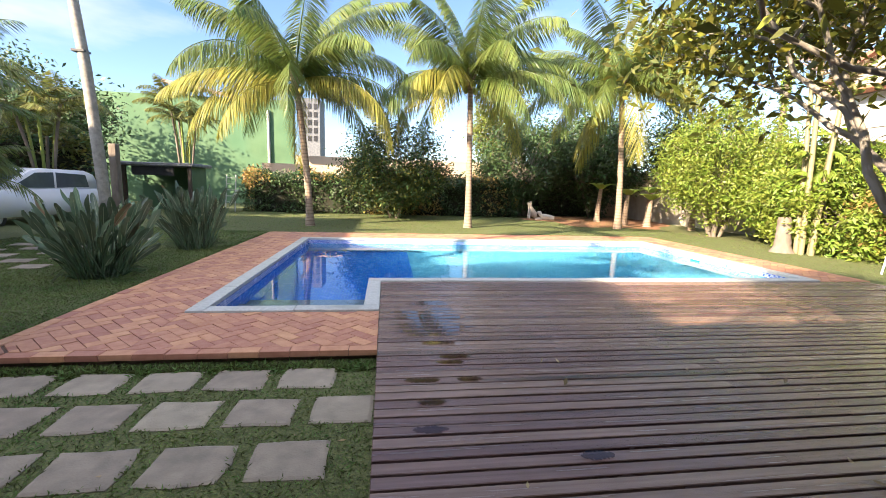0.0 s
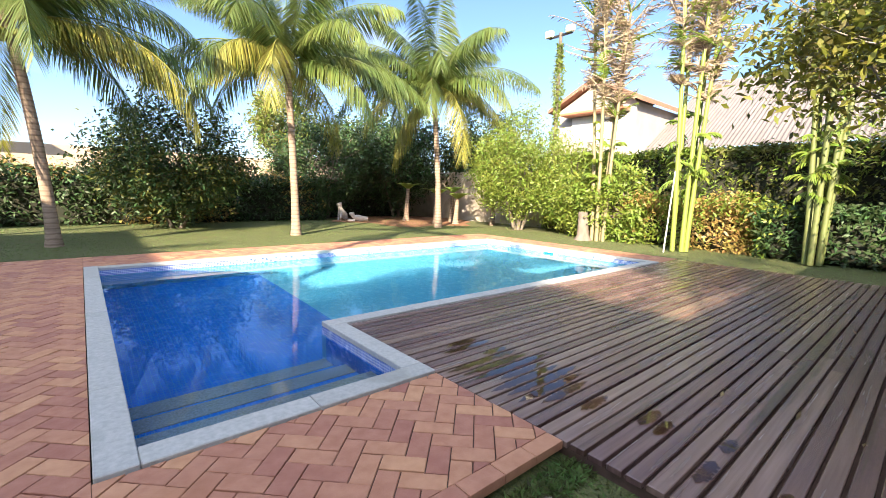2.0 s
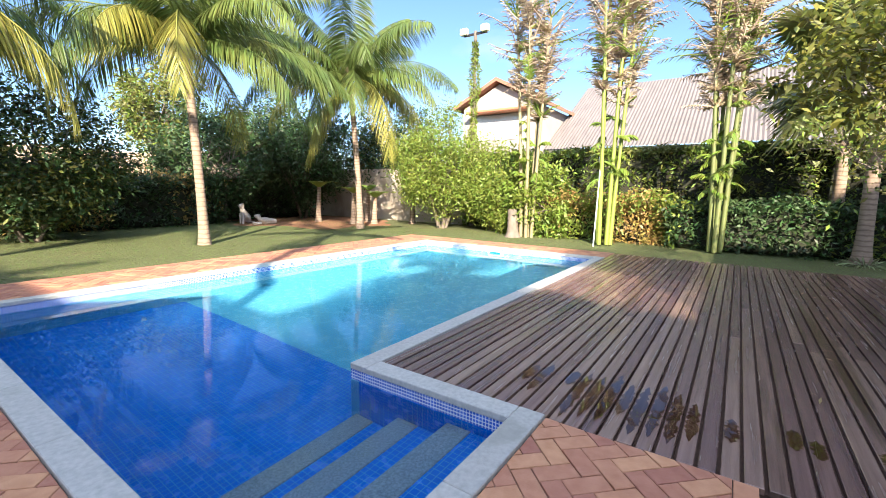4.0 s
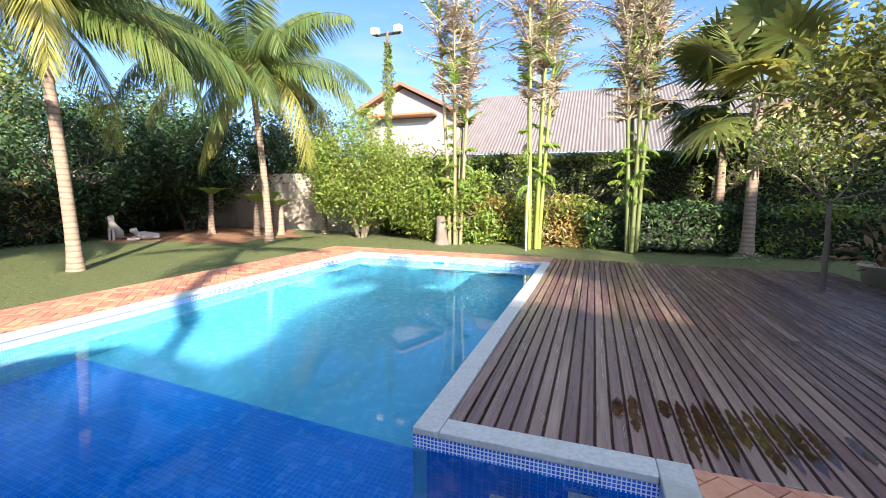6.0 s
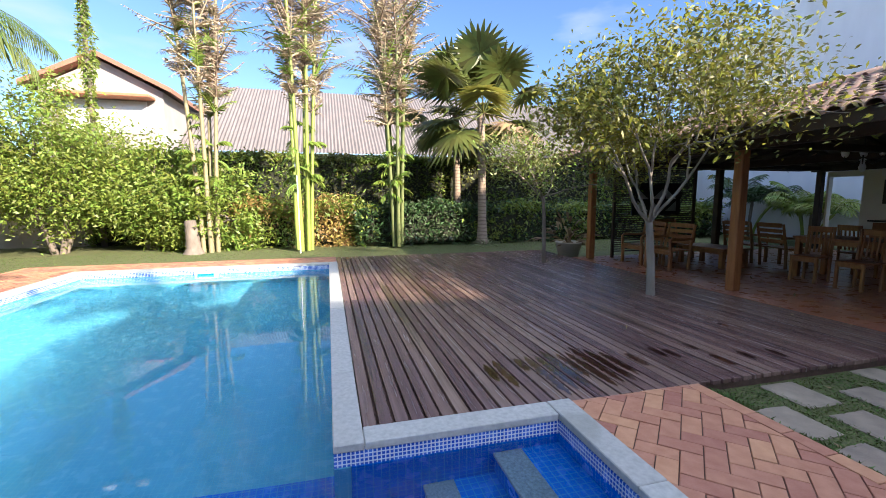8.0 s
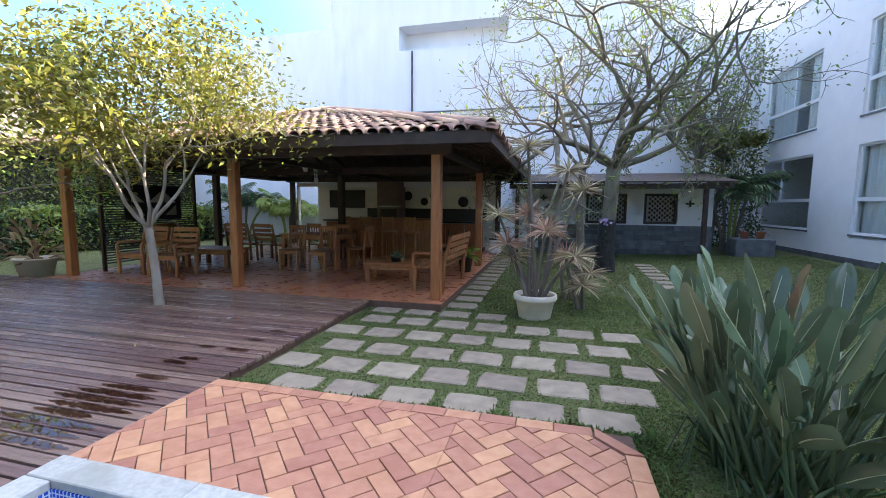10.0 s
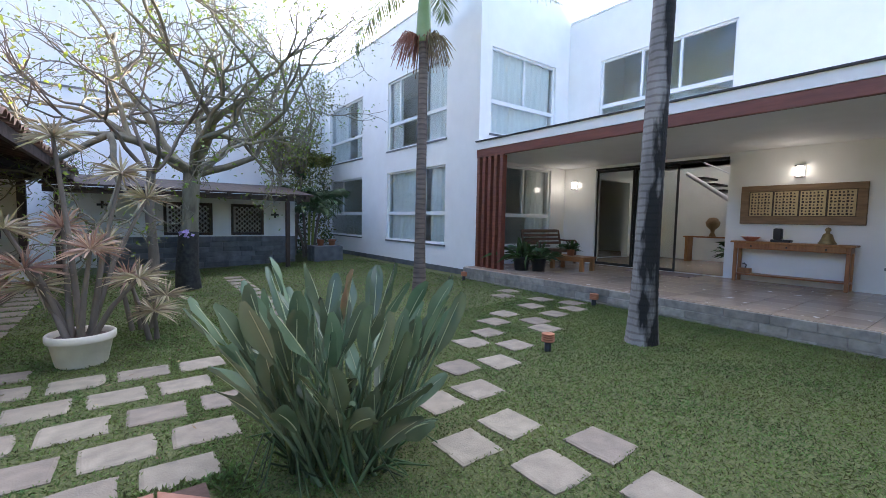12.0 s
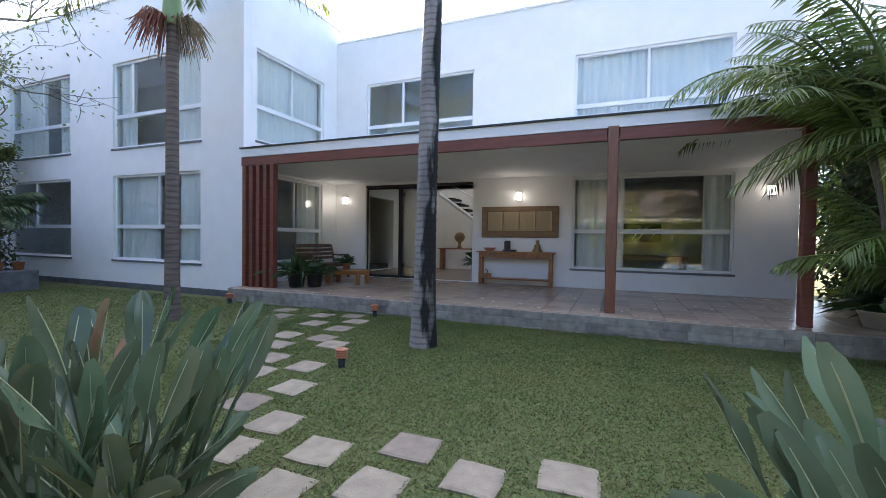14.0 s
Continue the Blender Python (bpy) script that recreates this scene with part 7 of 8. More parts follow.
for i in range(6):
    part("rung", cuboid(-0.2, 0.2, 0.04 + i * 0.055, 0.07 + i * 0.055, 0.25 + i * 0.27, 0.28 + i * 0.27), M_COPING, lad)


def car(at, turn):
    c = thing("parked_car", at, "white parked car with dark windows", "car", "", turn)
    M_PAINT = surf("white_car_paint", (0.72, 0.74, 0.76), (0.68, 0.7, 0.73), 3, 0.2, 0)
    M_CAR_GLASS = surf("tinted_car_glass", (0.10, 0.13, 0.16), (0.07, 0.09, 0.11), 3, 0.06, 0, sheen_rough=0.03, spec=1.0)
    prof = [(-2.0, 0.30), (-2.06, 0.55), (-2.02, 0.90), (-1.90, 0.98), (0.95, 0.98), (1.55, 0.90), (1.98, 0.78), (2.08, 0.62), (2.06, 0.30)]
    cab = [(-1.92, 0.96), (-1.62, 1.40), (-1.30, 1.50), (0.0, 1.52), (0.28, 1.46), (1.12, 0.96)]

    def loft(profile, rows):
        """A body from one side outline, drawn in at the given half widths and scales."""
        bm = bmesh.new()
        loops = []
        for y, k in rows:
            loops.append([bm.verts.new((x * k, y, 0.3 + (z - 0.3) * (0.9 + 0.1 * k))) for x, z in profile])
        for a in range(len(loops) - 1):
            for i in range(len(profile)):
                j = (i + 1) % len(profile)
                bm.faces.new((loops[a][i], loops[a][j], loops[a + 1][j], loops[a + 1][i]))
        bm.faces.new(loops[0])
        bm.faces.new(loops[-1])
        return bm

    def pane(corners, out):
        """A thin glass pane laid just proud of the cabin."""
        bm = bmesh.new()
        lo = [bm.verts.new(Vector(q) - Vector(out) * 0.01) for q in corners]
        hi = [bm.verts.new(Vector(q) + Vector(out) * 0.012) for q in corners]
        bm.faces.new(hi)
        for i in range(len(lo)):
            bm.faces.new((lo[i], lo[(i + 1) % len(lo)], hi[(i + 1) % len(lo)], hi[i]))
        return bm
    part("body", loft(prof, ((-0.86, 0.95), (-0.80, 1.0), (-0.45, 1.02), (0.45, 1.02), (0.80, 1.0), (0.86, 0.95))), M_PAINT, c, "white painted body", True)
    part("cabin", loft(cab, ((-0.76, 0.97), (-0.66, 1.0), (0.66, 1.0), (0.76, 0.97))), M_PAINT, c, "white roof and pillars", True)
    part("windscreen", pane([(1.06, -0.64, 1.01), (1.06, 0.64, 1.01), (0.34, 0.58, 1.44), (0.34, -0.58, 1.44)], (0.52, 0, 0.86)), M_CAR_GLASS, c, "tinted windscreen")
    part("rear_window", pane([(-1.90, -0.6, 1.03), (-1.90, 0.6, 1.03), (-1.66, 0.55, 1.37), (-1.66, -0.55, 1.37)], (-0.82, 0, 0.57)), M_CAR_GLASS, c)
    for sg in (-1, 1):
        y = 0.765 * sg
        part("side_window", pane([(0.86, y, 1.01), (-0.30, y, 1.01), (-0.30, y, 1.42), (0.20, y, 1.40)], (0, sg, 0)), M_CAR_GLASS, c)
        part("side_window", pane([(-0.38, y, 1.01), (-1.40, y, 1.03), (-1.30, y, 1.38), (-0.38, y, 1.42)], (0, sg, 0)), M_CAR_GLASS, c)
        part("wing_mirror", cuboid(0.72, 0.86, min(y, y + 0.17 * sg), max(y, y + 0.17 * sg), 1.0, 1.12, 0.025), M_PAINT, c)
    part("grille", cuboid(2.07, 2.11, -0.42, 0.42, 0.55, 0.68, 0.012), M_DARK, c)
    for x in (-1.3, 1.35):
        for y in (-0.82, 0.66):
            wme = lathe([(0.001, 0), (0.2, 0.0), (0.3, 0.02), (0.32, 0.05), (0.32, 0.13), (0.3, 0.16), (0.001, 0.16)], 22)
            wh = set_mesh("wheel", wme, M_BLACKPOT, c, "black tyre", True)
            wh.matrix_basis = pose(x, y + 0.16, 0.32, 90)
            rim = set_mesh("rim", lathe([(0.001, -0.01), (0.19, -0.01), (0.2, 0.0)], 16), M_COPING, wh)
    for y in (-0.62, 0.62):
        part("headlight", cuboid(1.96, 2.07, y - 0.17, y + 0.17, 0.62, 0.76, 0.03), M_COPING, c)
    part("bumper", cuboid(2.0, 2.14, -0.75, 0.75, 0.32, 0.55, 0.03), M_DARK, c)
    return c


parked = car((-10.6, 13.7, -0.06), -100)
parked.scale = (1.08, 1.08, 1.1)
hedge("hedge_parking", -22.0, -10.8, 17.2, 18.4, 3.0, 9000, M_LEAF_DARK, 0.2, "dark hedge behind the parking place", M_LEAF_OLIVE, 0.1, 0.4)

# ---- lawn: blades of short grass ----
PAVED = [(-3.25, 0.0, 3.22, 12.45), (-2.1, 8.5, 4.4, 12.45), (0.0, 8.42, 0.18, 5.9), (-1.14, 6.8, -8.0, 0.2), (-20, -9.6, -13, 9.65), (-7.5, -1.2, -10.5, -8.3)]
SLABS = []
for j, (y, x) in enumerate(((2.94, -0.53), (2.44, -0.22), (1.91, -0.46), (1.36, -0.20), (0.80, -0.40), (0.29, -0.33))):
    while x > -3.6:
        if not (y < 0.5 and x < -2.0):
            SLABS.append((x, y, 0.41, 0.34, 0))
        x -= 0.515
for i in range(15):
    SLABS.append((-1.36, -0.26 - i * 0.5, 0.44, 0.36, 0))
for x, y in ((-5.55, 3.0), (-5.1, 2.98), (-5.32, 3.62), (-4.85, 3.66), (-5.62, 4.22), (-5.1, 4.2), (-5.42, 4.76), (-5.65, 5.32), (-6.2, 2.6), (-5.75, 2.45), (-6.75, 2.3), (-6.4, 1.9), (-6.85, 1.7), (-7.6, 2.05), (-7.3, 1.35), (-7.8, 1.7),
             (-7.75, 1.1), (-8.35, 1.6), (-8.5, 1.0), (-8.9, 1.53), (-9.1, 0.68), (-8.75, 0.05), (-9.3, 1.2), (-9.25, -0.3)):
    SLABS.append((x + 0.10, y + 0.04, 0.365, 0.365, 0))
for i in range(11):
    SLABS.append((-4.82 - 0.02 * i, -0.7 - i * 0.52, 0.42, 0.34, 0))
for i in range(10):
    SLABS.append((-5.6 - (i % 2) * 0.5, 7.2 + i * 0.42, 0.44, 0.36, 8))
    SLABS.append((-6.7 - (i % 2) * 0.5, 8.0 + i * 0.42, 0.44, 0.36, 8))


def grass_field(name, x0, x1, y0, y1, count, size):
    p = np.stack([RNG.uniform(x0, x1, count), RNG.uniform(y0, y1, count)], 1)
    keep = np.ones(count, bool)
    for a, b, c, d in PAVED:
        keep &= ~((p[:, 0] > a - 0.01) & (p[:, 0] < b + 0.01) & (p[:, 1] > c - 0.01) & (p[:, 1] < d + 0.01))
    for x, y, w, h, r in SLABS:
        ca, sa = math.cos(radians(r)), math.sin(radians(r))
        u, v = (p[:, 0] - x) * ca + (p[:, 1] - y) * sa, -(p[:, 0] - x) * sa + (p[:, 1] - y) * ca
        keep &= ~((abs(u) < w / 2 - 0.01) & (abs(v) < h / 2 - 0.01))
    p = p[keep]
    n = len(p)
    d = RNG.normal(size=(n, 3)) * np.array([0.7, 0.7, 0.2]) + np.array([0, 0, 0.75])
    d /= np.linalg.norm(d, axis=1)[:, None]
    s = np.cross(d, RNG.normal(size=(n, 3)))
    s /= np.linalg.norm(s, axis=1)[:, None]
    low = -0.105 + 0.045 * np.clip((p[:, 1] - 5.0) / 5.0, 0, 1)
    z = low + (0.05 - low) * np.clip((-4.5 - p[:, 0]) / 4.0, 0, 1)
    v, f = blades(np.column_stack([p, z]), d, s, size * RNG.uniform(0.6, 1.3, n), size * 0.18, 0.3, 2)
    return tagged(set_mesh(name, mesh_of(name, v, f), M_GRASS), "short green lawn grass", "grass", "", "stuff")


grass_field("lawn_grass", -3.4, 0.0, 3.05, 3.3, 9000, 0.075)
grass_field("lawn_grass", -3.45, -3.2, 3.2, 12.4, 12000, 0.06)
grass_field("lawn_grass", -4.6, 0.6, -1.6, 3.3, 80000, 0.04)
grass_field("lawn_grass", -9.6, -3.2, 0.5, 6.6, 190000, 0.038)
grass_field("lawn_grass", -9.8, -1.1, -8.2, 0.5, 70000, 0.055)
grass_field("lawn_grass", -9.6, -3.2, 6.6, 9.6, 75000, 0.038)
grass_field("lawn_grass", -8.0, -3.2, 9.6, 13.0, 26000, 0.05)
grass_field("lawn_grass", -10.0, 11.0, 12.4, 21.0, 90000, 0.04)
grass_field("lawn_grass", 8.4, 11.6, -6.0, 12.4, 26000, 0.04)

# fallen leaves on the lawn and the deck
fl = np.concatenate([np.column_stack([RNG.uniform(-4.5, 8, 170), RNG.uniform(-1.5, 3.2, 170), RNG.uniform(0.008, 0.015, 170)]), np.column_stack([RNG.uniform(-9, -2, 130), RNG.uniform(-6, 3, 130), np.full(130, -0.02)])])
fl[:170][(fl[:170, 0] < 0), 2] = -0.1
tagged(set_mesh("fallen_leaves", mesh_of("fallen", *leaf_cloud(fl, 0.055, 0.85, 0.05)), M_DRY), "scattered dry fallen leaves", "leaves", "", "stuff")

# ---- deck boards ----
deck = thing("wooden_deck", (0, 0, 0), "dark brown timber deck of narrow boards, wet in places", "deck")
setting(part("ground_under_deck", cuboid(0.03, 8.36, 0.22, 5.88, -0.18, -0.045), M_JOINT), "shaded bed under the deck boards", "ground")
PITCH = 5.70 / 53
rng = np.random.default_rng(11)
for i in range(53):
    y0 = 0.198 + i * PITCH
    cut = float(rng.uniform(2.6, 6.2))
    for x0, x1 in ((0.0, cut - 0.002), (cut + 0.002, 8.4)):
        dz = float(rng.uniform(-0.003, 0.003))
        part("board", cuboid(x0, x1, y0 + 0.0095, y0 + PITCH - 0.0095, -0.04 + dz, 0.0 + dz, 0.004), M_DECK, deck)

# thin films of water left on some boards
M_FILM = clear("water_film", (0.46, 0.37, 0.32), 1.33)
rng = np.random.default_rng(14)
WET = [(i, 0.30 + 0.3 * float(rng.random()) + 0.012 * (i - 29), (0.26 if 31 < i < 39 else 0.08) + 0.24 * float(rng.random())) for i in range(29, 43) if i not in (30, 40)]
for i, xc, hl in (*WET, (26, 0.66, 0.14), (25, 0.6, 0.12), (22, 0.34, 0.14), (22, 0.70, 0.10), (19, 0.38, 0.10), (16, 0.34, 0.11), (13, 1.22, 0.10)):
    yb = 0.198 + i * PITCH + PITCH / 2
    bm = bmesh.new()
    steps = 26
    low = [bm.verts.new((xc + hl * (2 * k / steps - 1), yb - 0.043 * min(1, float(rng.uniform(0.45, 1.3)) * (1 - abs(2 * k / steps - 1) ** 3) + 0.04), 0.0048)) for k in range(steps + 1)]
    top = [bm.verts.new((xc + hl * (2 * k / steps - 1), yb + 0.043 * min(1, float(rng.uniform(0.45, 1.3)) * (1 - abs(2 * k / steps - 1) ** 3) + 0.04), 0.0048)) for k in range(steps + 1)]
    for k in range(steps):
        bm.faces.new((low[k], low[k + 1], top[k + 1], top[k]))
    film = tagged(part("puddle", bm, M_FILM), "thin wet film of water on a deck board", "puddle", "puddles on the deck")
    film.visible_shadow = False

# ---- terracotta pavers laid in herringbone ----
paving = setting(new("pavement_terracotta"), "terracotta pavers laid in herringbone round the pool", "paving")
for x0, x1, y0, y1 in ((-3.2, -2.08, 3.28, 12.38), (-2.078, -0.005, 3.28, 4.4), (-2.078, 8.45, 11.06, 12.38), (7.49, 8.45, 5.92, 11.058)):
    setting(part("ground_bed", cuboid(x0, x1, y0, y1, -0.09, -0.012), M_JOINT), "dark sand bed under the pavers", "ground")
BL, BW, GAP = 0.24, 0.12, 0.006


def regions(x, y, m=0.0):
    west = -3.12 - m < x < -2.075 + m and 3.36 - m < y < 12.3 + m
    south = -2.08 <= x < 0 + m and 3.36 - m < y < 4.405 + m
    north = -2.08 <= x < 8.4 + m and 11.05 - m < y < 12.3 + m
    east = 7.485 - m < x < 8.4 + m and 5.9 - m < y < 11.06
    corner = (x + 3.12) + (y - 3.36) > 0.16
    return (west or south or north or east) and corner


def clip_poly(poly, a, b, c):
    """Keeps the part of a polygon where a x + b y <= c."""
    out = []
    for i in range(len(poly)):
        p, q = poly[i], poly[(i + 1) % len(poly)]
        dp, dq = a * p[0] + b * p[1] - c, a * q[0] + b * q[1] - c
        if dp <= 0:
            out.append(p)
        if (dp < 0 < dq) or (dq < 0 < dp):
            t = dp / (dp - dq)
            out.append((p[0] + (q[0] - p[0]) * t, p[1] + (q[1] - p[1]) * t))
    return out


RECTS = ((-3.12, -2.082, 3.36, 12.3), (-2.08, -0.004, 3.36, 4.40), (-2.08, 8.4, 11.056, 12.3), (7.49, 8.4, 5.905, 11.053))
C45 = math.sqrt(0.5)
whole = {}
near, rest_v, rest_f = [], [], []
bricks = []
for i in range(-75, 76):
    for j in range(-75, 76):
        for k in (0, 1):
            ku, kv = (i * BW + j * BL, 0.0), None
            u0 = i * BW + j * 2 * BL if k == 0 else i * BW + j * 2 * BL + BL
            v0 = i * BW if k == 0 else i * BW - BW
            du, dv = (BL, BW) if k == 0 else (BW, BL)
            if abs(u0) > 14 or abs(v0) > 14:
                continue
            q = [(u0 + GAP / 2, v0 + GAP / 2), (u0 + du - GAP / 2, v0 + GAP / 2), (u0 + du - GAP / 2, v0 + dv - GAP / 2), (u0 + GAP / 2, v0 + dv - GAP / 2)]
            w = [((a - b) * C45 + 2.0, (a + b) * C45 + 7.5) for a, b in q]
            cx, cy = sum(p[0] for p in w) / 4, sum(p[1] for p in w) / 4
            if not (-3.4 < cx < 8.7 and 3.1 < cy < 12.6):
                continue
            for r in RECTS:
                poly = w
                for a, b, c in ((-1, 0, -r[0]), (1, 0, r[1]), (0, -1, -r[2]), (0, 1, r[3]), (-1, -1, 3.12 - 3.36 - 0.18)):
                    poly = clip_poly(poly, a, b, c)
                    if len(poly) < 3:
                        break
                if len(poly) >= 3:
                    area = abs(sum(poly[n][0] * poly[(n + 1) % len(poly)][1] - poly[(n + 1) % len(poly)][0] * poly[n][1] for n in range(len(poly)))) / 2
                    if area > 0.0006:
                        bricks.append((cx, cy, poly))
bricks.sort(key=lambda b: (b[0] + 2.4) ** 2 + (b[1] - 4.2) ** 2)
M_BRICK_FAR = surf("terracotta_paver_far", (0.45, 0.22, 0.13), (0.37, 0.165, 0.095), 12, 0.6, 0.25, 120, vary=0.22, island=True, stain=(0.33, 0.14, 0.06), stain_scale=0.9, stain_at=(0.6, 0.85))
rng = np.random.default_rng(5)


def prism(bm, poly, z0, z1, ch=0.003):
    lo = [bm.verts.new((x, y, z0)) for x, y in poly]
    mx, my = sum(p[0] for p in poly) / len(poly), sum(p[1] for p in poly) / len(poly)
    mid = [bm.verts.new((x, y, z1 - ch)) for x, y in poly]
    k = 1 - ch / 0.07
    hi = [bm.verts.new((mx + (x - mx) * k, my + (y - my) * k, z1)) for x, y in poly]
    n = len(poly)
    bm.faces.new(hi)
    for a, b in ((lo, mid), (mid, hi)):
        for i in range(n):
            bm.faces.new((a[i], a[(i + 1) % n], b[(i + 1) % n], b[i]))


far_bm = bmesh.new()
for n, (cx, cy, poly) in enumerate(bricks):
    dz = float(rng.uniform(-0.0025, 0.0025))
    if n < 300:
        bm = bmesh.new()
        prism(bm, poly, -0.03, dz)
        part("brick", bm, M_BRICK, paving)
    else:
        prism(far_bm, poly, -0.03, dz)
tagged(part("far_bricks", far_bm, M_BRICK_FAR, paving), "", "", "", "stuff")
edge_bm = bmesh.new()
for a0, a1, fixed, along in ((-2.96, 0.0, 3.30, "x"), (3.52, 12.38, -3.18, "y"), (-3.18, 8.5, 12.36, "x"), (5.92, 12.3, 8.46, "y")):
    n = int((a1 - a0) / 0.245)
    for i in range(n):
        p0, p1 = a0 + (a1 - a0) * i / n + 0.003, a0 + (a1 - a0) * (i + 1) / n - 0.003
        poly = [(p0, fixed - 0.055), (p1, fixed - 0.055), (p1, fixed + 0.055), (p0, fixed + 0.055)] if along == "x" else [(fixed - 0.055, p0), (fixed + 0.055, p0), (fixed + 0.055, p1), (fixed - 0.055, p1)]
        if n < 40 and along == "x" and fixed < 4:
            bm = bmesh.new()
            prism(bm, poly, -0.05, float(rng.uniform(-0.002, 0.003)))
            part("edge_brick", bm, M_BRICK, paving)
        else:
            prism(edge_bm, poly, -0.05, float(rng.uniform(-0.002, 0.003)))
prism(edge_bm, [(-3.235, 3.50), (-2.975, 3.245), (-2.97, 3.355), (-3.125, 3.51)], -0.05, 0.001)
tagged(part("edge_bricks", edge_bm, M_BRICK_FAR, paving), "", "", "", "stuff")

# ---- stepping slabs ----
rng = np.random.default_rng(3)
path = setting(new("pavement_slabs"), "rough pale stone slabs set in the lawn", "path")
for x, y, w, h, r in SLABS:
    bm = bmesh.new()
    ca, sa = math.cos(radians(r + rng.uniform(-3, 3))), math.sin(radians(r + rng.uniform(-3, 3)))
    poly = []
    for u, v in ((-1, -1), (0, -1.02), (1, -1), (1.02, 0), (1, 1), (0, 1.02), (-1, 1), (-1.02, 0)):
        a, b = u * w / 2 + rng.uniform(-0.014, 0.014), v * h / 2 + rng.uniform(-0.014, 0.014)
        poly.append((x + a * ca - b * sa, y + a * sa + b * ca))
    g = ground_z(x, y)
    prism(bm, poly, g - 0.05, g + 0.014, 0.008)
    part("slab", bm, M_SLAB, path)

# ---- pavilion floor tiles ----
fl = bpy.data.objects["pavilion_floor"]
count = 0
far_bm = bmesh.new()
TS = 0.315
for j in range(26):
    for i in range(25):
        x0, y1 = -1.12 + i * TS, 0.185 - j * TS
        x1, y0 = min(x0 + TS - 0.006, 6.745), y1 - TS + 0.006
        if x0 > 6.7 or y0 < -7.9:
            continue
        poly = [(x0, y0), (x1, y0), (x1, y1), (x0, y1)]
        if j < 12:
            bm = bmesh.new()
            prism(bm, poly, 0.0, 0.0115, 0.002)
            part("tile", bm, M_FLOOR_PAV, fl)
        else:
            prism(far_bm, poly, 0.0, 0.0115, 0.002)
tagged(part("far_tiles", far_bm, M_FLOOR_PAV, fl), "", "", "", "stuff")

# ---- porch floor tiles and stone edge ----
ps = bpy.data.objects["porch_slab"]
TS = 0.45
i = 0
while MX + i * TS < -9.62:
    j = 0
    while WY + j * TS < 9.55:
        x0, y0 = MX + 0.004 + i * TS, WY + 0.004 + j * TS
        bm = bmesh.new()
        x1, y1 = min(x0 + TS - 0.006, -9.605), min(y0 + TS - 0.006, 9.595)
        if x1 > x0 + 0.02 and y1 > y0 + 0.02:
            prism(bm, [(x0, y0), (x1, y0), (x1, y1), (x0, y1)], FZ - 0.019, FZ, 0.002)
            part("tile", bm, M_PORCH, ps)
        j += 1
    i += 1
rng = np.random.default_rng(8)
for row in range(3):
    y = WY + 0.02
    while y < 9.55:
        w = float(rng.uniform(0.25, 0.6))
        y1 = min(y + w, 9.58)
        part("stone", cuboid(-9.598, -9.55 + float(rng.uniform(-0.012, 0.012)), y + 0.002, y1 - 0.002, -0.04 + row * 0.125, 0.081 + row * 0.125, 0.005), M_STONE_PALE, ps)
        y = y1
sb = bpy.data.objects["wall_shed_stone"]
for row in range(6):
    x = -7.38
    while x < -2.25:
        w = float(rng.uniform(0.3, 0.75))
        x1 = min(x + w, -2.2)
        part("stone", cuboid(x + 0.004, x1 - 0.004, SY + 0.031, SY + 0.06 + float(rng.uniform(-0.012, 0.014)), -0.05 + row * 0.15, 0.092 + row * 0.15, 0.008), M_STONE, sb)
        x = x1

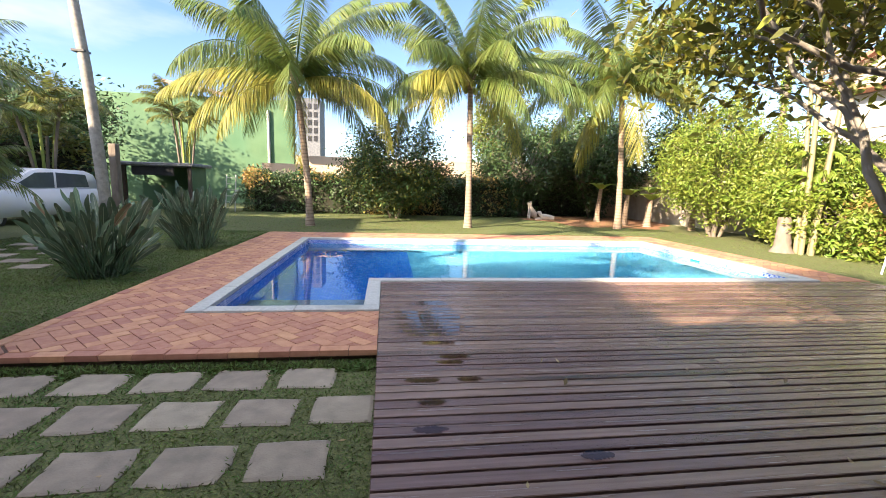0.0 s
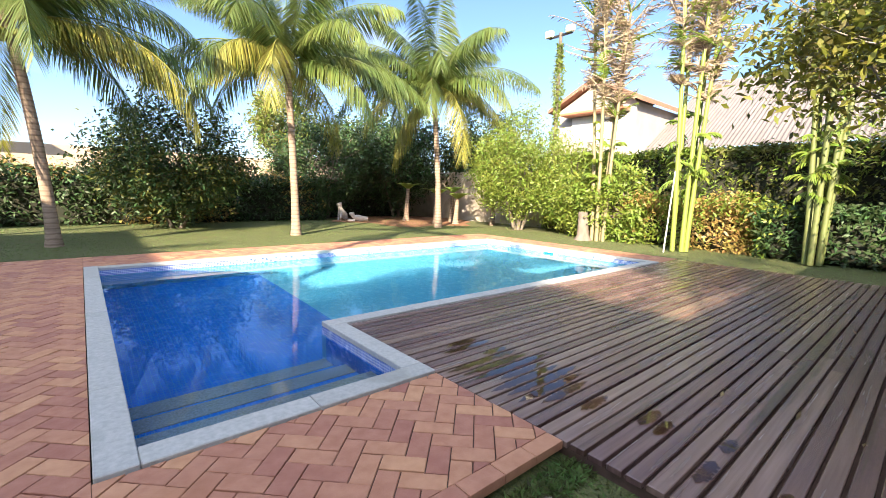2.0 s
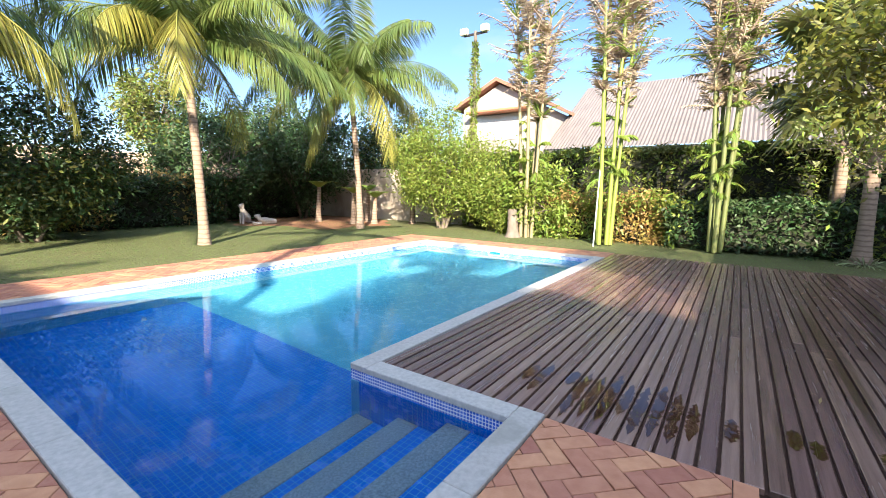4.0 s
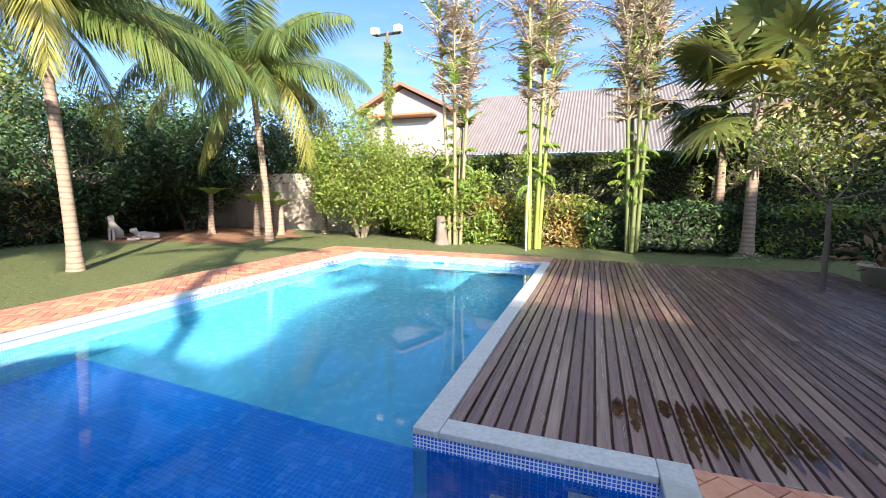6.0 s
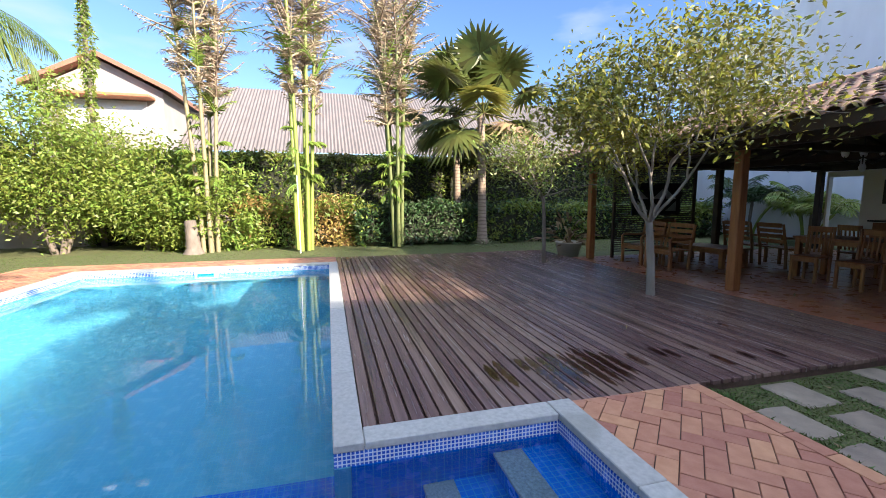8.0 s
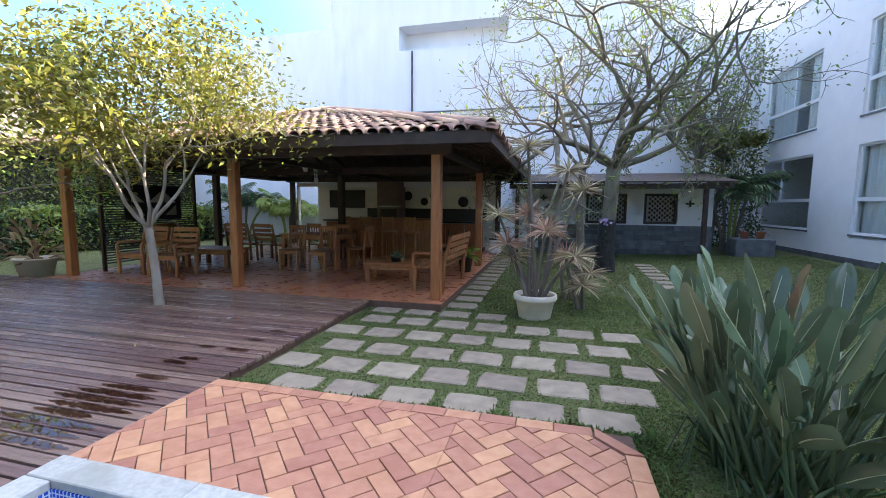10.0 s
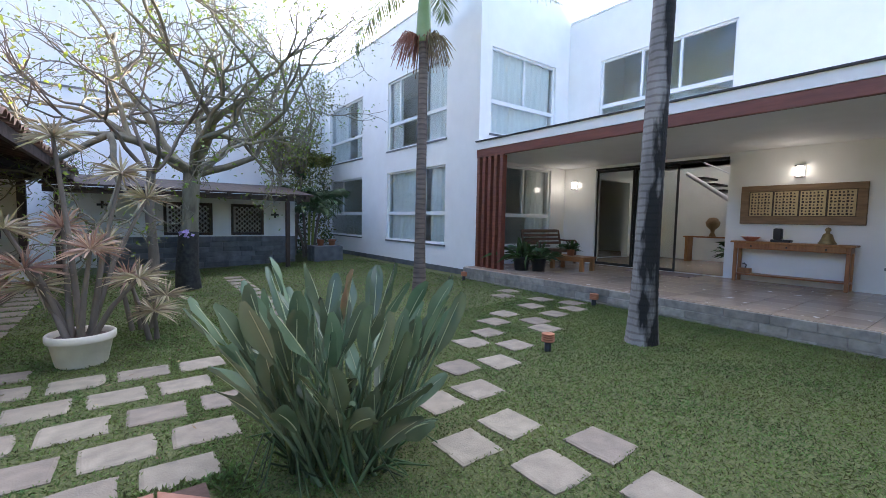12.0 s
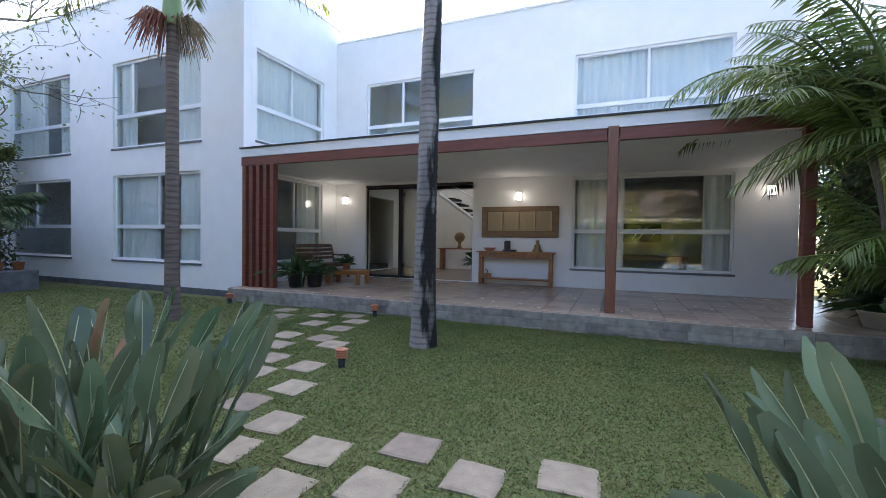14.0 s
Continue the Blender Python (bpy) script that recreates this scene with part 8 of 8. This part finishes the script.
# ---- roof tiles ----
def barrel(n=6, r0=0.098, r1=0.078, ln=0.46):
    vs, fs = [], []
    for k, (y, r) in enumerate(((0, r0), (ln, r1))):
        for i in range(n + 1):
            a = math.pi * i / n
            vs.append((r * math.cos(a), y, r * math.sin(a) * 0.85))
    for i in range(n + 1):
        a = math.pi * i / n
        vs.append(((r0 - 0.016) * math.cos(a), 0.0, (r0 - 0.016) * math.sin(a) * 0.85))
    for i in range(n):
        fs.append((i, i + 1, n + 1 + i + 1, n + 1 + i))
        fs.append((2 * n + 2 + i, 2 * n + 3 + i, i + 1, i))
    return np.array(vs), np.array(fs)


M_TILE_ROOF_NEAR = surf("clay_roof_tile_near", (0.48, 0.31, 0.22), (0.33, 0.225, 0.165), 5, 0.85, 0.4, 50, vary=0.35, stain=(0.15, 0.125, 0.11), stain_scale=1.6, stain_at=(0.5, 0.78))
tv, tf = barrel()
tile_me = mesh_of("tile", tv, tf)
tile_me.materials.append(M_TILE_ROOF_NEAR)
tile_me.polygons.foreach_set("use_smooth", np.ones(len(tile_me.polygons), bool))
far_v, far_f, off = [], [], 0
placed = 0
rng = np.random.default_rng(4)
for side in (0, 3, 1, 2):
    a, b = corners[side], corners[(side + 1) % 4]
    along = (b - a).normalized()
    mid = (a + b) / 2
    run = APEX - mid
    up = run.normalized()
    nrm = along.cross(up)
    if nrm.z < 0:
        nrm = -nrm
    half = (b - a).length / 2
    cols = int(2 * half / 0.2)
    rows = int(run.length / 0.37)
    for r in range(rows + 1):
        for c in range(cols + 1):
            s = -half + 2 * half * c / cols
            t = r * 0.37 - 0.06
            if 1 - t / run.length < abs(s) / half - 0.01:
                continue
            o = mid + along * (s + float(rng.normal(0, 0.006))) + up * (t + float(rng.normal(0, 0.012))) + nrm * (0.035 + float(rng.uniform(0, 0.012)))
            m = Matrix((along, up, nrm)).transposed().to_4x4()
            m.translation = o
            m = m @ pose(0, 0, 0, -2.5, 0, float(rng.normal(0, 1.6)))
            if side in (0, 3) and placed < 420 and (side == 0 and placed < 300 or side == 3):
                ob = new("tile", tile_me)
                ob.parent = roof
                ob.matrix_basis = m
                placed += 1
            else:
                mm = np.array(m)
                far_v.append(tv @ mm[:3, :3].T + mm[:3, 3])
                far_f.append(tf + off)
                off += len(tv)
tagged(set_mesh("far_tiles", mesh_of("tiles", np.concatenate(far_v), np.concatenate(far_f)), M_TILE_ROOF, roof, "", True), "", "", "", "stuff")
